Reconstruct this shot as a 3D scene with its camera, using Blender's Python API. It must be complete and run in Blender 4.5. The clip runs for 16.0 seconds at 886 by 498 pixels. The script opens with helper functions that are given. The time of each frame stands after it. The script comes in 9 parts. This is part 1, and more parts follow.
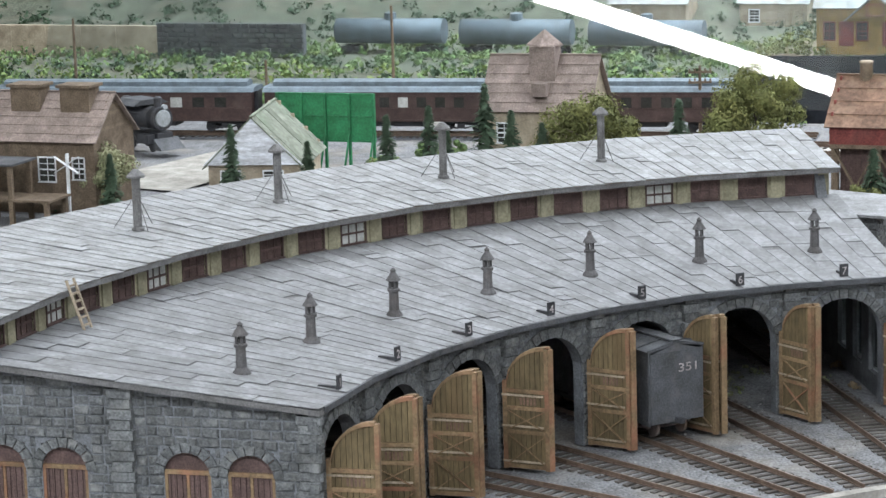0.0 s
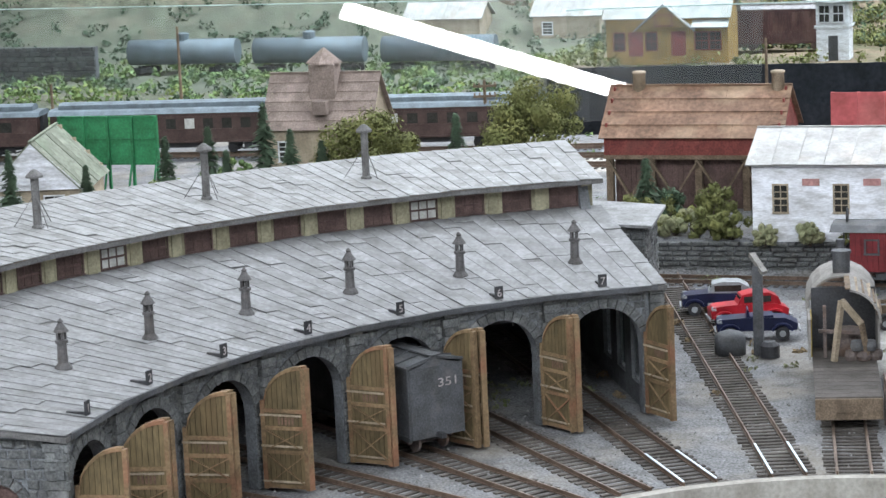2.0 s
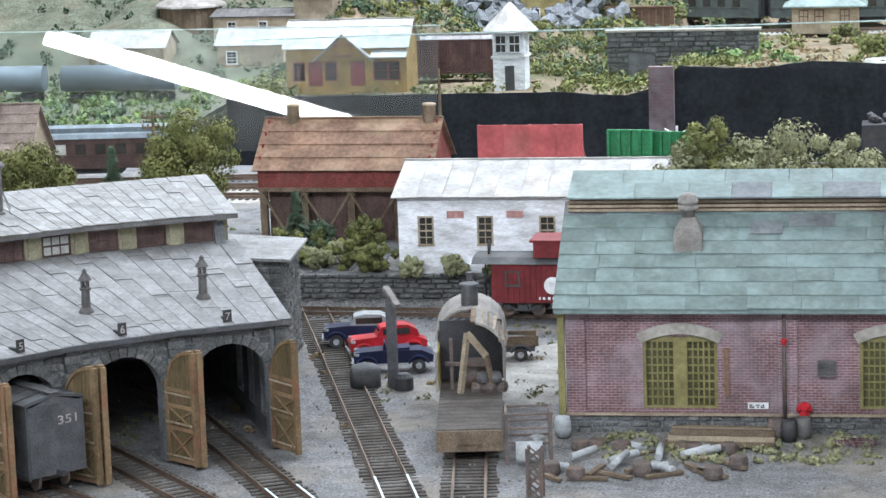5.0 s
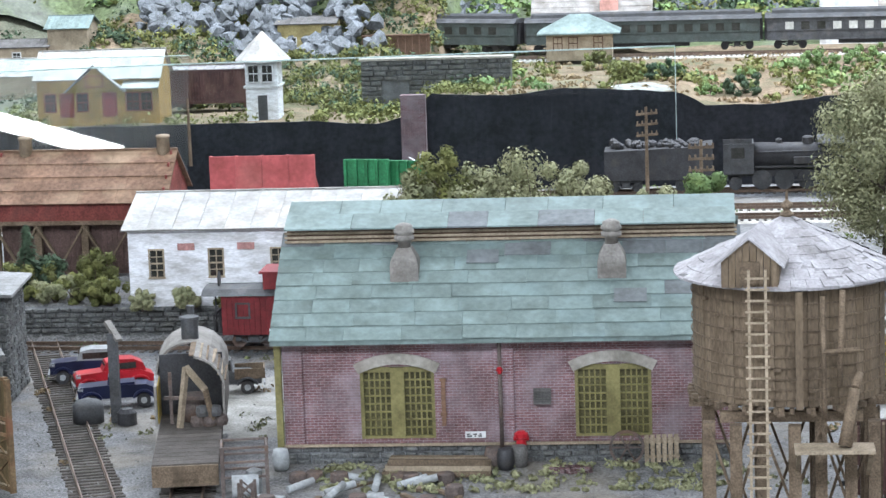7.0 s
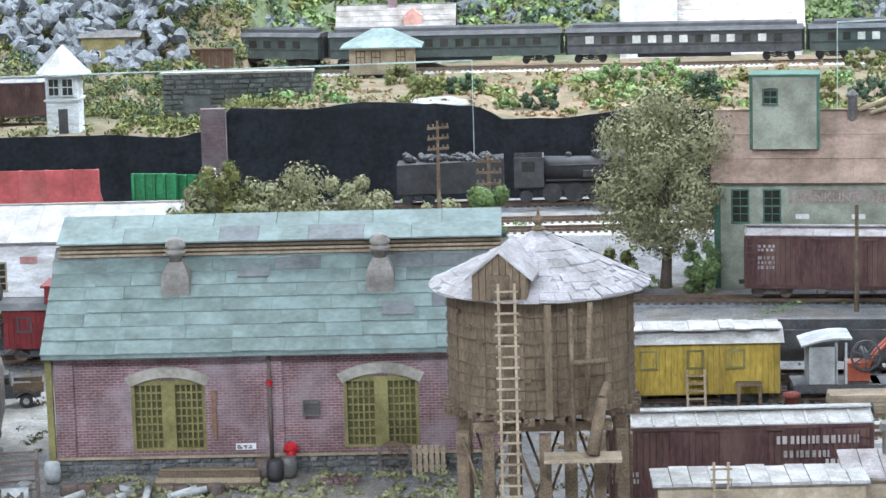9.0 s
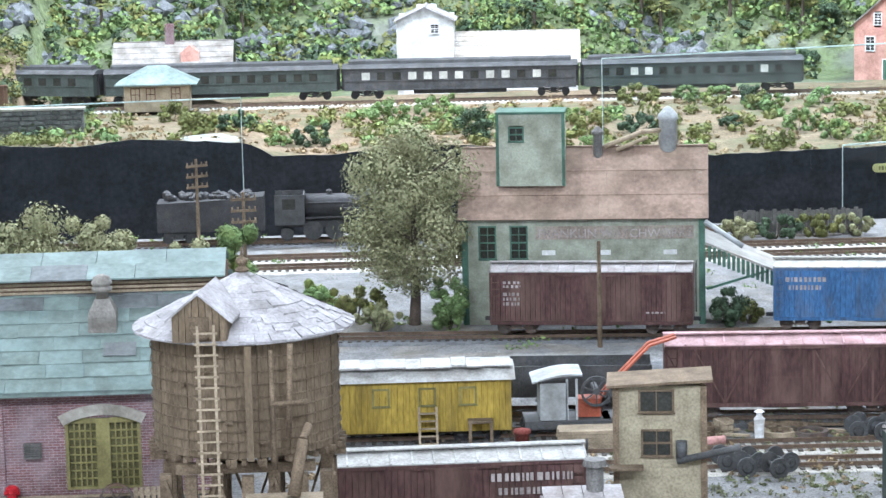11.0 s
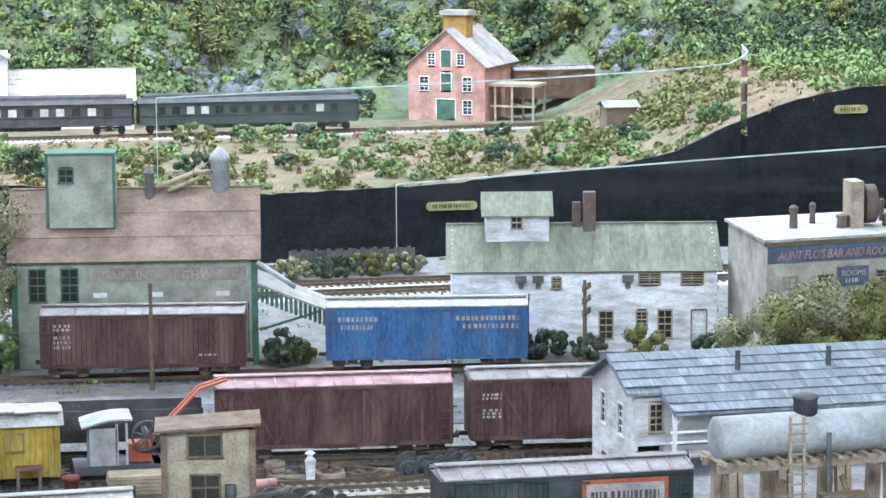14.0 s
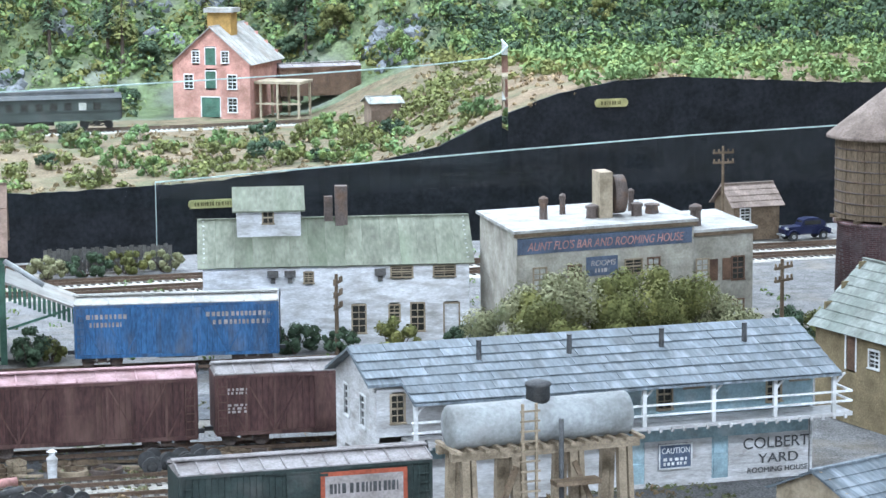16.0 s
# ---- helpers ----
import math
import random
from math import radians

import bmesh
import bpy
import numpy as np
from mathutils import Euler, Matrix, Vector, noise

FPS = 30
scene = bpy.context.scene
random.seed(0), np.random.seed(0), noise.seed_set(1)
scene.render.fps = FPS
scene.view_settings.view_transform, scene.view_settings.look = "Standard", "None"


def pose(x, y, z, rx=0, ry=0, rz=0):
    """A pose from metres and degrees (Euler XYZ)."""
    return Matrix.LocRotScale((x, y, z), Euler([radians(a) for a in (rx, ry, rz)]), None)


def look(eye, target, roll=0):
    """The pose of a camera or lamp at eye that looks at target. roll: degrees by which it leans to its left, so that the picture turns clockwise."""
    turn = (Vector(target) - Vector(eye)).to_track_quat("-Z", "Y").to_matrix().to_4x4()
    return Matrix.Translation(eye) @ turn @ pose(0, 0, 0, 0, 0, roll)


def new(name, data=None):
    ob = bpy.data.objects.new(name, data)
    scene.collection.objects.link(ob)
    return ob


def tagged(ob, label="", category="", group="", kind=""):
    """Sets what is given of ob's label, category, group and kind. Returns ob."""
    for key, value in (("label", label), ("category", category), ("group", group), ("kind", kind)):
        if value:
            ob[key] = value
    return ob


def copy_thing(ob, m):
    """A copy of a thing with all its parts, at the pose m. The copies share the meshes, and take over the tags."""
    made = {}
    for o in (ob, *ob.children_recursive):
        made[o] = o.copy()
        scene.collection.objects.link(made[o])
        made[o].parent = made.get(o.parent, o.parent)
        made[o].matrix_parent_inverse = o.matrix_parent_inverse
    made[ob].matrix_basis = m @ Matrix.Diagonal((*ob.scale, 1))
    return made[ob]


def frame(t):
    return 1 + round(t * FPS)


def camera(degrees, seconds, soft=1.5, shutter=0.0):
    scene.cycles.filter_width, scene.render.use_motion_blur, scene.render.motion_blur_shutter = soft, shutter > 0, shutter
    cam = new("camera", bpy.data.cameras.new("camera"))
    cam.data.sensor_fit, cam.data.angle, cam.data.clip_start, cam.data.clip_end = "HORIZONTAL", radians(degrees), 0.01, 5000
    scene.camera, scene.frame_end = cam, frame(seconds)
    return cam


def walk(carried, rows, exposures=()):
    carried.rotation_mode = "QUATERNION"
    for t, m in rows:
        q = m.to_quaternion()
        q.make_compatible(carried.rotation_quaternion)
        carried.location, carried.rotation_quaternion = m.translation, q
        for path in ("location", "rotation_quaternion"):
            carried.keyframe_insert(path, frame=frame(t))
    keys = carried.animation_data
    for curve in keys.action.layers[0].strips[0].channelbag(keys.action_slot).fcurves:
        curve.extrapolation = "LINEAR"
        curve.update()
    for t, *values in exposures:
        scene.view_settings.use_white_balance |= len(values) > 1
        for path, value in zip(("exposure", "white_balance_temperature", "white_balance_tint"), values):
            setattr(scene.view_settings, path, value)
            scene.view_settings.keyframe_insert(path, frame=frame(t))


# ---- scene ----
# The model railway is built at 1:87; sizes below are those of the full-size originals.
K = 1 / 87.0
cam = camera(19.0455, 16.0)
PATH = [
    (0, (-0.03657, 0.08079, 0.34960), (-0.71083, 1.92645, -0.02310), -1.732),
    (0.5, (-0.02840, 0.08059, 0.34991), (-0.68167, 1.93488, -0.01733), -1.973),
    (1, (-0.01450, 0.08324, 0.34965), (-0.64114, 1.94673, -0.01743), -2.416),
    (1.5, (-0.00521, 0.08731, 0.35023), (-0.59757, 1.96210, -0.01619), -2.640),
    (2, (0.00024, 0.09314, 0.34908), (-0.55432, 1.97969, -0.01617), -2.640),
    (2.5, (0.00360, 0.09393, 0.35001), (-0.51622, 1.99026, -0.01569), -2.454),
    (3, (0.01417, 0.09618, 0.35075), (-0.47229, 2.00135, -0.01488), -2.342),
    (3.5, (0.02435, 0.10055, 0.35029), (-0.42414, 2.01512, -0.01481), -2.411),
    (6, (0.08225, 0.09995, 0.35667), (-0.20165, 2.04919, 0.01042), -1.763),
    (6.5, (0.09237, 0.10645, 0.35621), (-0.14246, 2.06302, 0.01463), -1.881),
    (7, (0.09892, 0.10996, 0.35488), (-0.10545, 2.07003, 0.01375), -1.985),
    (7.5, (0.10685, 0.10934, 0.35516), (-0.08580, 2.06982, 0.00956), -2.012),
    (8, (0.11532, 0.10591, 0.35699), (-0.04987, 2.06909, 0.01259), -1.871),
    (8.5, (0.12718, 0.09893, 0.35812), (0.00439, 2.06562, 0.01602), -1.772),
    (9, (0.13371, 0.09141, 0.35878), (0.05675, 2.06140, 0.02234), -1.541),
    (9.5, (0.14490, 0.08759, 0.35909), (0.11736, 2.05998, 0.02903), -1.656),
    (12, (0.19970, 0.09667, 0.36211), (0.35367, 2.06683, 0.05429), -0.787),
    (12.5, (0.19649, 0.10043, 0.36234), (0.43192, 2.06304, 0.05783), -0.608),
    (13, (0.19713, 0.09753, 0.36393), (0.50880, 2.05011, 0.06343), -0.633),
    (13.5, (0.19396, 0.09594, 0.36424), (0.56012, 2.03963, 0.06763), -0.485),
    (14, (0.19680, 0.09453, 0.36374), (0.58258, 2.03503, 0.07112), -0.402),
    (14.5, (0.20458, 0.09639, 0.36336), (0.61792, 2.03173, 0.07426), -0.411),
    (15, (0.21156, 0.09938, 0.36192), (0.66528, 2.02599, 0.07503), -0.285),
    (15.5, (0.21854, 0.09514, 0.36065), (0.71454, 2.01110, 0.07244), -0.380),
    (16, (0.22506, 0.09302, 0.35765), (0.76573, 1.99612, 0.06461), -0.514),
]
walk(cam, [(t, look(eye, target, roll)) for t, eye, target, roll in PATH],
     exposures=[(0, -0.16, 6850, 11), (3.5, -0.1, 6800, 11), (6, -0.05, 6700, 11), (9.5, 0.02, 6550, 10), (12, 0.22, 6450, 9), (14, 0.07, 6300, 8), (16, 0.04, 6250, 8)])

# ---- light: ceiling lamps of the exhibition room ----
world = bpy.data.worlds.new("room_air")
scene.world = world
world.use_nodes = True
world.node_tree.nodes["Background"].inputs[0].default_value = (0.9, 0.95, 1.0, 1)
world.node_tree.nodes["Background"].inputs[1].default_value = 0.05


def area_lamp(x, y, z, sx, sy, watts, rx=0, ry=0, color=(1, 1, 1)):
    data = bpy.data.lights.new("ceiling_lamp", "AREA")
    data.shape, data.size, data.size_y, data.energy, data.color = "RECTANGLE", sx * K, sy * K, watts, color
    ob = new("ceiling_lamp", data)
    ob.matrix_world = pose(x * K, y * K, z * K, rx, ry, 0)
    return ob


COOL = (0.84, 0.95, 1.11)
area_lamp(-70, -28, 114, 150, 36, 52, 0, 0, COOL)
area_lamp(80, -28, 114, 150, 36, 52, 0, 0, COOL)
area_lamp(0, 165, 118, 260, 22, 25, 0, 0, COOL)
area_lamp(20, 262, 118, 280, 22, 128, 0, 0, COOL)

# ---- materials ----
MATS = {}


def mat(name, base, rough=0.85, var=0.25, scale=1.5, bump=0.25, stain=None, amount=0.5, stretch=(1, 1, 1), metal=0.0, rnd=0.18, big=0.18, brick=None, grime=0.38):
    """A weathered surface: base colour, fine grain, larger stains, a little difference from piece to piece."""
    m = bpy.data.materials.new(name)
    m.use_nodes = True
    nt = m.node_tree
    b = nt.nodes["Principled BSDF"]
    b.inputs["Roughness"].default_value, b.inputs["Metallic"].default_value = rough, metal
    b.inputs["Specular IOR Level"].default_value = 0.3
    add, link = nt.nodes.new, nt.links.new
    tc, mp = add("ShaderNodeTexCoord"), add("ShaderNodeMapping")
    mp.inputs["Scale"].default_value = [v / K for v in stretch]
    info = add("ShaderNodeObjectInfo")
    geo = add("ShaderNodeNewGeometry")
    shift = add("ShaderNodeVectorMath")
    shift.operation = "MULTIPLY_ADD"
    link(info.outputs["Random"], shift.inputs[0])
    shift.inputs[1].default_value = (0.3, 0.2, 0.1)
    link(tc.outputs["Object"], shift.inputs[2])
    link(shift.outputs[0], mp.inputs["Vector"])
    fine, large = add("ShaderNodeTexNoise"), add("ShaderNodeTexNoise")
    fine.inputs["Scale"].default_value, fine.inputs["Detail"].default_value = scale * 4, 6
    large.inputs["Scale"].default_value, large.inputs["Detail"].default_value = scale * big * 2, 4
    link(mp.outputs[0], fine.inputs["Vector"])
    link(mp.outputs[0], large.inputs["Vector"])
    ramp = add("ShaderNodeValToRGB")
    ramp.color_ramp.elements[0].position, ramp.color_ramp.elements[1].position = 0.3, 0.7
    ramp.color_ramp.elements[0].color = (*[c * (1 - var) for c in base], 1)
    ramp.color_ramp.elements[1].color = (*[min(1, c * (1 + var)) for c in base], 1)
    link(fine.outputs["Fac"], ramp.inputs["Fac"])
    out = ramp.outputs["Color"]
    height = fine.outputs["Fac"]
    if brick:
        bw, bh, mortar, second = brick
        bt = add("ShaderNodeTexBrick")
        bt.inputs["Scale"].default_value = 1
        bt.inputs["Brick Width"].default_value, bt.inputs["Row Height"].default_value = bw, bh
        bt.inputs["Mortar Size"].default_value = bh * 0.09
        bt.inputs["Mortar"].default_value = (*mortar, 1)
        bt.inputs["Color2"].default_value = (*second, 1)
        sw, sx = add("ShaderNodeCombineXYZ"), add("ShaderNodeSeparateXYZ")
        link(mp.outputs[0], sx.inputs[0])
        link(sx.outputs[0], sw.inputs[0])
        link(sx.outputs[2], sw.inputs[1])
        link(sw.outputs[0], bt.inputs["Vector"])
        link(out, bt.inputs["Color1"])
        out = bt.outputs["Color"]
    if stain:
        sr = add("ShaderNodeValToRGB")
        sr.color_ramp.elements[0].position, sr.color_ramp.elements[1].position = 0.62 - 0.3 * amount, 0.75 - 0.15 * amount
        link(large.outputs["Fac"], sr.inputs["Fac"])
        mix = add("ShaderNodeMix")
        mix.data_type = "RGBA"
        mul = add("ShaderNodeMath")
        mul.operation = "MULTIPLY"
        mul.inputs[1].default_value = min(1.0, 0.35 + 0.5 * amount)
        link(sr.outputs["Color"], mul.inputs[0])
        link(mul.outputs[0], mix.inputs["Factor"])
        link(out, mix.inputs["A"])
        mix.inputs["B"].default_value = (*stain, 1)
        out = mix.outputs["Result"]
    if grime:
        gn, gr, gm = add("ShaderNodeTexNoise"), add("ShaderNodeValToRGB"), add("ShaderNodeMix")
        gn.inputs["Scale"].default_value, gn.inputs["Detail"].default_value, gn.inputs["Roughness"].default_value = 0.55 * scale ** 0.5, 9, 0.68
        link(mp.outputs[0], gn.inputs["Vector"])
        gr.color_ramp.elements[0].position, gr.color_ramp.elements[1].position = 0.36, 0.62
        lo = 1 - grime
        gr.color_ramp.elements[0].color, gr.color_ramp.elements[1].color = (lo, lo * 0.98, lo * 0.95, 1), (1.06, 1.06, 1.07, 1)
        link(gn.outputs["Fac"], gr.inputs["Fac"])
        gm.data_type, gm.blend_type = "RGBA", "MULTIPLY"
        gm.inputs["Factor"].default_value = 1.0
        link(out, gm.inputs["A"])
        link(gr.outputs["Color"], gm.inputs["B"])
        out = gm.outputs["Result"]
    hsv = add("ShaderNodeHueSaturation")
    s1, s2 = add("ShaderNodeMath"), add("ShaderNodeMath")
    s1.operation, s2.operation = "ADD", "MULTIPLY_ADD"
    link(info.outputs["Random"], s1.inputs[0])
    link(geo.outputs["Random Per Island"], s1.inputs[1])
    link(s1.outputs[0], s2.inputs[0])
    s2.inputs[1].default_value, s2.inputs[2].default_value = rnd, 1 - rnd
    link(s2.outputs[0], hsv.inputs["Value"])
    link(out, hsv.inputs["Color"])
    link(hsv.outputs["Color"], b.inputs["Base Color"])
    bp = add("ShaderNodeBump")
    bp.inputs["Strength"].default_value, bp.inputs["Distance"].default_value = bump, 0.08 * K
    link(height, bp.inputs["Height"])
    link(bp.outputs[0], b.inputs["Normal"])
    MATS[name] = m
    return m


def glow(name, color, strength):
    m = bpy.data.materials.new(name)
    m.use_nodes = True
    b = m.node_tree.nodes["Principled BSDF"]
    b.inputs["Emission Color"].default_value, b.inputs["Emission Strength"].default_value = (*color, 1), strength
    b.inputs["Base Color"].default_value = (*color, 1)
    return m


def glass(name, tint=(0.9, 0.97, 0.95), ior=1.3, rough=0.0):
    m = bpy.data.materials.new(name)
    m.use_nodes = True
    nt = m.node_tree
    nt.nodes.remove(nt.nodes["Principled BSDF"])
    out = nt.nodes["Material Output"]
    tr, gl, mx, fr = [nt.nodes.new(n) for n in ("ShaderNodeBsdfTransparent", "ShaderNodeBsdfGlossy", "ShaderNodeMixShader", "ShaderNodeFresnel")]
    tr.inputs[0].default_value = (*tint, 1)
    gl.inputs["Roughness"].default_value = rough
    fr.inputs["IOR"].default_value = ior
    nt.links.new(fr.outputs[0], mx.inputs[0])
    nt.links.new(tr.outputs[0], mx.inputs[1])
    nt.links.new(gl.outputs[0], mx.inputs[2])
    nt.links.new(mx.outputs[0], out.inputs[0])
    return m


soil = mat("soil", (0.165, 0.165, 0.165), 0.95, 0.6, 2.0, 0.8, (0.24, 0.21, 0.165), 0.42, big=0.06)
stone = mat("stone", (0.115, 0.118, 0.115), 0.9, 0.45, 2.5, 0.6, (0.29, 0.285, 0.265), 0.3, rnd=0.35, big=0.3)
mortar = mat("mortar", (0.14, 0.145, 0.15), 0.95, 0.3, 3, 0.3)
tar = mat("tar_roofing", (0.215, 0.215, 0.212), 0.75, 0.22, 1.2, 0.25, (0.17, 0.165, 0.165), 0.5, rnd=0.16, big=0.2)
upper_tar = mat("pale_roofing", (0.3, 0.3, 0.293), 0.85, 0.2, 1.5, 0.3, (0.3, 0.29, 0.28), 0.35, rnd=0.14)
cream = mat("cream_boards", (0.29, 0.265, 0.175), 0.8, 0.2, 2, 0.2, (0.2, 0.17, 0.11), 0.3)
maroon_board = mat("maroon_boards", (0.105, 0.066, 0.057), 0.8, 0.3, 3, 0.3, (0.05, 0.03, 0.027), 0.4, rnd=0.25)
brown_wood = mat("brown_wood", (0.15, 0.09, 0.06), 0.8, 0.3, 3, 0.3, (0.08, 0.05, 0.04), 0.3)
door_ply = mat("olive_boards", (0.13, 0.095, 0.047), 0.8, 0.25, 2, 0.25, (0.13, 0.085, 0.04), 0.4, stretch=(1, 1, 0.3))
door_frame = mat("tan_frame", (0.195, 0.13, 0.07), 0.8, 0.25, 2, 0.2, (0.26, 0.1, 0.06), 0.5)
black = mat("black_iron", (0.042, 0.042, 0.045), 0.6, 0.3, 3, 0.15, (0.07, 0.06, 0.05), 0.3)
dark_grey = mat("dark_grey", (0.07, 0.072, 0.075), 0.7, 0.3, 3, 0.15, (0.13, 0.12, 0.11), 0.3)
rust_iron = mat("rusty_iron", (0.12, 0.095, 0.085), 0.75, 0.3, 3, 0.2, (0.18, 0.1, 0.06), 0.4)
vent_metal = mat("vent_metal", (0.085, 0.08, 0.078), 0.7, 0.3, 3, 0.2, (0.13, 0.11, 0.1), 0.3)
soot = mat("sooty_metal", (0.13, 0.125, 0.12), 0.7, 0.3, 3, 0.2)
rail_steel = mat("rail_steel", (0.17, 0.12, 0.09), 0.45, 0.2, 2, 0.1, metal=0.4)
reefer_green = mat("reefer_green", (0.03, 0.045, 0.042), 0.65, 0.25, 2, 0.15, (0.09, 0.09, 0.085), 0.35)
# pale blue-white colour that stands in for light glinting on rail tops
rail_shine = mat("rail_shine", (0.62, 0.7, 0.76), 0.4, 0.1, 2, 0.05, metal=0.25, grime=0)
tie_wood = mat("tie_wood", (0.09, 0.078, 0.068), 0.9, 0.35, 4, 0.4, rnd=0.3)
brick_m = mat("brick", (0.185, 0.1, 0.1), 0.9, 0.4, 1.2, 0.5, (0.27, 0.225, 0.245), 0.55, brick=(0.36, 0.13, (0.3, 0.26, 0.27), (0.15, 0.075, 0.08)), big=0.2)
green_slate = mat("green_roof", (0.18, 0.235, 0.222), 0.75, 0.13, 0.8, 0.15, (0.17, 0.24, 0.24), 0.35, rnd=0.13)
grey_slate = mat("grey_roof_patch", (0.16, 0.175, 0.18), 0.8, 0.15, 1, 0.15)
olive_paint = mat("olive_paint", (0.19, 0.17, 0.068), 0.6, 0.15, 2, 0.1)
olive_pane = mat("olive_pane", (0.09, 0.082, 0.035), 0.3, 0.3, 2, 0.02)
old_metal = mat("old_metal", (0.25, 0.235, 0.215), 0.75, 0.2, 2, 0.15, (0.17, 0.14, 0.12), 0.4)
dark_pane = mat("dark_pane", (0.04, 0.04, 0.035), 0.15, 0.3, 2, 0.02)
tank_wood = mat("tank_wood", (0.175, 0.13, 0.088), 0.85, 0.3, 2.5, 0.3, (0.12, 0.085, 0.05), 0.45, stretch=(1, 1, 0.35), rnd=0.2)
old_wood = mat("old_wood", (0.17, 0.125, 0.085), 0.9, 0.35, 3, 0.35, (0.09, 0.065, 0.045), 0.4, rnd=0.25)
pale_wood = mat("pale_wood", (0.33, 0.265, 0.19), 0.85, 0.25, 3, 0.25, (0.25, 0.2, 0.14), 0.4, rnd=0.2)
shingle = mat("grey_shingle", (0.36, 0.345, 0.355), 0.85, 0.2, 2, 0.3, (0.3, 0.28, 0.28), 0.3, rnd=0.25)
white_board = mat("white_boards", (0.72, 0.73, 0.75), 0.8, 0.16, 2, 0.2, (0.38, 0.36, 0.34), 0.38, stretch=(0.5, 0.5, 1.6), rnd=0.2, big=0.4)
dusty_white = mat("dusty_white_boards", (0.55, 0.55, 0.555), 0.8, 0.16, 2, 0.2, (0.36, 0.33, 0.31), 0.4, stretch=(0.5, 0.5, 1.6), rnd=0.12, big=0.4)
tin_roof = mat("tin_roof", (0.34, 0.335, 0.315), 0.6, 0.12, 1, 0.1, (0.4, 0.33, 0.27), 0.3, rnd=0.1)
rust_roof = mat("rust_roof", (0.19, 0.11, 0.07), 0.8, 0.3, 1, 0.2, (0.36, 0.26, 0.17), 0.45, stretch=(1, 1, 1), rnd=0.2)
barn_red = mat("barn_red", (0.23, 0.06, 0.05), 0.85, 0.3, 2, 0.25, (0.12, 0.05, 0.04), 0.4)
sign_red = mat("sign_red", (0.46, 0.1, 0.1), 0.7, 0.12, 1, 0.1, (0.6, 0.2, 0.18), 0.3)
sign_green = mat("sign_green", (0.028, 0.2, 0.08), 0.6, 0.2, 1.5, 0.1)
maroon = mat("maroon_paint", (0.088, 0.044, 0.042), 0.75, 0.35, 2, 0.2, (0.17, 0.105, 0.085), 0.5, stretch=(1, 1, 0.3), rnd=0.12)
caboose_red = mat("caboose_red", (0.19, 0.025, 0.028), 0.6, 0.15, 2, 0.1)
car_blue = mat("blue_paint", (0.05, 0.145, 0.31), 0.75, 0.3, 2, 0.2, (0.13, 0.125, 0.13), 0.45, stretch=(1, 1, 0.3))
car_yellow = mat("yellow_paint", (0.36, 0.255, 0.05), 0.8, 0.25, 2, 0.2, (0.22, 0.16, 0.06), 0.5, stretch=(1, 1, 0.25))
roof_white = mat("chalky_roof", (0.41, 0.405, 0.39), 0.85, 0.2, 2, 0.2, (0.42, 0.39, 0.35), 0.35, rnd=0.1)
roof_dusty = mat("dusty_roof", (0.3, 0.28, 0.28), 0.85, 0.2, 2, 0.2, (0.2, 0.16, 0.15), 0.4)
grey_green = mat("grey_green_boards", (0.36, 0.38, 0.31), 0.8, 0.13, 2, 0.15, (0.27, 0.28, 0.22), 0.3)
faded_band = mat("faded_band", (0.33, 0.27, 0.235), 0.85, 0.25, 2, 0.15, (0.34, 0.34, 0.28), 0.5)
trim_green = mat("trim_green", (0.07, 0.15, 0.11), 0.6, 0.2, 2, 0.1)
rust_sheet = mat("rust_sheet", (0.27, 0.19, 0.15), 0.85, 0.2, 1, 0.15, (0.34, 0.26, 0.2), 0.5, rnd=0.14)
green_grey = mat("green_grey_slates", (0.25, 0.275, 0.25), 0.85, 0.2, 1, 0.2, (0.2, 0.24, 0.21), 0.4, rnd=0.2)
mossy_roof = mat("mossy_roof", (0.2, 0.215, 0.165), 0.85, 0.22, 1, 0.2, (0.16, 0.2, 0.13), 0.4, stretch=(1, 0.4, 0.4))
stucco = mat("grey_stucco", (0.37, 0.35, 0.3), 0.9, 0.15, 1.5, 0.2, (0.3, 0.27, 0.22), 0.35)
blue_roof = mat("blue_grey_roof", (0.16, 0.19, 0.215), 0.7, 0.22, 1, 0.15, (0.4, 0.44, 0.48), 0.3, stretch=(1.6, 0.3, 0.3), rnd=0.2, big=0.5)
pale_blue = mat("pale_blue_boards", (0.32, 0.45, 0.5), 0.8, 0.15, 2, 0.15, (0.5, 0.55, 0.56), 0.35)
tank_grey = mat("tank_grey", (0.36, 0.38, 0.385), 0.7, 0.15, 1.5, 0.12, (0.26, 0.25, 0.24), 0.45)
pullman = mat("pullman_green", (0.06, 0.075, 0.068), 0.6, 0.2, 2, 0.1, (0.09, 0.09, 0.085), 0.3)
tuscan = mat("coach_brown", (0.07, 0.042, 0.036), 0.6, 0.2, 2, 0.1, (0.1, 0.07, 0.06), 0.3)
blue_grey = mat("blue_grey_paint", (0.14, 0.175, 0.195), 0.6, 0.15, 2, 0.1)
pane_lit = mat("pale_pane", (0.5, 0.5, 0.46), 0.3, 0.15, 2, 0.02)
cloth = mat("black_cloth", (0.026, 0.028, 0.034), 0.95, 0.3, 0.6, 0.3)
leaf = mat("leaves", (0.15, 0.16, 0.055), 0.9, 0.35, 1.5, 0.1, (0.26, 0.25, 0.08), 0.45, rnd=0.16)
leaf_dark = mat("dark_needles", (0.06, 0.095, 0.055), 0.9, 0.3, 1.5, 0.1, rnd=0.15)
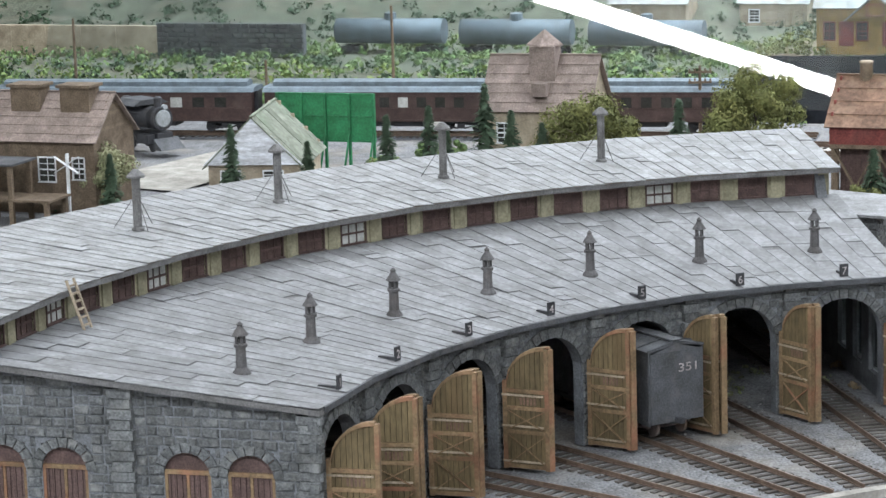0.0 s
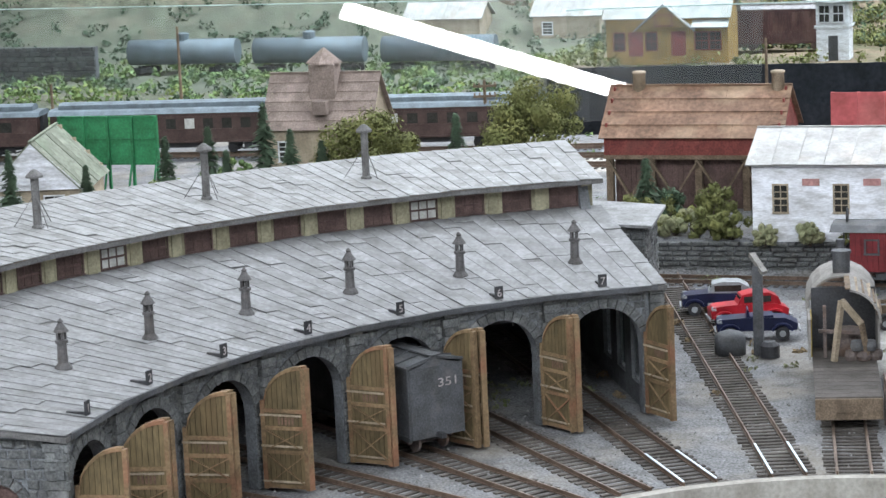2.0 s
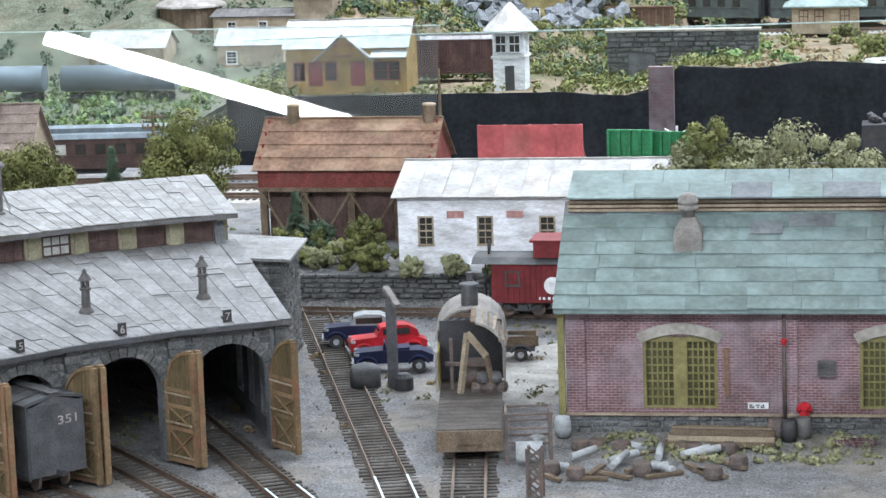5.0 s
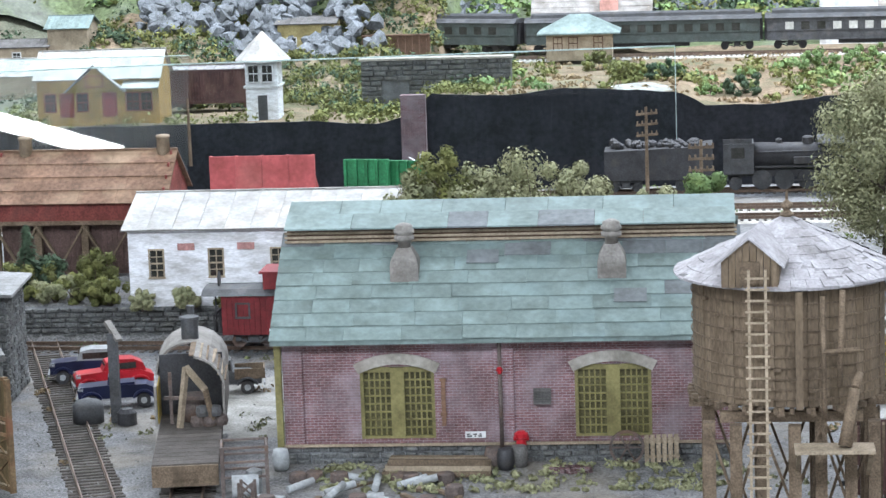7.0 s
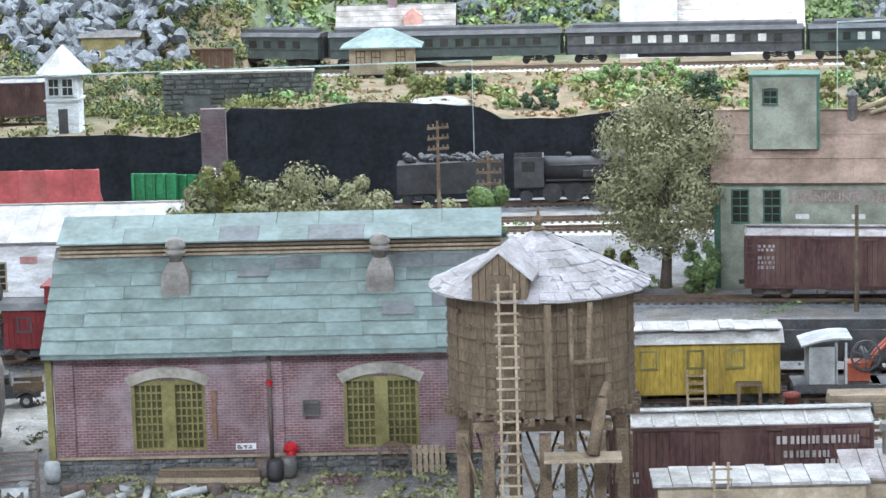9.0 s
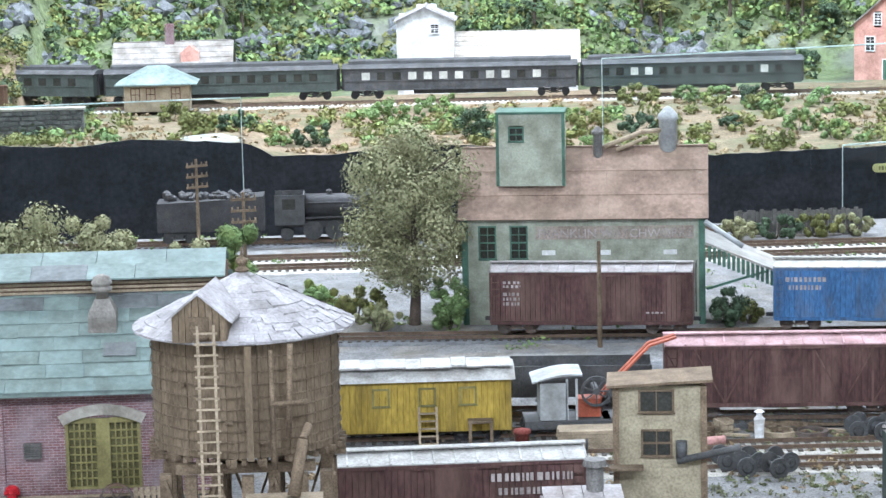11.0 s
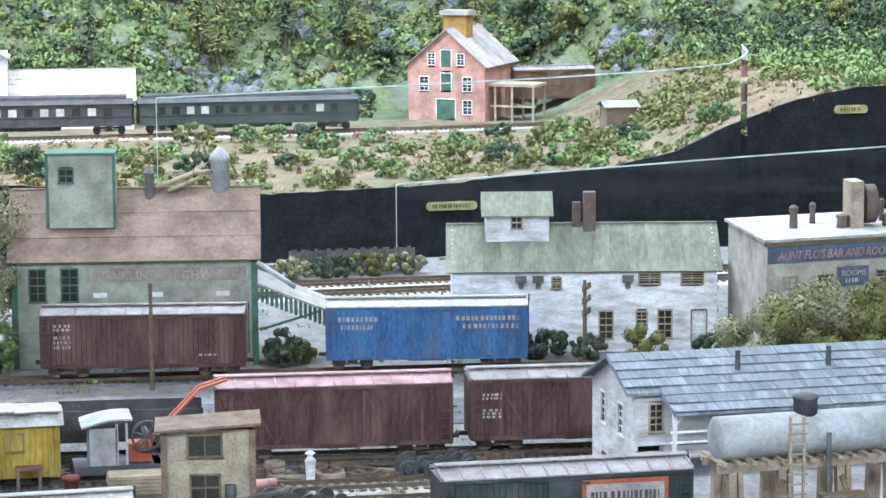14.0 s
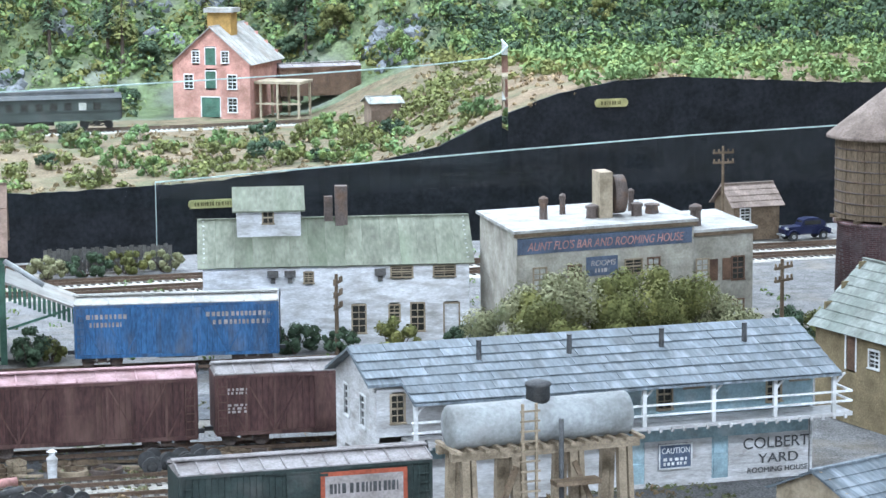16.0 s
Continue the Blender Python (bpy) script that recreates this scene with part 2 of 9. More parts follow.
leaf_sage = mat("sage_leaves", (0.3, 0.3, 0.17), 0.9, 0.3, 1.5, 0.1, (0.13, 0.16, 0.08), 0.4, rnd=0.14)
leaf_bright = mat("bright_leaves", (0.15, 0.23, 0.09), 0.9, 0.35, 1.2, 0.1, (0.25, 0.27, 0.07), 0.5, rnd=0.16)
bark = mat("bark", (0.11, 0.085, 0.07), 0.95, 0.35, 3, 0.5)
gravel = mat("dark_gravel", (0.13, 0.135, 0.145), 0.95, 0.5, 5, 0.8, (0.2, 0.2, 0.19), 0.3)
pale_gravel = mat("pale_gravel", (0.4, 0.38, 0.34), 0.95, 0.3, 4, 0.6)
concrete = mat("concrete", (0.33, 0.31, 0.27), 0.9, 0.15, 1.5, 0.25, (0.33, 0.3, 0.26), 0.4)
wall_paint = mat("room_paint", (0.78, 0.78, 0.77), 0.9, 0.03, 0.05, 0.02, grime=0)
grass = mat("grass", (0.17, 0.175, 0.1), 0.95, 0.4, 2, 0.3, (0.12, 0.16, 0.05), 0.5, rnd=0.3)
pink_wall = mat("salmon_boards", (0.52, 0.28, 0.23), 0.85, 0.15, 1.5, 0.15, (0.42, 0.2, 0.17), 0.3)
ochre = mat("ochre_boards", (0.36, 0.22, 0.07), 0.8, 0.15, 1.5, 0.15)
tan_wall = mat("tan_boards", (0.4, 0.33, 0.24), 0.85, 0.15, 1.5, 0.15, (0.3, 0.24, 0.17), 0.3)
brown_roof = mat("brown_shingle", (0.25, 0.195, 0.165), 0.85, 0.25, 2, 0.3, (0.2, 0.15, 0.13), 0.3, rnd=0.2)
navy = mat("navy_paint", (0.015, 0.02, 0.06), 0.35, 0.1, 2, 0.02)
auto_red = mat("auto_red", (0.45, 0.02, 0.03), 0.35, 0.1, 2, 0.02)
orange_red = mat("orange_red", (0.36, 0.09, 0.05), 0.6, 0.2, 2, 0.1)
white_paint = mat("white_paint", (0.75, 0.76, 0.76), 0.7, 0.08, 2, 0.08)
faded_red = mat("faded_red", (0.45, 0.24, 0.22), 0.8, 0.2, 2, 0.1)
pale_ink = mat("pale_ink", (0.4, 0.36, 0.35), 0.8, 0.2, 2, 0.05)
blue_ink = mat("slate_blue", (0.1, 0.13, 0.19), 0.8, 0.2, 2, 0.05)
lit_glass = glass("plexiglass", (0.92, 0.97, 0.97), 1.4)
# opaque pale colour paints the light caught along the panes' edges
edge_glass = mat("glass_edge", (0.6, 0.75, 0.72), 0.3, 0.05, 1, 0.02)
tilt_glass = glass("tilted_plexiglass", (0.88, 0.95, 0.96), 1.75)
tube_glow = glow("tube_glow", (0.9, 0.97, 1.0), 60.0)
stone_bits = mat("stone_bits", (0.24, 0.235, 0.225), 0.9, 0.4, 3, 0.2, rnd=0.45)

# ---- building helpers (sizes of the originals) ----
def bm_new():
    return bmesh.new()


def box(bm, x0, x1, y0, y1, z0, z1, m=None):
    v = [bm.verts.new(m @ Vector(c) if m else c) for c in ((x0, y0, z0), (x1, y0, z0), (x1, y1, z0), (x0, y1, z0), (x0, y0, z1), (x1, y0, z1), (x1, y1, z1), (x0, y1, z1))]
    for f in ((3, 2, 1, 0), (4, 5, 6, 7), (0, 1, 5, 4), (1, 2, 6, 5), (2, 3, 7, 6), (3, 0, 4, 7)):
        bm.faces.new([v[i] for i in f])


def beam(bm, p, q, w, d=None):
    """A square bar from p to q."""
    p, q = Vector(p), Vector(q)
    d = d or w
    way = q - p
    m = Matrix.Translation(p) @ way.to_track_quat("Z", "Y").to_matrix().to_4x4()
    box(bm, -w / 2, w / 2, -d / 2, d / 2, 0, way.length, m)


def tube(bm, p, q, r0, r1=None, n=10, caps=True):
    p, q = Vector(p), Vector(q)
    r1 = r0 if r1 is None else r1
    way = q - p
    m = Matrix.Translation(p) @ way.to_track_quat("Z", "Y").to_matrix().to_4x4()
    rings = []
    for z, r in ((0, r0), (way.length, r1)):
        rings.append([bm.verts.new(m @ Vector((r * math.cos(2 * math.pi * i / n), r * math.sin(2 * math.pi * i / n), z))) for i in range(n)])
    for i in range(n):
        j = (i + 1) % n
        bm.faces.new((rings[0][i], rings[0][j], rings[1][j], rings[1][i])).smooth = n > 8
    if caps:
        bm.faces.new(rings[0][::-1])
        bm.faces.new(rings[1])


def lathe(bm, prof, n=16, x=0, y=0):
    """A round body about the upright line through x, y; prof holds radius and height."""
    rings = [[bm.verts.new((x + r * math.cos(2 * math.pi * i / n), y + r * math.sin(2 * math.pi * i / n), z)) for i in range(n)] for r, z in prof]
    for a, b in zip(rings, rings[1:]):
        for i in range(n):
            j = (i + 1) % n
            bm.faces.new((a[i], a[j], b[j], b[i])).smooth = n > 12
    bm.faces.new(rings[0][::-1])
    bm.faces.new(rings[-1])


def prism(bm, poly, y0, y1, m=None):
    """poly: x, z round an outline, drawn out along y."""
    a = [bm.verts.new(m @ Vector((x, y0, z)) if m else (x, y0, z)) for x, z in poly]
    b = [bm.verts.new(m @ Vector((x, y1, z)) if m else (x, y1, z)) for x, z in poly]
    bm.faces.new(a)
    bm.faces.new(b[::-1])
    for i in range(len(poly)):
        j = (i + 1) % len(poly)
        bm.faces.new((a[j], a[i], b[i], b[j]))


def thing(name, x, y, z=0, rz=0, label="", category="", group="", kind=""):
    ob = new(name)
    ob.empty_display_size = 0.01
    ob.matrix_world = pose(x * K, y * K, z * K, 0, 0, rz)
    return tagged(ob, label, category, group, kind)


def to_mesh(name, bm, material):
    bmesh.ops.recalc_face_normals(bm, faces=bm.faces)
    bmesh.ops.scale(bm, vec=(K, K, K), verts=bm.verts)
    me = bpy.data.meshes.new(name)
    bm.to_mesh(me)
    bm.free()
    me.materials.append(material)
    return me


def part(name, bm, material, parent, label="", kind=""):
    ob = new(name, to_mesh(name, bm, material))
    if parent:
        ob.parent = parent
    return tagged(ob, label, kind=kind)


def piece(name, me, parent, m):
    """One more piece on a mesh that is already there, in its parent's space."""
    ob = new(name, me)
    ob.parent = parent
    ob.matrix_basis = m
    return ob


def solo(name, bm, material, x=0, y=0, z=0, rz=0, label="", category="", group="", kind=""):
    """A thing of one single mesh."""
    ob = new(name, to_mesh(name, bm, material))
    ob.matrix_world = pose(x * K, y * K, z * K, 0, 0, rz)
    return tagged(ob, label, category, group, kind)


def soup(name, verts, faces, material):
    me = bpy.data.meshes.new(name)
    me.from_pydata((np.asarray(verts) * K).tolist(), [], faces.tolist())
    me.materials.append(material)
    return me


def leaf_cloud(rng, centers, radii, n, size, flat=1.0):
    """Small leaf faces over the shells of many little balls."""
    c = np.asarray(centers, float)
    pick = rng.integers(0, len(c), n)
    d = rng.normal(size=(n, 3))
    d /= np.linalg.norm(d, axis=1)[:, None]
    r = np.asarray(radii, float)[pick] * rng.uniform(0.55, 1.05, n)
    p = c[pick] + d * r[:, None] * (1, 1, flat)
    a = rng.normal(size=(n, 3))
    a -= (a * d).sum(1)[:, None] * d * 0.6
    a /= np.linalg.norm(a, axis=1)[:, None]
    b = np.cross(d, a)
    s = size * rng.uniform(0.5, 1.3, n)[:, None]
    v = np.stack([p - a * s, p - b * s * 0.6, p + a * s, p + b * s * 0.6], 1).reshape(-1, 3)
    return v, np.arange(4 * n).reshape(-1, 4)


def spans(x0, x1, z0, z1, holes):
    """The stretches of a course between x0 and x1 that are not cut by the holes (x0, x1, z0, z1)."""
    cuts = sorted((max(h[0], x0), min(h[1], x1)) for h in holes if h[2] < z1 - 0.02 and h[3] > z0 + 0.02 and h[1] > x0 and h[0] < x1)
    at, out = x0, []
    for a, b in cuts:
        if a - at > 0.02:
            out.append((at, a))
        at = max(at, b)
    if x1 - at > 0.02:
        out.append((at, x1))
    return out


def siding(bm, length, z0, z1, course, holes, m, gable=None, thick=0.12, lap=0.03):
    """Lapped boards on the wall y = 0 of m's space, facing -y. gable: (eave z, ridge z, ridge x as a share)."""
    n = max(1, round((z1 - z0) / course))
    before = set(bm.verts)
    for i in range(n):
        a, b = z0 + (z1 - z0) * i / n, z0 + (z1 - z0) * (i + 1) / n
        l, r = 0.0, length
        if gable and (a + b) / 2 > gable[0]:
            s = ((a + b) / 2 - gable[0]) / max(0.01, gable[1] - gable[0])
            l, r = length * gable[2] * s, length - length * (1 - gable[2]) * s
        for p, q in spans(l, r, a, b, holes):
            prism(bm, [(-lap, a), (0, b), (thick, b), (thick, a)], p, q, m @ Matrix(((0, 1, 0, 0), (1, 0, 0, 0), (0, 0, 1, 0), (0, 0, 0, 1))))
    bmesh.ops.remove_doubles(bm, verts=[v for v in bm.verts if v not in before], dist=0.002)


def grooved(bm, x0, x1, y, z0, z1, n, deep=0.03, back=0.08):
    """One sheet of n boards with a groove between each two, facing -y."""
    pts = []
    for i in range(n):
        a, b = x0 + (x1 - x0) * i / n, x0 + (x1 - x0) * (i + 1) / n
        pts += [(a, y + deep), (a + 0.015, y), (b - 0.015, y)]
    pts += [(x1, y + deep)]
    lo, hi = [[bm.verts.new((px, py, z)) for px, py in pts] for z in (z0, z1)]
    for i in range(len(pts) - 1):
        bm.faces.new((lo[i], lo[i + 1], hi[i + 1], hi[i]))


def window(parent, m, x0, x1, z0, z1, frame_m, pane_m, cols=2, rows=4, depth=0.1, name="window", trim=0.1):
    """A window in the wall y = 0 of m's space."""
    bm = bm_new()
    for a, b, c, d in ((x0 - trim, x0, z0 - trim, z1 + trim), (x1, x1 + trim, z0 - trim, z1 + trim), (x0, x1, z1, z1 + trim), (x0, x1, z0 - trim, z0)):
        box(bm, a, b, -0.06, depth, c, d, m)
    box(bm, x0 - trim * 1.4, x1 + trim * 1.4, -0.12, -0.062, z0 - trim, z0 - trim * 0.3, m)
    w = part(name, bm, frame_m, parent)
    bm = bm_new()
    box(bm, x0, x1, depth * 0.6, depth, z0, z1, m)
    part("pane", bm, pane_m, w)
    bm = bm_new()
    for i in range(1, cols):
        x = x0 + (x1 - x0) * i / cols
        box(bm, x - 0.025, x + 0.025, depth * 0.2, depth * 0.55, z0, z1, m)
    for i in range(1, rows):
        z = z0 + (z1 - z0) * i / rows
        t = 0.05 if i == rows // 2 else 0.025
        box(bm, x0, x1, depth * 0.2, depth * 0.55, z - t, z + t, m)
    part("muntin", bm, frame_m, w)
    return w


TURN = {"f": lambda L, D: Matrix.Identity(4), "l": lambda L, D: pose(0, D, 0, 0, 0, -90), "r": lambda L, D: pose(L, 0, 0, 0, 0, 90), "b": lambda L, D: pose(L, D, 0, 0, 0, 180)}


def house(name, label, x, y, rz, L, D, h, ridge, wall_m, roof_m, wins=(), doors=(), z=0, over=0.35, course=0.24, strips=12, frame_m=None, pane_m=None, door_m=None, category="building", group="", along="x", foot=0.0, rows_of=0, cols=2, rows=4, gable_m=None):
    """A gabled wooden house. Front corner at x, y; the front runs along x; the ridge runs along x or y."""
    t = thing(name, x, y, z, rz, label, category, group)
    frame_m, pane_m, door_m = frame_m or white_paint, pane_m or dark_pane, door_m or brown_wood
    for f in "flrb":
        m = TURN[f](L, D)
        width = L if f in "fb" else D
        end = (f in "lr") == (along == "x")
        holes = [(w[1], w[1] + w[3], w[2], w[2] + w[4]) for w in (*wins, *doors) if w[0] == f]
        bm = bm_new()
        siding(bm, width, foot, ridge if end else h, course if f != "b" else 1.0, holes, m, (h, ridge, 0.5) if end else None)
        part("wall", bm, wall_m, t)
    if foot:
        bm = bm_new()
        box(bm, 0.05, L - 0.05, 0.05, D - 0.05, 0, foot - 0.01)
        part("foundation", bm, stone, t)
    for k, (f, u, v, w, hh) in enumerate(wins):
        window(t, TURN[f](L, D), u, u + w, v, v + hh, frame_m, pane_m, cols, rows)
    for f, u, v, w, hh in doors:
        m = TURN[f](L, D)
        bm = bm_new()
        box(bm, u - 0.1, u, -0.05, 0.1, v, v + hh + 0.1, m)
        box(bm, u + w, u + w + 0.1, -0.05, 0.1, v, v + hh + 0.1, m)
        box(bm, u, u + w, -0.05, 0.1, v + hh, v + hh + 0.1, m)
        d = part("door", bm, frame_m, t)
        bm = bm_new()
        box(bm, u, u + w, 0.02, 0.1, v, v + hh, m)
        for a in (0.12, 0.55):
            box(bm, u + w * 0.15, u + w * 0.85, -0.01, 0.018, v + hh * a, v + hh * (a + 0.32), m)
        part("door_panel", bm, door_m, d)
    roof(t, L, D, h, ridge, roof_m, over, strips, along, rows_of)
    return t


def roof(t, L, D, h, ridge, roof_m, over, strips, along="x", rows_of=0, thick=0.14):
    """Two slopes of roofing strips; rows_of > 0 lays them as level courses instead."""
    if along == "y":
        base = Matrix(((0, 1, 0, 0), (1, 0, 0, 0), (0, 0, 1, 0), (0, 0, 0, 1)))
        L, D = D, L
    else:
        base = Matrix.Identity(4)
    rng = random.Random(int(L * 100 + D * 10 + h))
    run, rise = D / 2, ridge - h
    slope = math.hypot(run, rise)
    full = slope * (1 + over / run)
    for side in (0, 1):
        flip = Matrix.Identity(4) if side == 0 else Matrix(((-1, 0, 0, L), (0, -1, 0, D), (0, 0, 1, 0), (0, 0, 0, 1)))
        m = base @ flip @ Matrix.Translation((0, D / 2, ridge + 0.06)) @ pose(0, 0, 0, -math.degrees(math.atan2(rise, run)) * -1)
        # down the slope is -y in this space
        bm = bm_new()
        box(bm, -over, L + over, -full, 0, -0.08, 0, m)
        r = part("roof", bm, roof_m, t)
        bm = bm_new()
        if rows_of:
            for i in range(rows_of):
                a, b = -full * (i + 1) / rows_of, -full * i / rows_of
                x = -over
                while x < L + over - 0.05:
                    w = min(rng.uniform(0.7, 1.3) * (L + 2 * over) / strips, L + over - x)
                    if L + over - x - w < 0.3:
                        w = L + over - x
                    k = rng.uniform(0.0, 0.03)
                    v = [bm.verts.new(m @ Vector(c)) for c in ((x + 0.01, a - 0.05, 0.035 + k), (x + w - 0.01, a - 0.05, 0.035 + k), (x + w - 0.01, b, 0.008), (x + 0.01, b, 0.008), (x + 0.01, a - 0.05, 0.003), (x + w - 0.01, a - 0.05, 0.003))]
                    bm.faces.new(v[:4])
                    bm.faces.new((v[4], v[5], v[1], v[0]))
                    x += w
        else:
            for i in range(strips):
                a, b = -over + (L + 2 * over) * i / strips, -over + (L + 2 * over) * (i + 1) / strips
                k = rng.uniform(0.01, 0.05)
                box(bm, a + 0.02, b - 0.02, -full - rng.uniform(0, 0.05), 0, 0.003, k, m)
                part("roof_sheet", bm, roof_m, r)
                bm = bm_new()
        if rows_of:
            part("roof_sheet", bm, roof_m, r, kind="stuff")
        else:
            bm.free()
    bm = bm_new()
    box(bm, -over, L + over, D / 2 - 0.12, D / 2 + 0.12, ridge + 0.05, ridge + 0.14, base)
    part("ridge_cap", bm, roof_m, t)


def writing(parent, text, m, height, material, name="lettering", width=None):
    """Flat letters standing on the plane y = 0 of m's space (facing -y), from the left end."""
    cu = bpy.data.curves.new(name, "FONT")
    cu.body, cu.size, cu.extrude = text, height * K, 0.01 * K
    tmp = new(name, cu)
    dg = bpy.context.evaluated_depsgraph_get()
    me = bpy.data.meshes.new_from_object(tmp.evaluated_get(dg))
    bpy.data.objects.remove(tmp)
    me.name = name
    if width:
        xs = [v.co.x for v in me.vertices]
        me.transform(Matrix.Diagonal((width * K / (max(xs) - min(xs)), 1, 1, 1)))
    me.materials.clear()
    me.materials.append(material)
    ob = new(name, me)
    ob.parent = parent
    loc = m.copy()
    loc.translation = loc.translation * K
    ob.matrix_basis = loc @ pose(0, 0, 0, 90, 0, 0)
    return ob


def bars(parent, m, x, z, w, h, material, rng, rows=1, name="lettering"):
    """Rows of short bars where small writing stands."""
    bm = bm_new()
    for i in range(rows):
        at = x
        while at < x + w:
            b = min(rng.uniform(0.16, 0.36), x + w - at)
            box(bm, at, at + b * rng.uniform(0.45, 0.7), -0.06, -0.03, z + i * h * 1.5, z + i * h * 1.5 + h, m)
            at += b
    return part(name, bm, material, parent)

# ---- the room and the layout's ground ----
FASCIA = [(-170, 0.2), (-60, 0.8), (-52, 0.9), (-34, 1.0), (-28, 1.0), (-22, 0.6), (-19, 1.5), (-17, 3.3), (-10, 3.0), (-4.7, 3.6), (5.6, 3.0), (8.1, 1.7), (14, 1.7), (21, 2.5), (35, 1.6), (49, 0.7), (65, 1.1), (74, 1.9), (81, 2.2), (88, 3.6), (92.5, 5.7), (100, 8.3), (106, 9.3), (112, 9.5), (130, 8.4), (160, 7.5), (240, 7)]


def fascia_top(x):
    return float(np.interp(x, [a for a, _ in FASCIA], [b for _, b in FASCIA]))


def smooth(a, b, v):
    t = min(1.0, max(0.0, (v - a) / (b - a)))
    return t * t * (3 - 2 * t)


def lumps(x, y, s, seed=0.0):
    return noise.noise(Vector((x / s, y / s, seed)))


def near_z(x, y):
    r = math.hypot(x - CX0, y - CY0)
    if r < 17.0:
        return -1.6
    z = 0.07 * lumps(x, y, 2.2) + 0.05 * lumps(x, y, 0.8, 3) - 0.04
    up = smooth(157.6, 158.6, y) * smooth(-8, -12, x) * (1 - smooth(172, 182, y)) * smooth(-50, -42, x)
    bank = 0.42 * smooth(124.0, 126.4, y) * (1 - smooth(130, 132, y)) * smooth(-13.5, -11.5, x) * (1 - smooth(9.6, 11, x))
    return z + 1.95 * up + bank


CX0, CY0 = -11.35, 98.4


def sheet(name, xs, ys, fz, material):
    verts = [(x, y, fz(x, y)) for y in ys for x in xs]
    n = len(xs)
    faces = np.array([(j * n + i, j * n + i + 1, (j + 1) * n + i + 1, (j + 1) * n + i) for j in range(len(ys) - 1) for i in range(n - 1)])
    me = soup(name, verts, faces, material)
    me.polygons.foreach_set("use_smooth", [True] * len(me.polygons))
    return new(name, me)


ground = sheet("ground", np.r_[np.arange(-170, -70, 3), np.arange(-70, 100, 1.0), np.arange(100, 200, 4)], np.arange(60, 215, 1.0), near_z, soil)
tagged(ground, "grey cinder and ash ground of the railway yard", "ground", kind="structure")


def far_z(x, y):
    top = fascia_top(x)
    shelf = 0.9 + 1.6 * smooth(-18, -10, x)
    if x > 84:
        shelf = 2.5 + 6.3 * smooth(84, 104, x)
    z = top + (shelf - top) * smooth(250, 278, y)
    hill0 = 306 if x > 0 else 292
    hill0 -= 12 * smooth(84, 110, x)
    if x < -20:
        hill0 = 272
    z += (0.42 if x > -20 else 0.3) * max(0, y - hill0) * (0.75 + 0.25 * smooth(hill0, hill0 + 30, y))
    rough = smooth(hill0 - 4, hill0 + 14, y)
    z += rough * (5 * lumps(x, y, 22) + 2.4 * lumps(x, y, 8, 2) + 1.1 * lumps(x, y, 3.5, 5))
    z += 0.35 * lumps(x, y, 6, 7) * (1 - smooth(276, 281, y) * (1 - smooth(292, 300, y)))
    return z


hill_m = mat("hillside", (0.12, 0.15, 0.075), 0.95, 0.4, 0.6, 0.6, (0.2, 0.2, 0.2), 0.42, rnd=0.0, big=0.12)
bank_m = mat("bank_earth", (0.2, 0.15, 0.1), 0.95, 0.45, 1.0, 0.7, (0.1, 0.115, 0.06), 0.6, rnd=0.0, big=0.12)
far = sheet("far_ground", np.arange(-60, 230, 1.5), np.arange(250, 300, 1.4), far_z, bank_m)
tagged(far, "dry grassy bank above a black draped benchwork edge", "ground", kind="structure")
hill = sheet("hillside", np.arange(-230, 232, 2.2), np.arange(298.6, 460, 2.2), far_z, hill_m)
tagged(hill, "rocky wooded hillside modelled in greens and greys", "hillside", kind="structure")


def left_z(x, y):
    a = 0.0 + 0.6 * smooth(228, 250, y)
    b = far_z(x, y) if y > 250 else fascia_top(x)
    return (a if y < 250 else 0.6 + (far_z(x, y) - fascia_top(x)) * 0.9) + 0.3 * lumps(x, y, 5, 2)


meadow_m = mat("meadow_earth", (0.11, 0.12, 0.085), 0.95, 0.4, 1.0, 0.5, (0.17, 0.15, 0.11), 0.45, rnd=0.0, big=0.12)
left_g = sheet("meadow", np.arange(-230, -58, 2.0), np.arange(213.5, 302, 2.0), left_z, meadow_m)
tagged(left_g, "green meadow strip behind the main line", "ground", kind="structure")

# black cloth in front of the far benchwork
xs = np.arange(-60, 232, 1.0)
vv, ff = [], []
for i, x in enumerate(xs):
    ripple = 0.12 * math.sin(x * 1.3) + 0.1 * lumps(x, 0, 3)
    vv += [(x, 249.6 + ripple, -92), (x, 249.7 + ripple, fascia_top(x) + 0.25 + 0.15 * lumps(x, 3, 1.5)), (x, 250.3, fascia_top(x) + 0.2 + 0.15 * lumps(x, 3, 1.5))]
n = len(xs)
ff = [(3 * i + a, 3 * i + 3 + a, 3 * i + 4 + a, 3 * i + 1 + a) for i in range(n - 1) for a in (0, 1)]
drape = new("cloth_drape", soup("cloth_drape", vv, np.array(ff), cloth))
tagged(drape, "black cloth drape hiding the edge of the far benchwork", "drape", kind="structure")
bm = bm_new()
box(bm, -170, 200, 214.0, 214.6, -92, -0.1)
box(bm, -170, 200, 59.4, 60.0, -92, -0.1)
benches = solo("bench_edge", bm, black, label="black edge of the layout table", category="table edge", kind="structure")

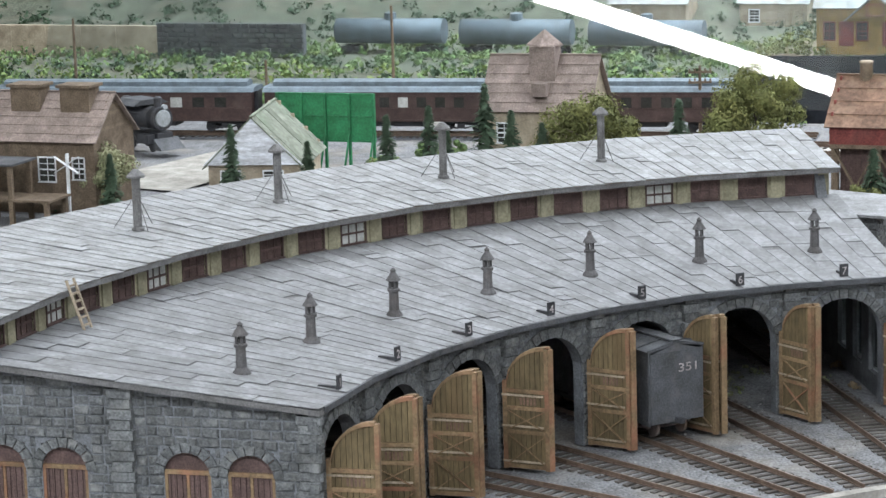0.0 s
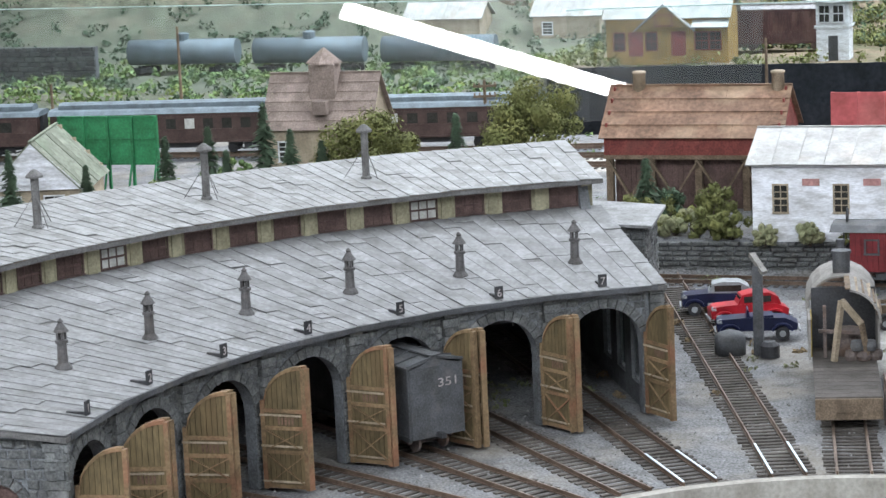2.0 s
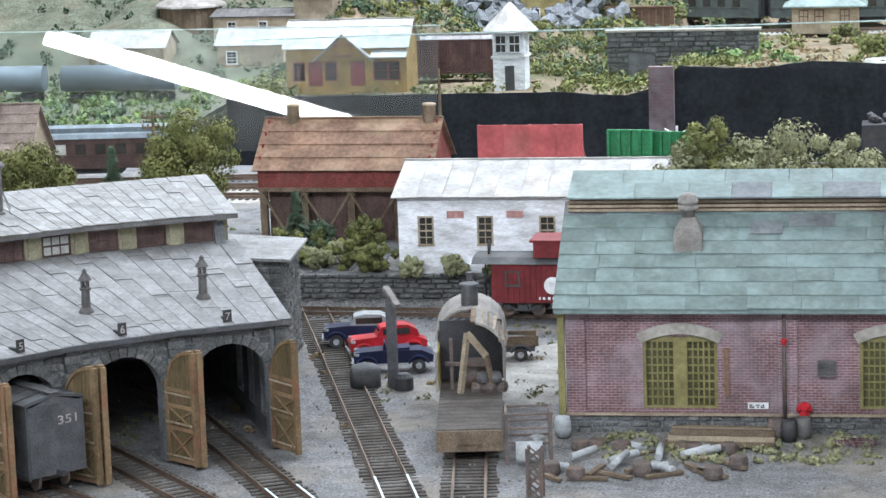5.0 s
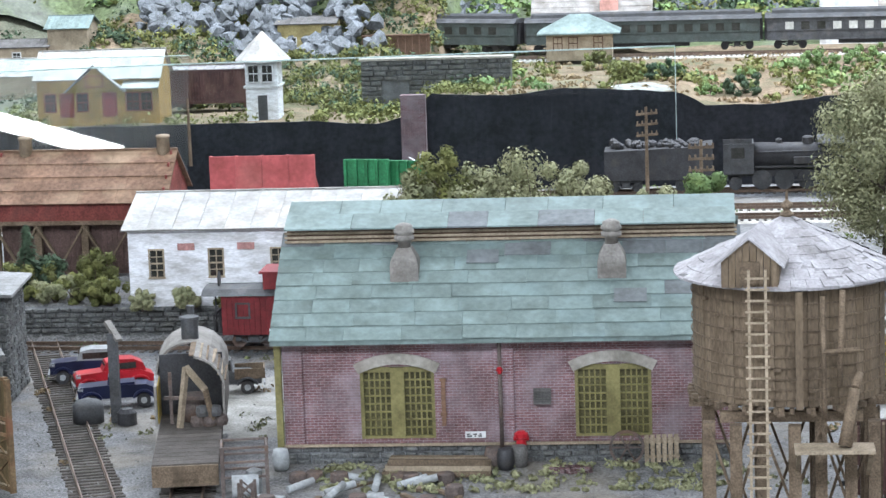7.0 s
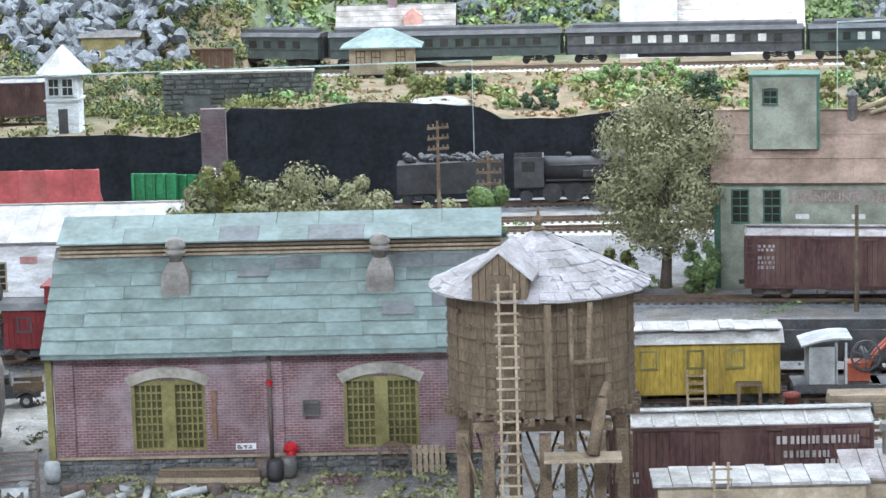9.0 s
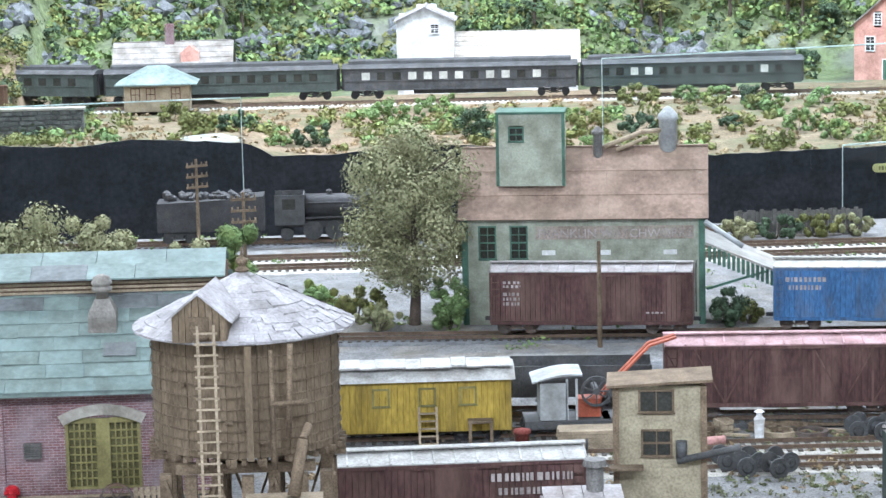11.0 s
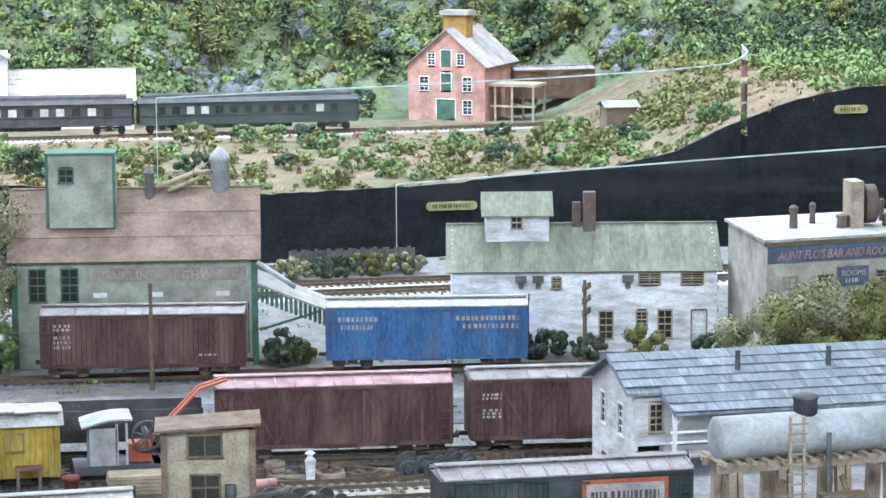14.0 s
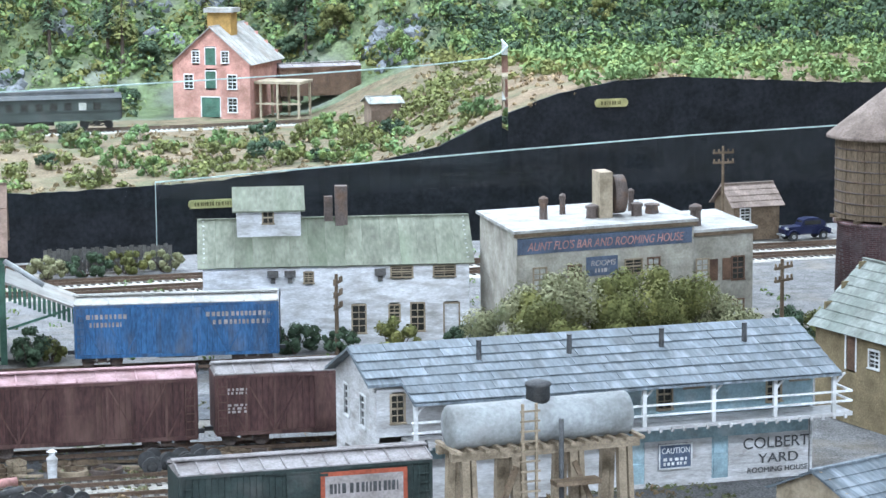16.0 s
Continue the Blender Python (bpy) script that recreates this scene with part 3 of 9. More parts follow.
# room
for nm, c in (("floor", (-330, 330, -90, 560, -93, -92)), ("ceiling", (-330, 330, -90, 560, 125, 127)), ("wall_north", (-330, 330, 560, 563, -92, 125)), ("wall_south", (-330, 330, -93, -90, -92, 125)), ("wall_west", (-333, -330, -90, 560, -92, 125)), ("wall_east", (330, 333, -90, 560, -92, 125))):
    bm = bm_new()
    box(bm, *c)
    solo(nm, bm, wall_paint, label="plain pale exhibition room " + nm.split("_")[0], category=nm.split("_")[0], kind="structure")


def track(p, q, name="track", label="weathered rails on dark wooden ties", r_m=None, t_m=None, ballast=None, lift=-0.1, group="tracks", step=0.55, curve=None):
    """Rails and ties from p to q."""
    p, q = Vector((*p, 0)), Vector((*q, 0))
    way = q - p
    L, rz = way.length, math.degrees(math.atan2(way.y, way.x))
    t = thing(name, p.x, p.y, lift, rz, label, "track", group, "structure")
    if ballast:
        bm = bm_new()
        prism(bm, [(-2.2, -0.1), (2.2, -0.1), (1.6, 0.06), (-1.6, 0.06)], 0, L, Matrix(((0, 1, 0, 0), (1, 0, 0, 0), (0, 0, 1, 0), (0, 0, 0, 1))))
        part("ballast", bm, ballast, t)
    bm = bm_new()
    rg = random.Random(int(L * 10))
    x = 0.2
    while x < L:
        box(bm, x - 0.12, x + 0.12, -1.25 + rg.uniform(-0.08, 0.08), 1.25 + rg.uniform(-0.08, 0.08), -0.05, 0.13)
        x += step
    part("ties", bm, t_m or tie_wood, t, kind="stuff")
    for s in (-1, 1):
        bm = bm_new()
        box(bm, 0, L, 0.72 * s - 0.07, 0.72 * s + 0.07, 0.12, 0.17)
        box(bm, 0, L, 0.72 * s - 0.035, 0.72 * s + 0.035, 0.17, 0.33)
        part("rail", bm, r_m or rail_steel, t)
    return t

# ---- the roundhouse: seven stalls on an arc about the turntable ----
CX, CY, STEP, FIRST = -11.35, 98.4, 9.78, 179.3
EAVE_R, WALL_R, CLER_R, BACK_R = 29.4, 29.9, 43.4, 52.0
EAVE_Z, CLER_Z, TOP_Z, BACK_Z = 6.1, 7.55, 9.05, 9.75


def polar(r, deg, z=0.0):
    return Vector((CX + r * math.cos(radians(deg)), CY + r * math.sin(radians(deg)), z))


EDGES = [FIRST + STEP / 2 - STEP * k for k in range(8)]
rh = thing("roundhouse", CX, CY, 0, 0, "grey stone roundhouse with seven arched stalls and weathered roofing", "roundhouse")
off = Vector((-CX, -CY, 0))
rng = random.Random(5)


def pane_between(bm, a, b, c, d, thick):
    """A slab whose top corners are a, b, c, d."""
    down = Vector((0, 0, -thick))
    v = [bm.verts.new(p) for p in (a, b, c, d, a + down, b + down, c + down, d + down)]
    for f in ((0, 1, 2, 3), (7, 6, 5, 4), (0, 4, 5, 1), (1, 5, 6, 2), (2, 6, 7, 3), (3, 7, 4, 0)):
        bm.faces.new([v[i] for i in f])


def roof_patch(k0, k1, r0, r1, z0, z1, name, material, strips, rows, seed, apo=True):
    """Stall by stall: a deck and strips of roofing that run up the slope."""
    rg = random.Random(seed)
    for k in range(k0, k1):
        a0, a1 = EDGES[k] + (0.9 if k == 0 else 0), EDGES[k + 1] - (0.9 if k == 6 else 0)
        f = 1 / math.cos(radians(STEP / 2))
        p = [polar(r0 * f, a0, z0) + off, polar(r0 * f, a1, z0) + off, polar(r1 * f, a1, z1) + off, polar(r1 * f, a0, z1) + off]
        bm = bm_new()
        pane_between(bm, *p, 0.22)
        deck = part("roof_deck", bm, soot, rh)
        for i in range(strips):
            s0, s1 = i / strips, (i + 1) / strips
            cuts = [0] + sorted(rg.uniform(0.08, 0.92) for _ in range(rg.randint(rows - 1, rows))) + [1]
            for u0, u1 in zip(cuts, cuts[1:]):
                if u1 - u0 < 0.03:
                    continue
                q = []
                lift = rg.uniform(0.0, 0.05)
                for s, u, up in ((s0, u0, 0.055 + lift), (s1, u0, 0.03 + lift), (s1, u1, 0.03), (s0, u1, 0.055)):
                    lo, hi = p[0].lerp(p[1], s), p[3].lerp(p[2], s)
                    q.append(lo.lerp(hi, u) + Vector((0, 0, up)))
                mid = (q[0] + q[1] + q[2] + q[3]) / 4
                q = [c + (mid - c).normalized() * 0.012 for c in q]
                bm = bm_new()
                pane_between(bm, *q, 0.028)
                part(name, bm, material, deck)


# stone walls of the arc: piers, arches and the wall above them
def stone_blocks(bm, x0, x1, z0, z1, row, length, holes, m, rg, proud=0.1, joint=0.035):
    n = max(1, round((z1 - z0) / row))
    for i in range(n):
        a, b = z0 + (z1 - z0) * i / n, z0 + (z1 - z0) * (i + 1) / n
        for p, q in spans(x0, x1, a, b, holes):
            at = p
            while at < q - 0.05:
                w = length * rg.uniform(0.65, 1.4)
                if q - at - w < length * 0.4:
                    w = q - at
                out = -proud * rg.uniform(0.3, 1.0)
                e = joint
                lo = [(at + e / 2, a + e / 2), (at + w - e / 2, a + e / 2), (at + w - e / 2, b - e / 2), (at + e / 2, b - e / 2)]
                c = min(0.07, w / 4, row / 4)
                hi = [(at + e / 2 + c * rg.uniform(0.5, 1.3), a + e / 2 + c * rg.uniform(0.4, 1.2)), (at + w - e / 2 - c * rg.uniform(0.5, 1.3), a + e / 2 + c * rg.uniform(0.4, 1.2)),
                      (at + w - e / 2 - c * rg.uniform(0.5, 1.3), b - e / 2 - c * rg.uniform(0.4, 1.2)), (at + e / 2 + c * rg.uniform(0.5, 1.3), b - e / 2 - c * rg.uniform(0.4, 1.2))]
                v = [bm.verts.new(m @ Vector((x, 0.02, z))) for x, z in lo] + [bm.verts.new(m @ Vector((x, out + rg.uniform(-0.02, 0.02), z))) for x, z in hi]
                for f in ((4, 5, 6, 7), (0, 1, 5, 4), (1, 2, 6, 5), (2, 3, 7, 6), (3, 0, 4, 7)):
                    bm.faces.new([v[j] for j in f])
                at += w


ARCH_R, SPRING = 1.85, 3.35
for k in range(7):
    a0, a1 = EDGES[k], EDGES[k + 1]
    f = 1 / math.cos(radians(STEP / 2))
    p, q = polar(WALL_R * f, a0) + off, polar(WALL_R * f, a1) + off
    way = (q - p).normalized()
    width = (q - p).length
    # wall space: x along the wall, y into the house, z up
    m = Matrix.Translation(p) @ Matrix(((way.x, -way.y, 0, 0), (way.y, way.x, 0, 0), (0, 0, 1, 0), (0, 0, 0, 1)))
    mid = width / 2
    bm = bm_new()
    seg = 14
    pts = [(mid - ARCH_R, 0), *[(mid - ARCH_R * math.cos(math.pi * i / seg), SPRING + ARCH_R * math.sin(math.pi * i / seg)) for i in range(seg + 1)], (mid + ARCH_R, 0)]
    top = EAVE_Z - 0.02
    for (x0, z0), (x1, z1) in zip(pts[1:-1], pts[2:-1]):
        prism(bm, [(x0, z0), (x1, z1), (x1, top), (x0, top)], 0.0, 0.55, m)
    box(bm, 0, mid - ARCH_R, 0, 0.55, 0, top, m)
    box(bm, mid + ARCH_R, width, 0, 0.55, 0, top, m)
    wall = part("front_wall", bm, mortar, rh)
    bm = bm_new()
    holes = []
    n = 10
    for i in range(n):
        z0, z1 = SPRING + 2.3 * i / n, SPRING + 2.3 * (i + 1) / n
        half = math.sqrt(max(0, (ARCH_R + 0.42) ** 2 - ((z0 + z1) / 2 - SPRING) ** 2)) if (z0 + z1) / 2 - SPRING < ARCH_R + 0.42 else 0
        holes.append((mid - half, mid + half, z0, z1))
    holes.append((mid - ARCH_R - 0.05, mid + ARCH_R + 0.05, 0, SPRING))
    stone_blocks(bm, 0.3, width - 0.3, 0, top, 0.36, 0.55, holes, m, rng)
    part("stone_facing", bm, stone, wall, kind="stuff")
    bm = bm_new()
    for i in range(15):
        t0, t1 = math.pi * (i + 0.05) / 15, math.pi * (i + 0.95) / 15
        poly = [(mid - r * math.cos(t), SPRING + r * math.sin(t)) for r, t in ((ARCH_R, t0), (ARCH_R + 0.45, t0), (ARCH_R + 0.45, t1), (ARCH_R, t1))]
        prism(bm, poly, -0.09 - rng.uniform(0, 0.05), 0.01, m)
        part("arch_stone", bm, stone, wall)
        bm = bm_new()
    bm.free()
    # pier between the stalls
    pier = new("pier")
    pier.parent = rh
    for i in range(15):
        bm = bm_new()
        z0 = top * i / 15
        w = 0.42 if i % 2 else 0.34
        box(bm, -w + rng.uniform(-0.03, 0.03), w, -0.32 - rng.uniform(0, 0.08), 0.0, z0 + 0.02, z0 + top / 15 - 0.02, m @ pose(0, 0, 0, 0, 0, STEP / 2))
        part("block", bm, stone, pier)
    if k == 6:
        bm = bm_new()
        for i in range(15):
            z0 = top * i / 15
            box(bm, width - 0.35, width + 0.35 + rng.uniform(-0.04, 0.04), -0.3 - rng.uniform(0, 0.08), 0.5, z0 + 0.02, z0 + top / 15 - 0.02, m)
        part("pier", bm, stone, rh)

# end walls
for k, (edge, sgn) in enumerate(((EDGES[0], 1), (EDGES[7], -1))):
    p, q = polar(WALL_R, edge) + off, polar(BACK_R - 0.3, edge) + off
    if sgn > 0:
        p, q = q, p
    way = (q - p).normalized()
    m = Matrix.Translation(p) @ Matrix(((way.x, -way.y, 0, 0), (way.y, way.x, 0, 0), (0, 0, 1, 0), (0, 0, 0, 1)))
    length = (q - p).length
    mm = (lambda u: length - u) if sgn > 0 else (lambda u: u)

    def high(x):
        r = WALL_R + (length - x if sgn > 0 else x)
        return EAVE_Z + (CLER_Z - EAVE_Z) * (r - EAVE_R) / (CLER_R - EAVE_R) if r < CLER_R else TOP_Z - 0.1 + 0.7 * (r - CLER_R) / 9
    wins = [length - 2.6, length - 5.2, length - 10.3, length - 12.9] if sgn > 0 else [2.3, 5.2, 8.1]
    W2, WS, WT = (0.95, 3.3, 4.25) if sgn > 0 else (0.8, 3.4, 4.2)
    bm = bm_new()
    xs = sorted({0, length, *[length * i / 24 for i in range(25)], *[w + s for w in wins for s in (-W2, W2)]})
    for x0, x1 in zip(xs, xs[1:]):
        c = (x0 + x1) / 2
        if any(abs(c - w) < W2 for w in wins):
            prism(bm, [(x0, 0), (x1, 0), (x1, 1.0), (x0, 1.0)], 0, 0.5, m)
            prism(bm, [(x0, WT), (x1, WT), (x1, high(x1) - 0.2), (x0, high(x0) - 0.2)], 0, 0.5, m)
        else:
            prism(bm, [(x0, 0), (x1, 0), (x1, high(x1) - 0.2), (x0, high(x0) - 0.2)], 0, 0.5, m)
    wall = part("end_wall", bm, mortar, rh)
    bm = bm_new()
    holes = [(w - W2 - 0.02, w + W2 + 0.02, 1.0, 3.4) for w in wins] + [(w - W2 * 0.9 - 0.3, w + W2 * 0.9 + 0.3, 3.4, WT + 0.1) for w in wins]
    holes += [(-1, x0 + 0.01, 0, 0) for x0 in ()]
    for x0, x1 in zip(range(0, int(length), 3), [*range(3, int(length), 3), length]):
        stone_blocks(bm, x0, x1, 0, min(high(x0), high(x1)) - 0.22, 0.4, 0.62, holes, m, rng)
    part("stone_facing", bm, stone, wall, kind="stuff")
    for w in wins:
        bm = bm_new()
        for i in range(9):
            t0, t1 = math.pi * (i + 0.06) / 9, math.pi * (i + 0.94) / 9
            prism(bm, [(w - r * math.cos(t), WS - 0.05 + r * 0.95 * math.sin(t)) for r, t in ((W2, t0), (W2 + 0.4, t0), (W2 + 0.4, t1), (W2, t1))], -0.1, 0.03, m)
            part("arch_stone", bm, stone, wall)
            bm = bm_new()
        bm.free()
        if sgn > 0:
            win = bm_new()
            box(win, w - W2, w + W2, 0.12, 0.2, 1.0, WT, m)
            wp = part("boarded_window", win, maroon_board, rh, "weathered brown boarded arched window")
            bm = bm_new()
            for i in range(8):
                x = w - W2 + 2 * W2 * (i + 0.5) / 8
                box(bm, x - 0.1, x + 0.1, 0.07, 0.117, 1.05, 3.25, m)
                if i % 2:
                    box(bm, x - 0.03, x + 0.03, 0.05, 0.068, 1.05, 3.25, m)
            part("board", bm, maroon_board, wp)
            bm = bm_new()
            for x in (w - W2 + 0.06, w, w + W2 - 0.06):
                box(bm, x - 0.06, x + 0.06, 0.02, 0.118, 1.0, 3.3, m)
            box(bm, w - W2, w + W2, 0.0, 0.11, 3.25, 3.42, m)
            box(bm, w - W2, w + W2, 0.0, 0.11, 1.0, 1.12, m)
            part("window_frame", bm, door_frame, wp)
        else:
            window(rh, m, w - W2, w + W2, 1.1, WT - 0.1, white_board, lit_glass, 3, 6, 0.3, "end_window")
    bm = bm_new()
    for px in ((length - 0.1, length - 7.75, length - 15) if sgn > 0 else ()):
        for i in range(16):
            z0 = (high(px) - 0.3) * i / 16
            w = 0.42 + 0.08 * (i % 2)
            box(bm, px - w, px + w, -0.3 - rng.uniform(0, 0.08), 0.0, z0 + 0.02, z0 + (high(px) - 0.3) / 16 - 0.02, m)
    if sgn > 0:
        part("buttress", bm, stone, rh)

# back wall and inside floor
for k in range(7):
    a0, a1 = EDGES[k], EDGES[k + 1]
    p, q = polar(BACK_R, a0) + off, polar(BACK_R, a1) + off
    way = (q - p).normalized()
    m = Matrix.Translation(p) @ Matrix(((way.x, -way.y, 0, 0), (way.y, way.x, 0, 0), (0, 0, 1, 0), (0, 0, 0, 1)))
    bm = bm_new()
    box(bm, 0, (q - p).length, 0.01, 0.5, 0, BACK_Z - 0.25, m)
    part("back_wall", bm, mortar, rh)
    # clerestory: boards, posts and windows
    f = 1 / math.cos(radians(STEP / 2))
    p, q = polar(CLER_R * f, a0) + off, polar(CLER_R * f, a1) + off
    way = (q - p).normalized()
    L = (q - p).length
    m = Matrix.Translation(p) @ Matrix(((way.x, -way.y, 0, 0), (way.y, way.x, 0, 0), (0, 0, 1, 0), (0, 0, 0, 1)))
    holes = [(L * (i + 0.2) / 3, L * (i + 0.76) / 3, 7.72, 8.62) for i in range(3)]
    bm = bm_new()
    siding(bm, L, CLER_Z - 0.1, TOP_Z, 0.16, holes, m, None, 0.12, 0.02)
    part("clerestory_wall", bm, cream, rh)
    for i, h in enumerate(holes):
        window(rh, m, h[0], h[1], h[2], h[3], maroon_board, pane_lit if rng.random() < 0.18 else maroon_board, 3, 2, 0.12, "clerestory_window", 0.07)
        bm = bm_new()
        c = h[1] + L * 0.22 / 3
        box(bm, c - 0.28, c + 0.28, -0.1, 0, CLER_Z, TOP_Z - 0.05, m)
        part("post", bm, cream, rh)
    bm = bm_new()
    box(bm, -0.1, L + 0.1, -0.7, -0.55, TOP_Z - 0.12, TOP_Z + 0.02, m)
    part("fascia_board", bm, old_wood, rh)
    bm = bm_new()
    p, q = polar(EAVE_R * f, a0) + off, polar(EAVE_R * f, a1) + off
    way = (q - p).normalized()
    m = Matrix.Translation(p) @ Matrix(((way.x, -way.y, 0, 0), (way.y, way.x, 0, 0), (0, 0, 1, 0), (0, 0, 0, 1)))
    box(bm, 0, (q - p).length, -0.1, 0.0, EAVE_Z - 0.18, EAVE_Z + 0.05, m)
    part("eave_board", bm, dark_grey, rh)

roof_patch(0, 7, EAVE_R, CLER_R + 0.05, EAVE_Z, CLER_Z + 0.03, "roofing_strip", tar, 8, 3, 3)
roof_patch(0, 7, CLER_R - 0.75, BACK_R, TOP_Z, BACK_Z, "roof_plank", upper_tar, 13, 2, 4)


def roof_vent(deg, r, z, h=2.15):
    p = polar(r, deg, z) + off
    bm = bm_new()
    lathe(bm, [(0.4, -0.05), (0.36, 0.12), (0.22, 0.32), (0.2, h * 0.52), (0.27, h * 0.52 + 0.02), (0.27, h * 0.58), (0.22, h * 0.59)], 12, p.x, p.y)
    for v in bm.verts:
        v.co.z += p.z
    vent = part("roof_vent", bm, vent_metal, rh, "vent_metaly metal smoke vent")
    bm = bm_new()
    for i in range(4):
        a = math.pi / 4 + math.pi / 2 * i
        x, y = p.x + 0.16 * math.cos(a), p.y + 0.16 * math.sin(a)
        box(bm, x - 0.05, x + 0.05, y - 0.05, y + 0.05, p.z + h * 0.59, p.z + h * 0.74)
    part("vent_post", bm, vent_metal, vent)
    bm = bm_new()
    lathe(bm, [(0.22, h * 0.73), (0.33, h * 0.75), (0.12, h * 0.9), (0.1, h * 0.92), (0.13, h * 0.95), (0.03, h)], 12, p.x, p.y)
    for v in bm.verts:
        v.co.z += p.z
    part("vent_cap", bm, vent_metal, vent)


for k in range(7):
    roof_vent(FIRST - STEP * k, 33.9, 6.55)
    # stall number plate on the eave
    d = FIRST - STEP * k
    p = polar(29.75, d, EAVE_Z + 0.12) + off
    m = Matrix.Translation(p) @ pose(0, 0, 0, 0, 0, d + 90 - 360)
    # wall space with -y towards the turntable
    out = Vector((math.cos(radians(d)), math.sin(radians(d)), 0))
    side = Vector((math.sin(radians(d)), -math.cos(radians(d)), 0))
    m = Matrix.Translation(p) @ Matrix(((side.x, out.x, 0, 0), (side.y, out.y, 0, 0), (0, 0, 1, 0), (0, 0, 0, 1)))
    bm = bm_new()
    box(bm, -0.2, 0.2, 0, 0.07, 0, 0.58, m)
    box(bm, -0.08, 0.08, 0.08, 0.9, 0, 0.14, m)
    plate = part("stall_number_plate", bm, black, rh)
    writing(plate, str(k + 1), m @ Matrix.Translation((-0.12, -0.015, 0.11)), 0.5, pale_ink, "numeral")

for i, d in enumerate((162.5, 151.8, 140.0, 129.2)):
    p = polar(47.2, d, 9.45) + off
    bm = bm_new()
    lathe(bm, [(0.3, 0), (0.27, 0.1), (0.2, 0.15), (0.2, 2.35), (0.24, 2.36), (0.24, 2.4)], 10, p.x, p.y)
    for v in bm.verts:
        v.co.z += p.z
    s = part("smoke_stack", bm, soot, rh, "tall sooty smoke stack with guy wires")
    bm = bm_new()
    lathe(bm, [(0.42, 2.4), (0.42, 2.5), (0.15, 2.75), (0.03, 2.8)], 10, p.x, p.y)
    for v in bm.verts:
        v.co.z += p.z
    part("stack_cap", bm, soot, s)
    bm = bm_new()
    for a in (200, 320, 80):
        beam(bm, p + Vector((0, 0, 1.7)), p + Vector((1.1 * math.cos(radians(a)), 1.1 * math.sin(radians(a)), 0.1)), 0.03)
    part("guy_wire", bm, soot, s)


def stall_door(k, side, open_deg, tall=5.35):
    """One leaf of a stall's pair of doors; hung at the pier, swung outwards."""
    f = 1 / math.cos(radians(STEP / 2))
    a0, a1 = EDGES[k], EDGES[k + 1]
    p, q = polar(WALL_R * f, a0), polar(WALL_R * f, a1)
    way = (q - p).normalized()
    mid, ang = (p + q) / 2, math.degrees(math.atan2(way.y, way.x))
    w = ARCH_R + 0.02
    hinge = mid + way * (ARCH_R + 0.1) * side - Vector((-way.y, way.x, 0)) * 0.42
    # leaf space: x from the hinge to the free edge, y its thickness
    turn = ang - open_deg if side < 0 else ang + 180 + open_deg
    t = thing("stall_door", hinge.x, hinge.y, 0.12, turn, "arched plank stall door, olive boards with tan frame, swung open", "door", "doors of the roundhouse")
    bm = bm_new()
    seg = 8
    for i in range(seg):
        x0, x1 = w * i / seg, w * (i + 1) / seg
        z0, z1 = SPRING + math.sqrt(max(0, 1 - (1 - x0 / w) ** 2)) * (tall - SPRING - 0.12) , SPRING + math.sqrt(max(0, 1 - (1 - x1 / w) ** 2)) * (tall - SPRING - 0.12)
        prism(bm, [(x0 + 0.012, 0.05), (x1 - 0.012, 0.05), (x1 - 0.012, z1), (x0 + 0.012, z0)], -0.05, 0.05)
    part("plank", bm, door_ply, t)
    bm = bm_new()
    box(bm, w - 0.02, w + 0.16, -0.13, 0.13, 0, tall - 0.05)
    box(bm, -0.1, 0.1, -0.11, 0.11, 0, SPRING + 0.5)
    for i in range(10):
        x0, x1 = w * i / 10, w * (i + 1) / 10
        z0, z1 = [SPRING + math.sqrt(max(0, 1 - (1 - x / w) ** 2)) * (tall - SPRING - 0.12) for x in (x0, x1)]
        prism(bm, [(x0, z0), (x1, z1), (x1, z1 + 0.16), (x0, z0 + 0.16)], -0.12, 0.12)
    for z in (0.05, 1.55, 2.6, 3.35):
        box(bm, 0.1, w - 0.02, -0.1, 0.1, z, z + 0.17)
    for z0, z1 in ((0.22, 1.55), (1.72, 2.6)):
        for s in (-1, 1):
            beam(bm, (0.1, 0.075 * s, z0), (w, 0.075 * s, z1), 0.12, 0.05)
            beam(bm, (0.1, 0.078 * s, z1), (w, 0.078 * s, z0), 0.12, 0.05)
    part("door_frame", bm, door_frame, t)
    bm = bm_new()
    for z in (0.3, 1.85, 3.2):
        for s in (-1, 1):
            box(bm, -0.15, w * 0.95, 0.105 * s - 0.012, 0.105 * s + 0.012, z, z + 0.09)
    part("strap_hinge", bm, pale_wood, t, "long pale strap hinge")
    bm = bm_new()
    for s in (-1, 1):
        x = w * 0.36
        while x < w * 0.78:
            box(bm, x, x + 0.1, 0.055 * s - 0.01, 0.055 * s + 0.01, 2.82, 3.14)
            x += 0.16
    part("stencil", bm, brown_wood, t)
    return t


for k in range(7):
    stall_door(k, 1, 101 + (k * 37) % 7)
    stall_door(k, -1, (94 if k > 3 else 98) - (k * 23) % 4 if k else 84)

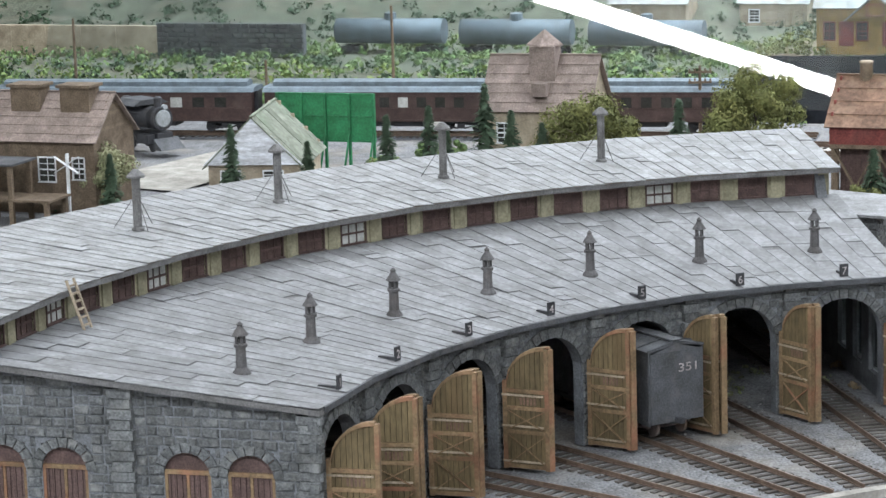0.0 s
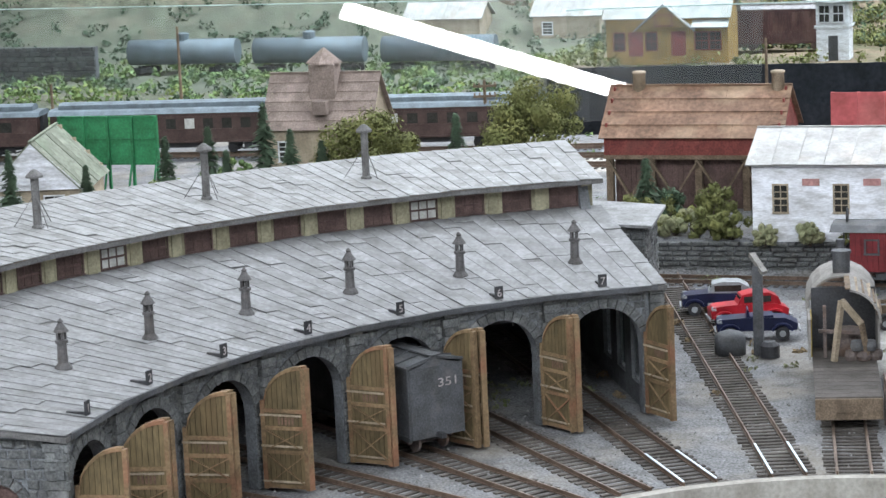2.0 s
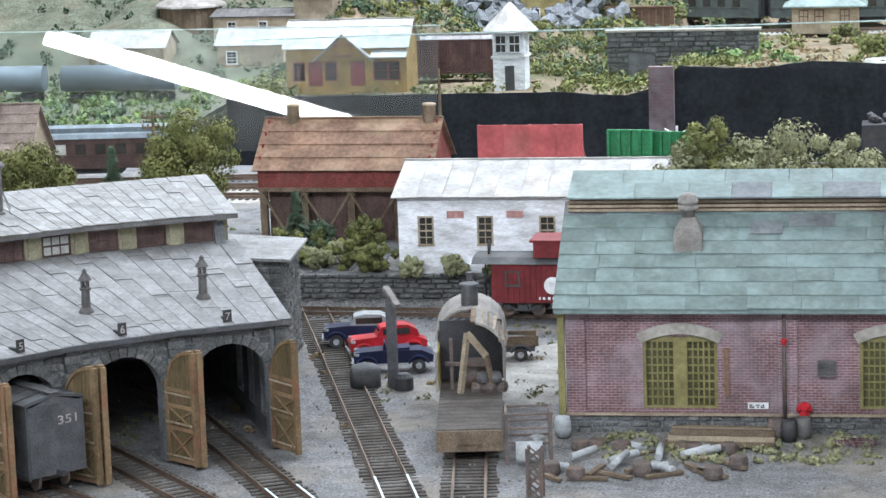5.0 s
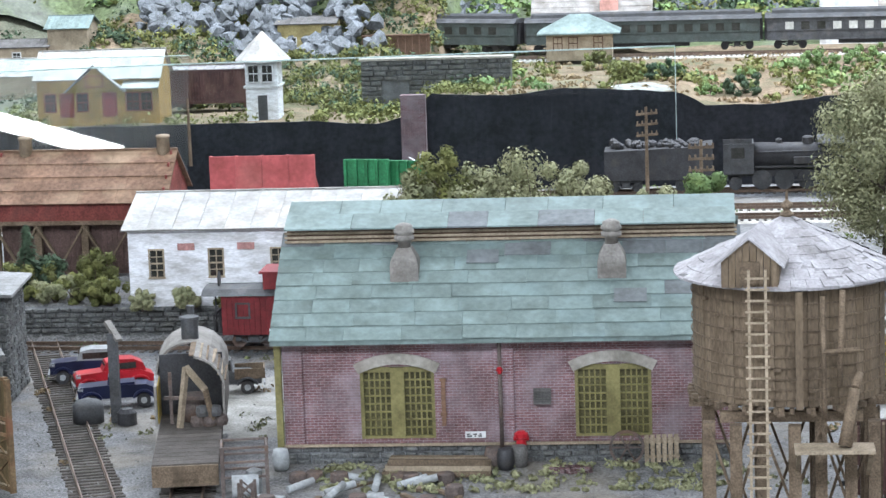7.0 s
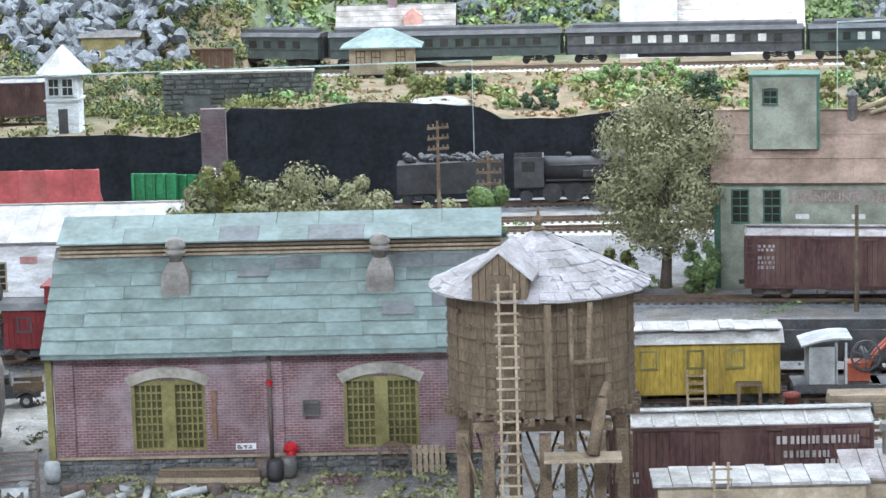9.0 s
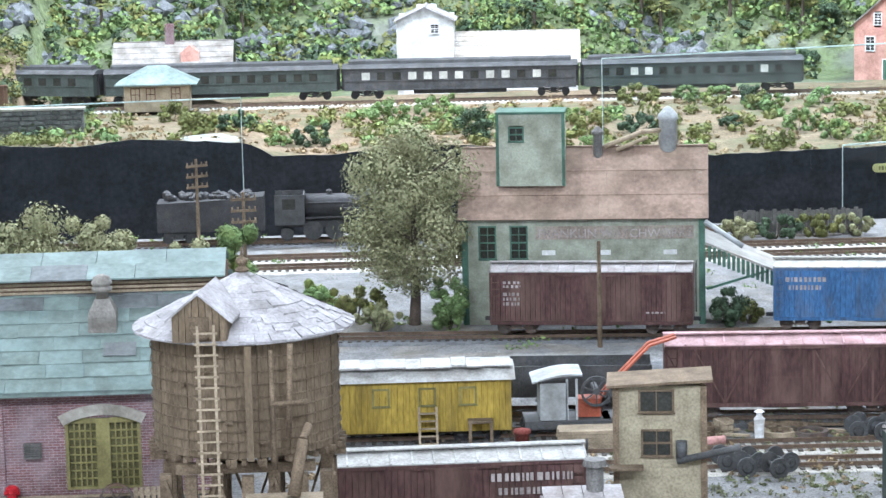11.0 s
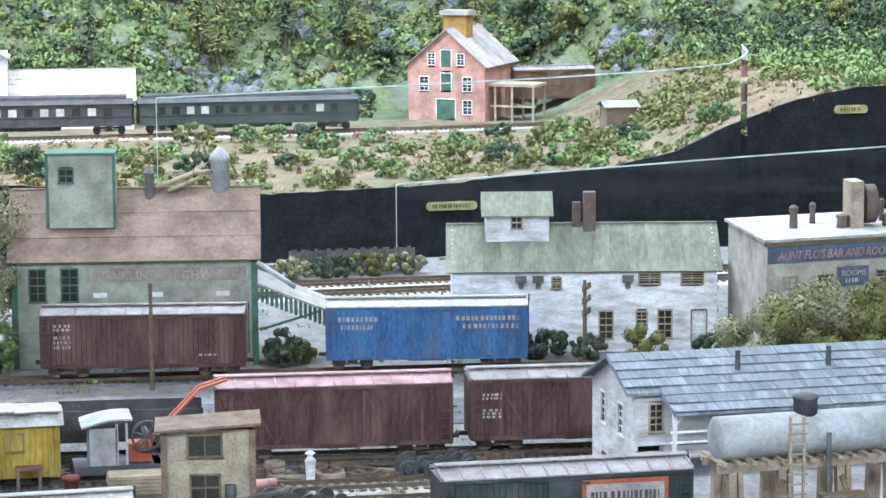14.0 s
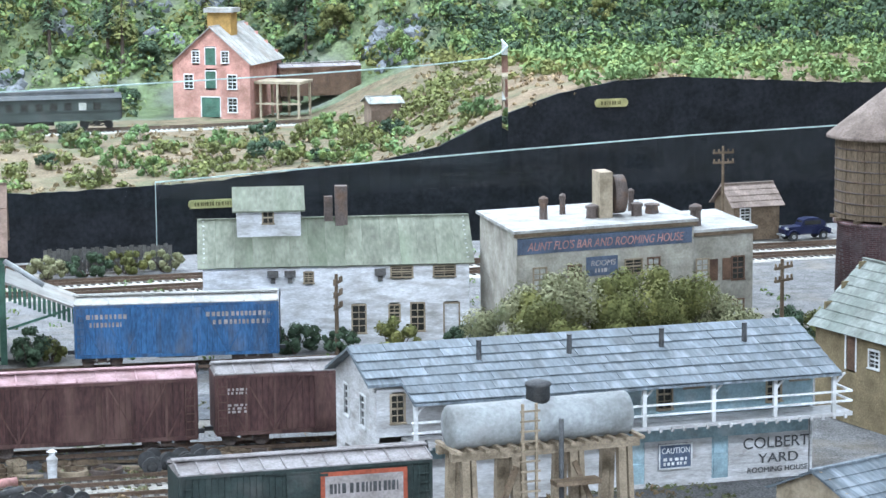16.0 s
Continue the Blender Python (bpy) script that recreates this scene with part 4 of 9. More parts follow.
# ---- turntable pit, radial tracks ----
bm = bm_new()
n = 96
for i in range(n):
    a0, a1 = 360 * i / n, 360 * (i + 1) / n
    v = []
    for r, z in ((16.7, -1.9), (16.7, 0.1), (17.25, 0.1), (17.25, -0.3)):
        v.append([bm.verts.new(polar(r, a, z)) for a in (a0, a1)])
    for s, e in zip(v, v[1:]):
        bm.faces.new((s[0], s[1], e[1], e[0]))
bmesh.ops.remove_doubles(bm, verts=bm.verts, dist=0.001)
solo("turntable_pit", bm, concrete, label="round concrete rim of the turntable pit", category="pit", kind="structure")
for k in range(7):
    d = FIRST - STEP * k
    a, b = polar(17.3, d), polar(50, d)
    track(a[:2], b[:2], label="rusty stall track on dark ties sunk in ash")
for d, far_r in ((107.9, 62), (98.9, 44)):
    a, b = polar(17.3, d), polar(far_r, d)
    track(a[:2], b[:2], label="turntable lead track with worn bright rails")
# thin pale strips on the rail tops; their shine is painted in
for d in (FIRST - STEP * 6, 107.9):
    t = thing("rail_end", *polar(17.1, d)[:2], 0, d, "polished rail ends beside the turntable pit", "rail", "rail ends", "structure")
    for s in (-1, 1):
        bm = bm_new()
        box(bm, 0.3, 5.2, 0.72 * s - 0.05, 0.72 * s + 0.05, 0.232, 0.262)
        part("rail_top", bm, rail_shine, t)

# ---- brick engine house ----
eh = thing("engine_house", -11.3, 127.4, 0, 0.6, "red brick engine house with green roof and raised ridge vent", "engine house")
L, D, H = 20.7, 12.4, 6.25
wins = [(3.55, 7.0), (13.45, 16.95)]
bm = bm_new()
holes = [(a, b, 1.5, 4.9) for a, b in wins]
for x0, x1, z0, z1 in ((0, L, 1.1, 1.5), (0, L, 4.9, H)):
    box(bm, x0, x1, 0, 0.5, z0, z1)
for a, b in spans(0, L, 1.5, 4.9, holes):
    box(bm, a, b, 0, 0.5, 1.5, 4.9)
# pilasters and corbelled cornice
for x in (0.0, 9.75, L - 0.9):
    box(bm, x, x + 0.9, -0.14, -0.001, 1.1, H - 0.45)
box(bm, 0, L, -0.16, -0.001, H - 0.44, H)
x = 0.15
while x < L - 0.1:
    box(bm, x, x + 0.14, -0.1, -0.002, H - 0.62, H - 0.441)
    x += 0.3
front = part("front_wall", bm, brick_m, eh, "weathered red brick with lime bloom")
bm = bm_new()
prism(bm, [(0, 1.1), (D, 1.1), (D, H), (D / 2, 10.3), (0, H)], 0, 0.4, Matrix(((0, 1, 0, 0), (1, 0, 0, 0.5), (0, 0, 1, 0), (0, 0, 0, 1))))
prism(bm, [(0, 1.1), (D, 1.1), (D, H), (D / 2, 10.3), (0, H)], L - 0.4, L, Matrix(((0, 1, 0, 0), (1, 0, 0, 0.5), (0, 0, 1, 0), (0, 0, 0, 1))))
box(bm, 0, L, D + 0.1, D + 0.5, 1.1, H)
part("side_wall", bm, brick_m, eh)
bm = bm_new()
box(bm, -0.05, L + 0.05, -0.05, D + 0.5, 0, 1.18)
base = part("foundation", bm, mortar, eh)
bm = bm_new()
stone_blocks(bm, -0.05, L + 0.05, 0, 1.18, 0.33, 0.6, [], pose(0, -0.06, 0), rng, 0.12)
part("stone_facing", bm, stone, base, kind="stuff")
bm = bm_new()
box(bm, -0.15, L + 0.15, -0.25, -0.165, 1.19, 1.32)
part("sill_course", bm, pale_wood, eh, "pale stone sill course")
for a, b in wins:
    bm = bm_new()
    for i in range(13):
        t0, t1 = [math.radians(62 + 56 * (i + s) / 13) for s in (0, 1)]
        c, r = (a + b) / 2, (b - a) / 2 / math.cos(math.radians(62)) * 1.03
        zc = 4.58 - r * math.sin(math.radians(62))
        prism(bm, [(c - q * math.cos(t), zc + q * math.sin(t)) for q, t in ((r, t0), (r + 0.5, t0), (r + 0.5, t1), (r, t1))], -0.1, 0.0)
    bmesh.ops.remove_doubles(bm, verts=bm.verts, dist=0.002)
    part("lintel", bm, concrete, eh, "arched grey stone lintel")
    bm = bm_new()
    for x0, x1 in ((a, a + 0.16), (b - 0.16, b), ((a + b) / 2 - 0.32, (a + b) / 2 + 0.32)):
        box(bm, x0, x1, 0.04, 0.22, 1.5, 4.85)
    box(bm, a + 0.16, (a + b) / 2 - 0.32, 0.06, 0.2, 1.5, 1.62)
    box(bm, (a + b) / 2 + 0.32, b - 0.16, 0.06, 0.2, 1.5, 1.62)
    box(bm, a + 0.16, (a + b) / 2 - 0.32, 0.06, 0.2, 4.62, 4.9)
    box(bm, (a + b) / 2 + 0.32, b - 0.16, 0.06, 0.2, 4.62, 4.9)
    w = part("window", bm, olive_paint, eh, "large arched olive steel-sash window")
    for x0, x1 in ((a + 0.16, (a + b) / 2 - 0.32), ((a + b) / 2 + 0.32, b - 0.16)):
        bm = bm_new()
        box(bm, x0, x1, 0.24, 0.28, 1.62, 4.62)
        part("pane", bm, olive_pane, w)
        bm = bm_new()
        for i in range(1, 5):
            x = x0 + (x1 - x0) * i / 5
            box(bm, x - 0.035, x + 0.035, 0.14, 0.235, 1.62, 4.62)
        for i in range(1, 8):
            z = 1.62 + 3.0 * i / 8
            box(bm, x0, x1, 0.13, 0.23, z - 0.035, z + 0.035)
        part("muntin", bm, olive_paint, w)
# roof: courses of green sheets
RZ, RY, EY, EZ = 10.35, 5.0, -0.75, 6.3
for side in (0, 1):
    m = Matrix.Identity(4) if side == 0 else Matrix(((-1, 0, 0, L), (0, -1, 0, D + 0.5), (0, 0, 1, 0), (0, 0, 0, 1)))
    bm = bm_new()
    pane_between(bm, *[m @ Vector(c) for c in ((-0.45, EY, EZ), (L + 0.45, EY, EZ), (L + 0.45, RY, RZ), (-0.45, RY, RZ))], 0.2)
    deck = part("roof_deck", bm, green_slate, eh)
    rows = 8
    for i in range(rows if side == 0 else 0):
        u0, u1 = i / rows, (i + 1) / rows
        x = -0.5
        while x < L + 0.45:
            w = rng.uniform(1.4, 3.0)
            if L + 0.5 - x - w < 0.9:
                w = L + 0.5 - x
            c = []
            k = rng.uniform(0.0, 0.05)
            for xx, u, up in ((x + 0.012, u0 - 0.012, 0.1 + k), (x + w - 0.012, u0 - 0.012, 0.08 + k), (x + w - 0.012, u1, 0.05), (x + 0.012, u1, 0.05)):
                c.append(m @ Vector((xx, EY + (RY - EY) * u, EZ + (RZ - EZ) * u + up)))
            bm = bm_new()
            pane_between(bm, *c, 0.04)
            part("roof_sheet", bm, grey_slate if (rng.random() < 0.03 + 0.16 * (i > 5)) else green_slate, deck)
            x += w
for x, u in ((8.4, 0.66), (15.3, 0.28)):
    bm = bm_new()
    c = [Vector((xx, EY + (RY - EY) * uu, EZ + (RZ - EZ) * uu + 0.19)) for xx, uu in ((x, u), (x + 1.5, u), (x + 1.5, u + 0.12), (x, u + 0.12))]
    pane_between(bm, *c, 0.03)
    part("roof_patch", bm, grey_slate, eh)
# raised ridge
MY0, MY1 = 4.25, 8.65
for y0 in (MY0 - 0.05, MY1):
    bm = bm_new()
    for i in range(3):
        box(bm, -0.3, L + 0.3, y0, y0 + 0.06, 10.02 + 0.2 * i, 10.14 + 0.2 * i)
    part("louvre", bm, pale_wood, eh, "weathered wooden ridge louvres")
bm = bm_new()
box(bm, -0.2, L + 0.2, MY0 + 0.1, MY1 - 0.1, 9.5, 10.75)
part("ridge_box", bm, brown_wood, eh)
for side in (0, 1):
    m = Matrix.Identity(4) if side == 0 else Matrix(((-1, 0, 0, L), (0, -1, 0, MY0 + MY1), (0, 0, 1, 0), (0, 0, 0, 1)))
    for i in range(2):
        x = -0.25
        while x < L + 0.2:
            w = rng.uniform(1.8, 3.8)
            if L + 0.25 - x - w < 1:
                w = L + 0.25 - x
            u0, u1 = i / 2, (i + 1) / 2
            c = [m @ Vector((xx, MY0 - 0.55 + 2.75 * u, 10.72 + 0.95 * u + 0.06 * (1 - i) + 0.0)) for xx, u in ((x + 0.01, u0), (x + w - 0.01, u0), (x + w - 0.01, u1), (x + 0.01, u1))]
            bm = bm_new()
            pane_between(bm, *c, 0.08)
            part("ridge_sheet", bm, grey_slate if rng.random() < 0.25 else green_slate, eh)
            x += w
for x in (5.55, 15.2):
    # a square saddle, a sloped shoulder and a ribbed round cap
    bm = bm_new()
    y = 2.8
    rows = [[bm.verts.new((x + w * a, y + w * b, z)) for a, b in ((-1, -1), (1, -1), (1, 1), (-1, 1))] for w, z in ((0.66, 8.05), (0.66, 9.2), (0.6, 9.5), (0.42, 9.85), (0.34, 10.0))]
    for p, q in zip(rows, rows[1:]):
        for i in range(4):
            bm.faces.new((p[i], p[(i + 1) % 4], q[(i + 1) % 4], q[i]))
    bm.faces.new(rows[-1])
    vent = part("roof_ventilator", bm, old_metal, eh, "squat weathered metal roof ventilator with round cap")
    bm = bm_new()
    lathe(bm, [(0.3, 9.98), (0.3, 10.3), (0.46, 10.34), (0.48, 10.52), (0.4, 10.56), (0.4, 10.62), (0.48, 10.66), (0.48, 10.82), (0.4, 10.86), (0.42, 11.0), (0.2, 11.12), (0.03, 11.16)], 16, x, y)
    part("cap", bm, old_metal, vent)
# wall fittings
bm = bm_new()
tube(bm, (10.05, -0.28, 1.1), (10.05, -0.28, H), 0.09)
part("drainpipe", bm, rust_iron, eh)
bm = bm_new()
box(bm, 11.55, 12.35, -0.3, -0.001, 3.1, 3.2)
box(bm, 11.55, 12.35, -0.2, -0.001, 3.2, 3.8)
for i in range(5):
    box(bm, 11.6, 12.3, -0.28, -0.201, 3.24 + i * 0.11, 3.3 + i * 0.11)
part("wall_vent", bm, soot, eh)
for x, z, s in ((10.95, 1.55, 0.32), (10.05, 4.75, 0.14)):
    bm = bm_new()
    lathe(bm, [(s * 0.6, -s * 1.2), (s * 0.75, -s), (s * 0.7, 0), (s, 0.05), (s, s * 0.7), (s * 0.5, s * 1.1)], 10, x, -0.4)
    tube(bm, (x - s * 1.1, -0.4, z * 0), (x + s * 1.1, -0.4, 0), s * 0.35)
    for v in bm.verts:
        v.co.z += z
    part("hydrant" if s > 0.2 else "alarm_bell", bm, auto_red, eh, "red iron hydrant fitting")
bm = bm_new()
box(bm, 8.35, 9.3, -0.05, -0.001, 1.5, 1.8)
pl = part("notice", bm, white_paint, eh, "small white wall notice")
bars(pl, pose(0, 0, 0), 8.42, 1.56, 0.8, 0.06, black, random.Random(2), 2)
bm = bm_new()
for z in (0.1, 1.9):
    box(bm, 7.25, 7.55, -0.15, -0.001, 2.5 + z * 0.9, 2.62 + z * 0.9)
box(bm, 7.3, 7.5, -0.1, -0.001, 2.1, 4.2)
part("bracket", bm, rust_roof, eh, "rusty upright wall bracket")
bm = bm_new()
box(bm, -0.35, -0.05, -0.35, -0.05, 0, 6.2)
part("corner_post", bm, olive_paint, eh, "olive wooden corner post")

# ---- wooden water tank ----
wt = thing("water_tank", 11.4, 110.5, 0, 0, "round wooden water tank with shingled conical roof on timber legs", "water tank")
TR, T0, T1 = 3.68, 7.7, 12.3
n = 56
for i in range(n):
    bm = bm_new()
    a = 2 * math.pi / n
    r0 = TR + rng.uniform(-0.02, 0.03)
    v = [(r0 * math.cos(s * a * 0.48), r0 * math.sin(s * a * 0.48)) for s in (-1, 1)] + [(r0 - 0.15, (r0 - 0.15) * math.sin(a * 0.48)), (r0 - 0.15, -(r0 - 0.15) * math.sin(a * 0.48))]
    lo, hi = [bm.verts.new((x, y, T0)) for x, y in v], [bm.verts.new((x, y, T1)) for x, y in v]
    for j in range(4):
        bm.faces.new((lo[j], lo[(j + 1) % 4], hi[(j + 1) % 4], hi[j]))
    bm.faces.new(lo[::-1])
    bm.faces.new(hi)
    bmesh.ops.rotate(bm, verts=bm.verts, cent=(0, 0, 0), matrix=Matrix.Rotation(a * i, 3, "Z"))
    part("stave", bm, tank_wood, wt)
bm = bm_new()
lathe(bm, [(TR - 0.2, T0 + 0.02), (TR - 0.2, T1 - 0.05)], 32)
part("liner", bm, old_wood, wt)
for i in range(10):
    z = T0 + 0.25 + i * (0.36 + 0.012 * i)
    bm = bm_new()
    m = 64
    ring = [[bm.verts.new((r * math.cos(2 * math.pi * j / m), r * math.sin(2 * math.pi * j / m), z + dz)) for j in range(m)] for r, dz in ((TR + 0.03, 0), (TR + 0.065, 0), (TR + 0.065, 0.06), (TR + 0.03, 0.06))]
    for b in range(4):
        for j in range(m):
            bm.faces.new((ring[b][j], ring[b][(j + 1) % m], ring[(b + 1) % 4][(j + 1) % m], ring[(b + 1) % 4][j]))
    hoop = part("hoop", bm, old_wood, wt, "thin dark hoop")
    bm = bm_new()
    a = -1.2 - 1.7 * i / 10
    box(bm, -0.14, 0.14, -0.14, 0.0, -0.04, 0.1, pose((TR + 0.07) * math.cos(a), (TR + 0.07) * math.sin(a), z, 0, 0, math.degrees(a) + 90))
    part("hoop_lug", bm, old_wood, hoop)
# shingled cone
RR, R0, R1 = 4.33, 12.35, 14.45
bm = bm_new()
lathe(bm, [(RR - 0.05, R0 - 0.12), (RR, R0), (0.05, R1)], 40)
cone = part("roof_deck", bm, shingle, wt)
bm = bm_new()
rows = 9
for i in range(rows):
    u0, u1 = i / rows, (i + 1) / rows + 0.03
    ra, rb = RR * (1 - u0) + 0.06, max(0.02, RR * (1 - u1))
    cnt = max(7, int(2 * math.pi * ra / 0.62))
    for j in range(cnt):
        a0, a1 = 2 * math.pi * (j + 0.5 * (i % 2)) / cnt, 2 * math.pi * (j + 0.96 + 0.5 * (i % 2)) / cnt
        k = rng.uniform(0.03, 0.1)
        za, zb = R0 + (R1 - R0) * u0 - rng.uniform(0, 0.08), R0 + (R1 - R0) * min(1, u1)
        v = [bm.verts.new((r * math.cos(a), r * math.sin(a), z)) for r, a, z in ((ra, a0, za + k), (ra, a1, za + k * 0.7), (rb, a1, zb + 0.02), (rb, a0, zb + 0.02), (ra, a0, za - 0.03), (ra, a1, za - 0.03))]
        bm.faces.new(v[:4])
        bm.faces.new((v[4], v[5], v[1], v[0]))
part("shingles", bm, shingle, cone, kind="stuff")
bm = bm_new()
lathe(bm, [(0.16, 14.3), (0.3, 14.45), (0.12, 14.6), (0.24, 14.75), (0.24, 14.85), (0.06, 15.0), (0.04, 15.35)], 12)
part("finial", bm, old_wood, wt, "turned wooden finial")
# dormer hatch, turned towards the ladder
dm = pose(-1.25, -2.2, 12.35, 0, 0, -8)
bm = bm_new()
for s in (-1, 1):
    box(bm, s * 1.02 - 0.05, s * 1.02 + 0.05, -1.8, 1.0, 0, 1.05, dm)
dorm = part("dormer", bm, tank_wood, wt, "gabled plank hatch dormer")
for i in range(8):
    x0, x1 = -1.05 + 2.1 * i / 8, -1.05 + 2.1 * (i + 1) / 8
    z0, z1 = 1.05 + (1.05 - abs(x0)) * 0.8, 1.05 + (1.05 - abs(x1)) * 0.8
    bm = bm_new()
    prism(bm, [(x0 + 0.012, 0), (x1 - 0.012, 0), (x1 - 0.012, z1), (x0 + 0.012, z0)], -1.9, -1.8, dm)
    part("plank", bm, tank_wood, dorm)
bm = bm_new()
for s in (-1, 1):
    pts = [Vector((s * 1.3, -2.05, 0.87)), Vector((0, -2.05, 1.95)), Vector((0, 1.7, 1.95)), Vector((s * 1.3, 0.4, 0.87))]
    pane_between(bm, *[dm @ p for p in pts], 0.1)
part("dormer_roof", bm, shingle, dorm)
bm = bm_new()
box(bm, -0.38, 0.38, -1.96, -1.905, 0.1, 1.0, dm)
part("hatch", bm, old_wood, dorm)


def ladder(parent, x, y, z0, z1, w, material, m=None, step=0.42, name="ladder"):
    bm = bm_new()
    for s in (-1, 1):
        box(bm, x + s * w / 2 - 0.05, x + s * w / 2 + 0.05, y - 0.06, y + 0.06, z0, z1, m)
    lad = part(name, bm, material, parent)
    z = z0 + 0.2
    while z < z1:
        bm = bm_new()
        box(bm, x - w / 2 - 0.14, x + w / 2 + 0.14, y - 0.1, y - 0.061, z - 0.04, z + 0.04, m)
        part("rung", bm, material, lad)
        z += step
    return lad


ladder(wt, -1.25, -4.5, 0, 13.1, 0.62, pale_wood)
bm = bm_new()
box(bm, 0.15, 0.42, -4.25, -3.95, T0 + 0.02, T1 - 0.1)
part("gauge_board", bm, tank_wood, wt, "upright water gauge board")
bm = bm_new()
tube(bm, (1.9, -4.0, 12.2), (1.75, -4.15, 8.6), 0.11)
tube(bm, (1.1, -4.2, 9.9), (2.5, -4.2, 10.0), 0.1)
tube(bm, (2.5, -3.9, 9.0), (2.3, -4.5, 8.6), 0.16)
tube(bm, (2.3, -4.5, 8.6), (1.9, -4.9, 6.5), 0.2, 0.26)
tube(bm, (1.15, -4.1, 12.0), (1.2, -4.3, 7.4), 0.1)
part("spout", bm, old_wood, wt, "weathered water spout and counterweight gear")
bm = bm_new()
for i in range(6):
    x0 = -2.9 + i * 1.16
    half = math.sqrt(max(0.1, TR ** 2 - (x0 + 0.15) ** 2))
    box(bm, x0, x0 + 0.3, -half - 0.1, half + 0.1, T0 - 0.35, T0 - 0.01)
part("joist", bm, old_wood, wt)
bm = bm_new()
for y in (-2.7, 0, 2.7):
    half = math.sqrt(TR ** 2 - y * y) + 0.2
    box(bm, -half, half, y - 0.2, y + 0.2, T0 - 0.75, T0 - 0.352)
part("cap_beam", bm, old_wood, wt)
j = 40
bm = bm_new()
for i in range(j):
    a = 2 * math.pi * i / j
    box(bm, -0.09, 0.09, -0.35, 0.05, -0.2, 0.0, pose((TR - 0.1) * math.cos(a), (TR - 0.1) * math.sin(a), T0 - 0.01, 0, 0, math.degrees(a) + 90))
part("joist_end", bm, old_wood, wt)
legs = [(x, y) for y in (-2.7, 0, 2.7) for x in (-3.1, -1.1, 1.1, 3.1)] + [(0.1, -3.4), (-2.1, -3.2), (2.2, -3.2)]
for x, y in legs:
    bm = bm_new()
    box(bm, x - 0.23, x + 0.23, y - 0.23, y + 0.23, 0.3, T0 - 0.752)
    part("leg", bm, old_wood, wt)
    bm = bm_new()
    box(bm, x - 0.4, x + 0.4, y - 0.4, y + 0.4, -0.2, 0.3)
    part("footing", bm, concrete, wt)
runs = [((p, y - 0.12 * k, 0.6), (q, y - 0.12 * k, T0 - 0.9), 0.22, 0.1) for y in (-2.95, 2.95) for x0, x1 in ((-3.1, -1.1), (-1.1, 1.1), (1.1, 3.1)) for k, p, q in ((0, x0, x1), (1, x1, x0))]
runs += [((x + 0.1 * k, p, 0.6), (x + 0.1 * k, q, T0 - 0.9), 0.1, 0.22) for x in (-3.35, 3.35) for y0, y1 in ((-2.7, 0), (0, 2.7)) for k, p, q in ((0, y0, y1), (1, y1, y0))]
for p, q, w, d in runs:
    bm = bm_new()
    beam(bm, p, q, w, d)
    part("brace", bm, old_wood, wt)
bm = bm_new()
box(bm, 0.05, 3.0, -5.4, -4.1, 6.3, 6.43)
for x in (0.2, 2.85):
    beam(bm, (x, -5.2, 6.29), (x, -3.0, 4.95), 0.15)
part("landing", bm, pale_wood, wt, "pale plank landing")

# ---- buildings of the yard ----
fr = house("watchworks", "grey-green clapboard factory with rusty sheet roof", 22.65, 174.0, -7.5, 15.0, 7.2, 7.85, 11.5, grey_green, rust_sheet,
           [("f", 0.95, 4.9, 0.95, 2.0), ("f", 2.95, 4.9, 0.95, 2.0), ("l", 3, 4.9, 1, 2)], [], strips=7, frame_m=trim_green, rows_of=3, over=0.45, category="factory", z=-0.65)
m = pose(0, 0, 0)
bm = bm_new()
bm.free()
for x in (-0.02, 15.02):
    bm = bm_new()
    box(bm, x - 0.2, x + 0.2, -0.09, 0.1, 0, 7.7)
    part("corner_board", bm, trim_green, fr)
bm = bm_new()
box(bm, 4.5, 14.5, -0.07, -0.04, 6.1, 6.95)
sg = part("sign_board", bm, faded_band, fr, "faded pinkish painted sign band")
writing(sg, "FRANKLIN WATCHWORKS", pose(4.65, -0.08, 6.22), 0.78, pale_ink, width=9.7)
for x in (4.9, 8.4, 12.6):
    bm = bm_new()
    box(bm, x, x + 0.85, -0.09, -0.041, 5.1, 5.4)
    part("plate", bm, white_paint, fr)
m = pose(2.1, 1.0, 10.0)
bm = bm_new()
siding(bm, 4.2, -0.6, 4.0, 0.24, [(0.8, 1.6, 2.3, 3.1)], m)
siding(bm, 2.6, -0.6, 4.0, 0.24, [], m @ pose(4.2, 0, 0, 0, 0, 90))
siding(bm, 2.6, -0.6, 4.0, 0.24, [], m @ pose(0, 2.6, 0, 0, 0, -90))
siding(bm, 4.2, -0.6, 4.0, 1.0, [], m @ pose(4.2, 2.6, 0, 0, 0, 180))
hw = part("hoist_tower", bm, grey_green, fr, "square grey-green hoist tower on the roof")
window(fr, m, 0.8, 1.6, 2.3, 3.1, trim_green, dark_pane, 2, 2)
bm = bm_new()
box(bm, -0.12, 4.32, -0.12, 2.72, 4.0, 4.15, m)
for x in (0, 4.2):
    box(bm, x - 0.1, x + 0.1, -0.06, 0.1, -0.6, 4.0, m)
part("tower_cap", bm, trim_green, hw)
bm = bm_new()
lathe(bm, [(0.3, 10.9), (0.3, 12.4), (0.42, 12.45), (0.42, 12.6), (0.1, 12.9)], 10, 8.4, 3.2)
part("smoke_pipe", bm, soot, fr)
bm = bm_new()
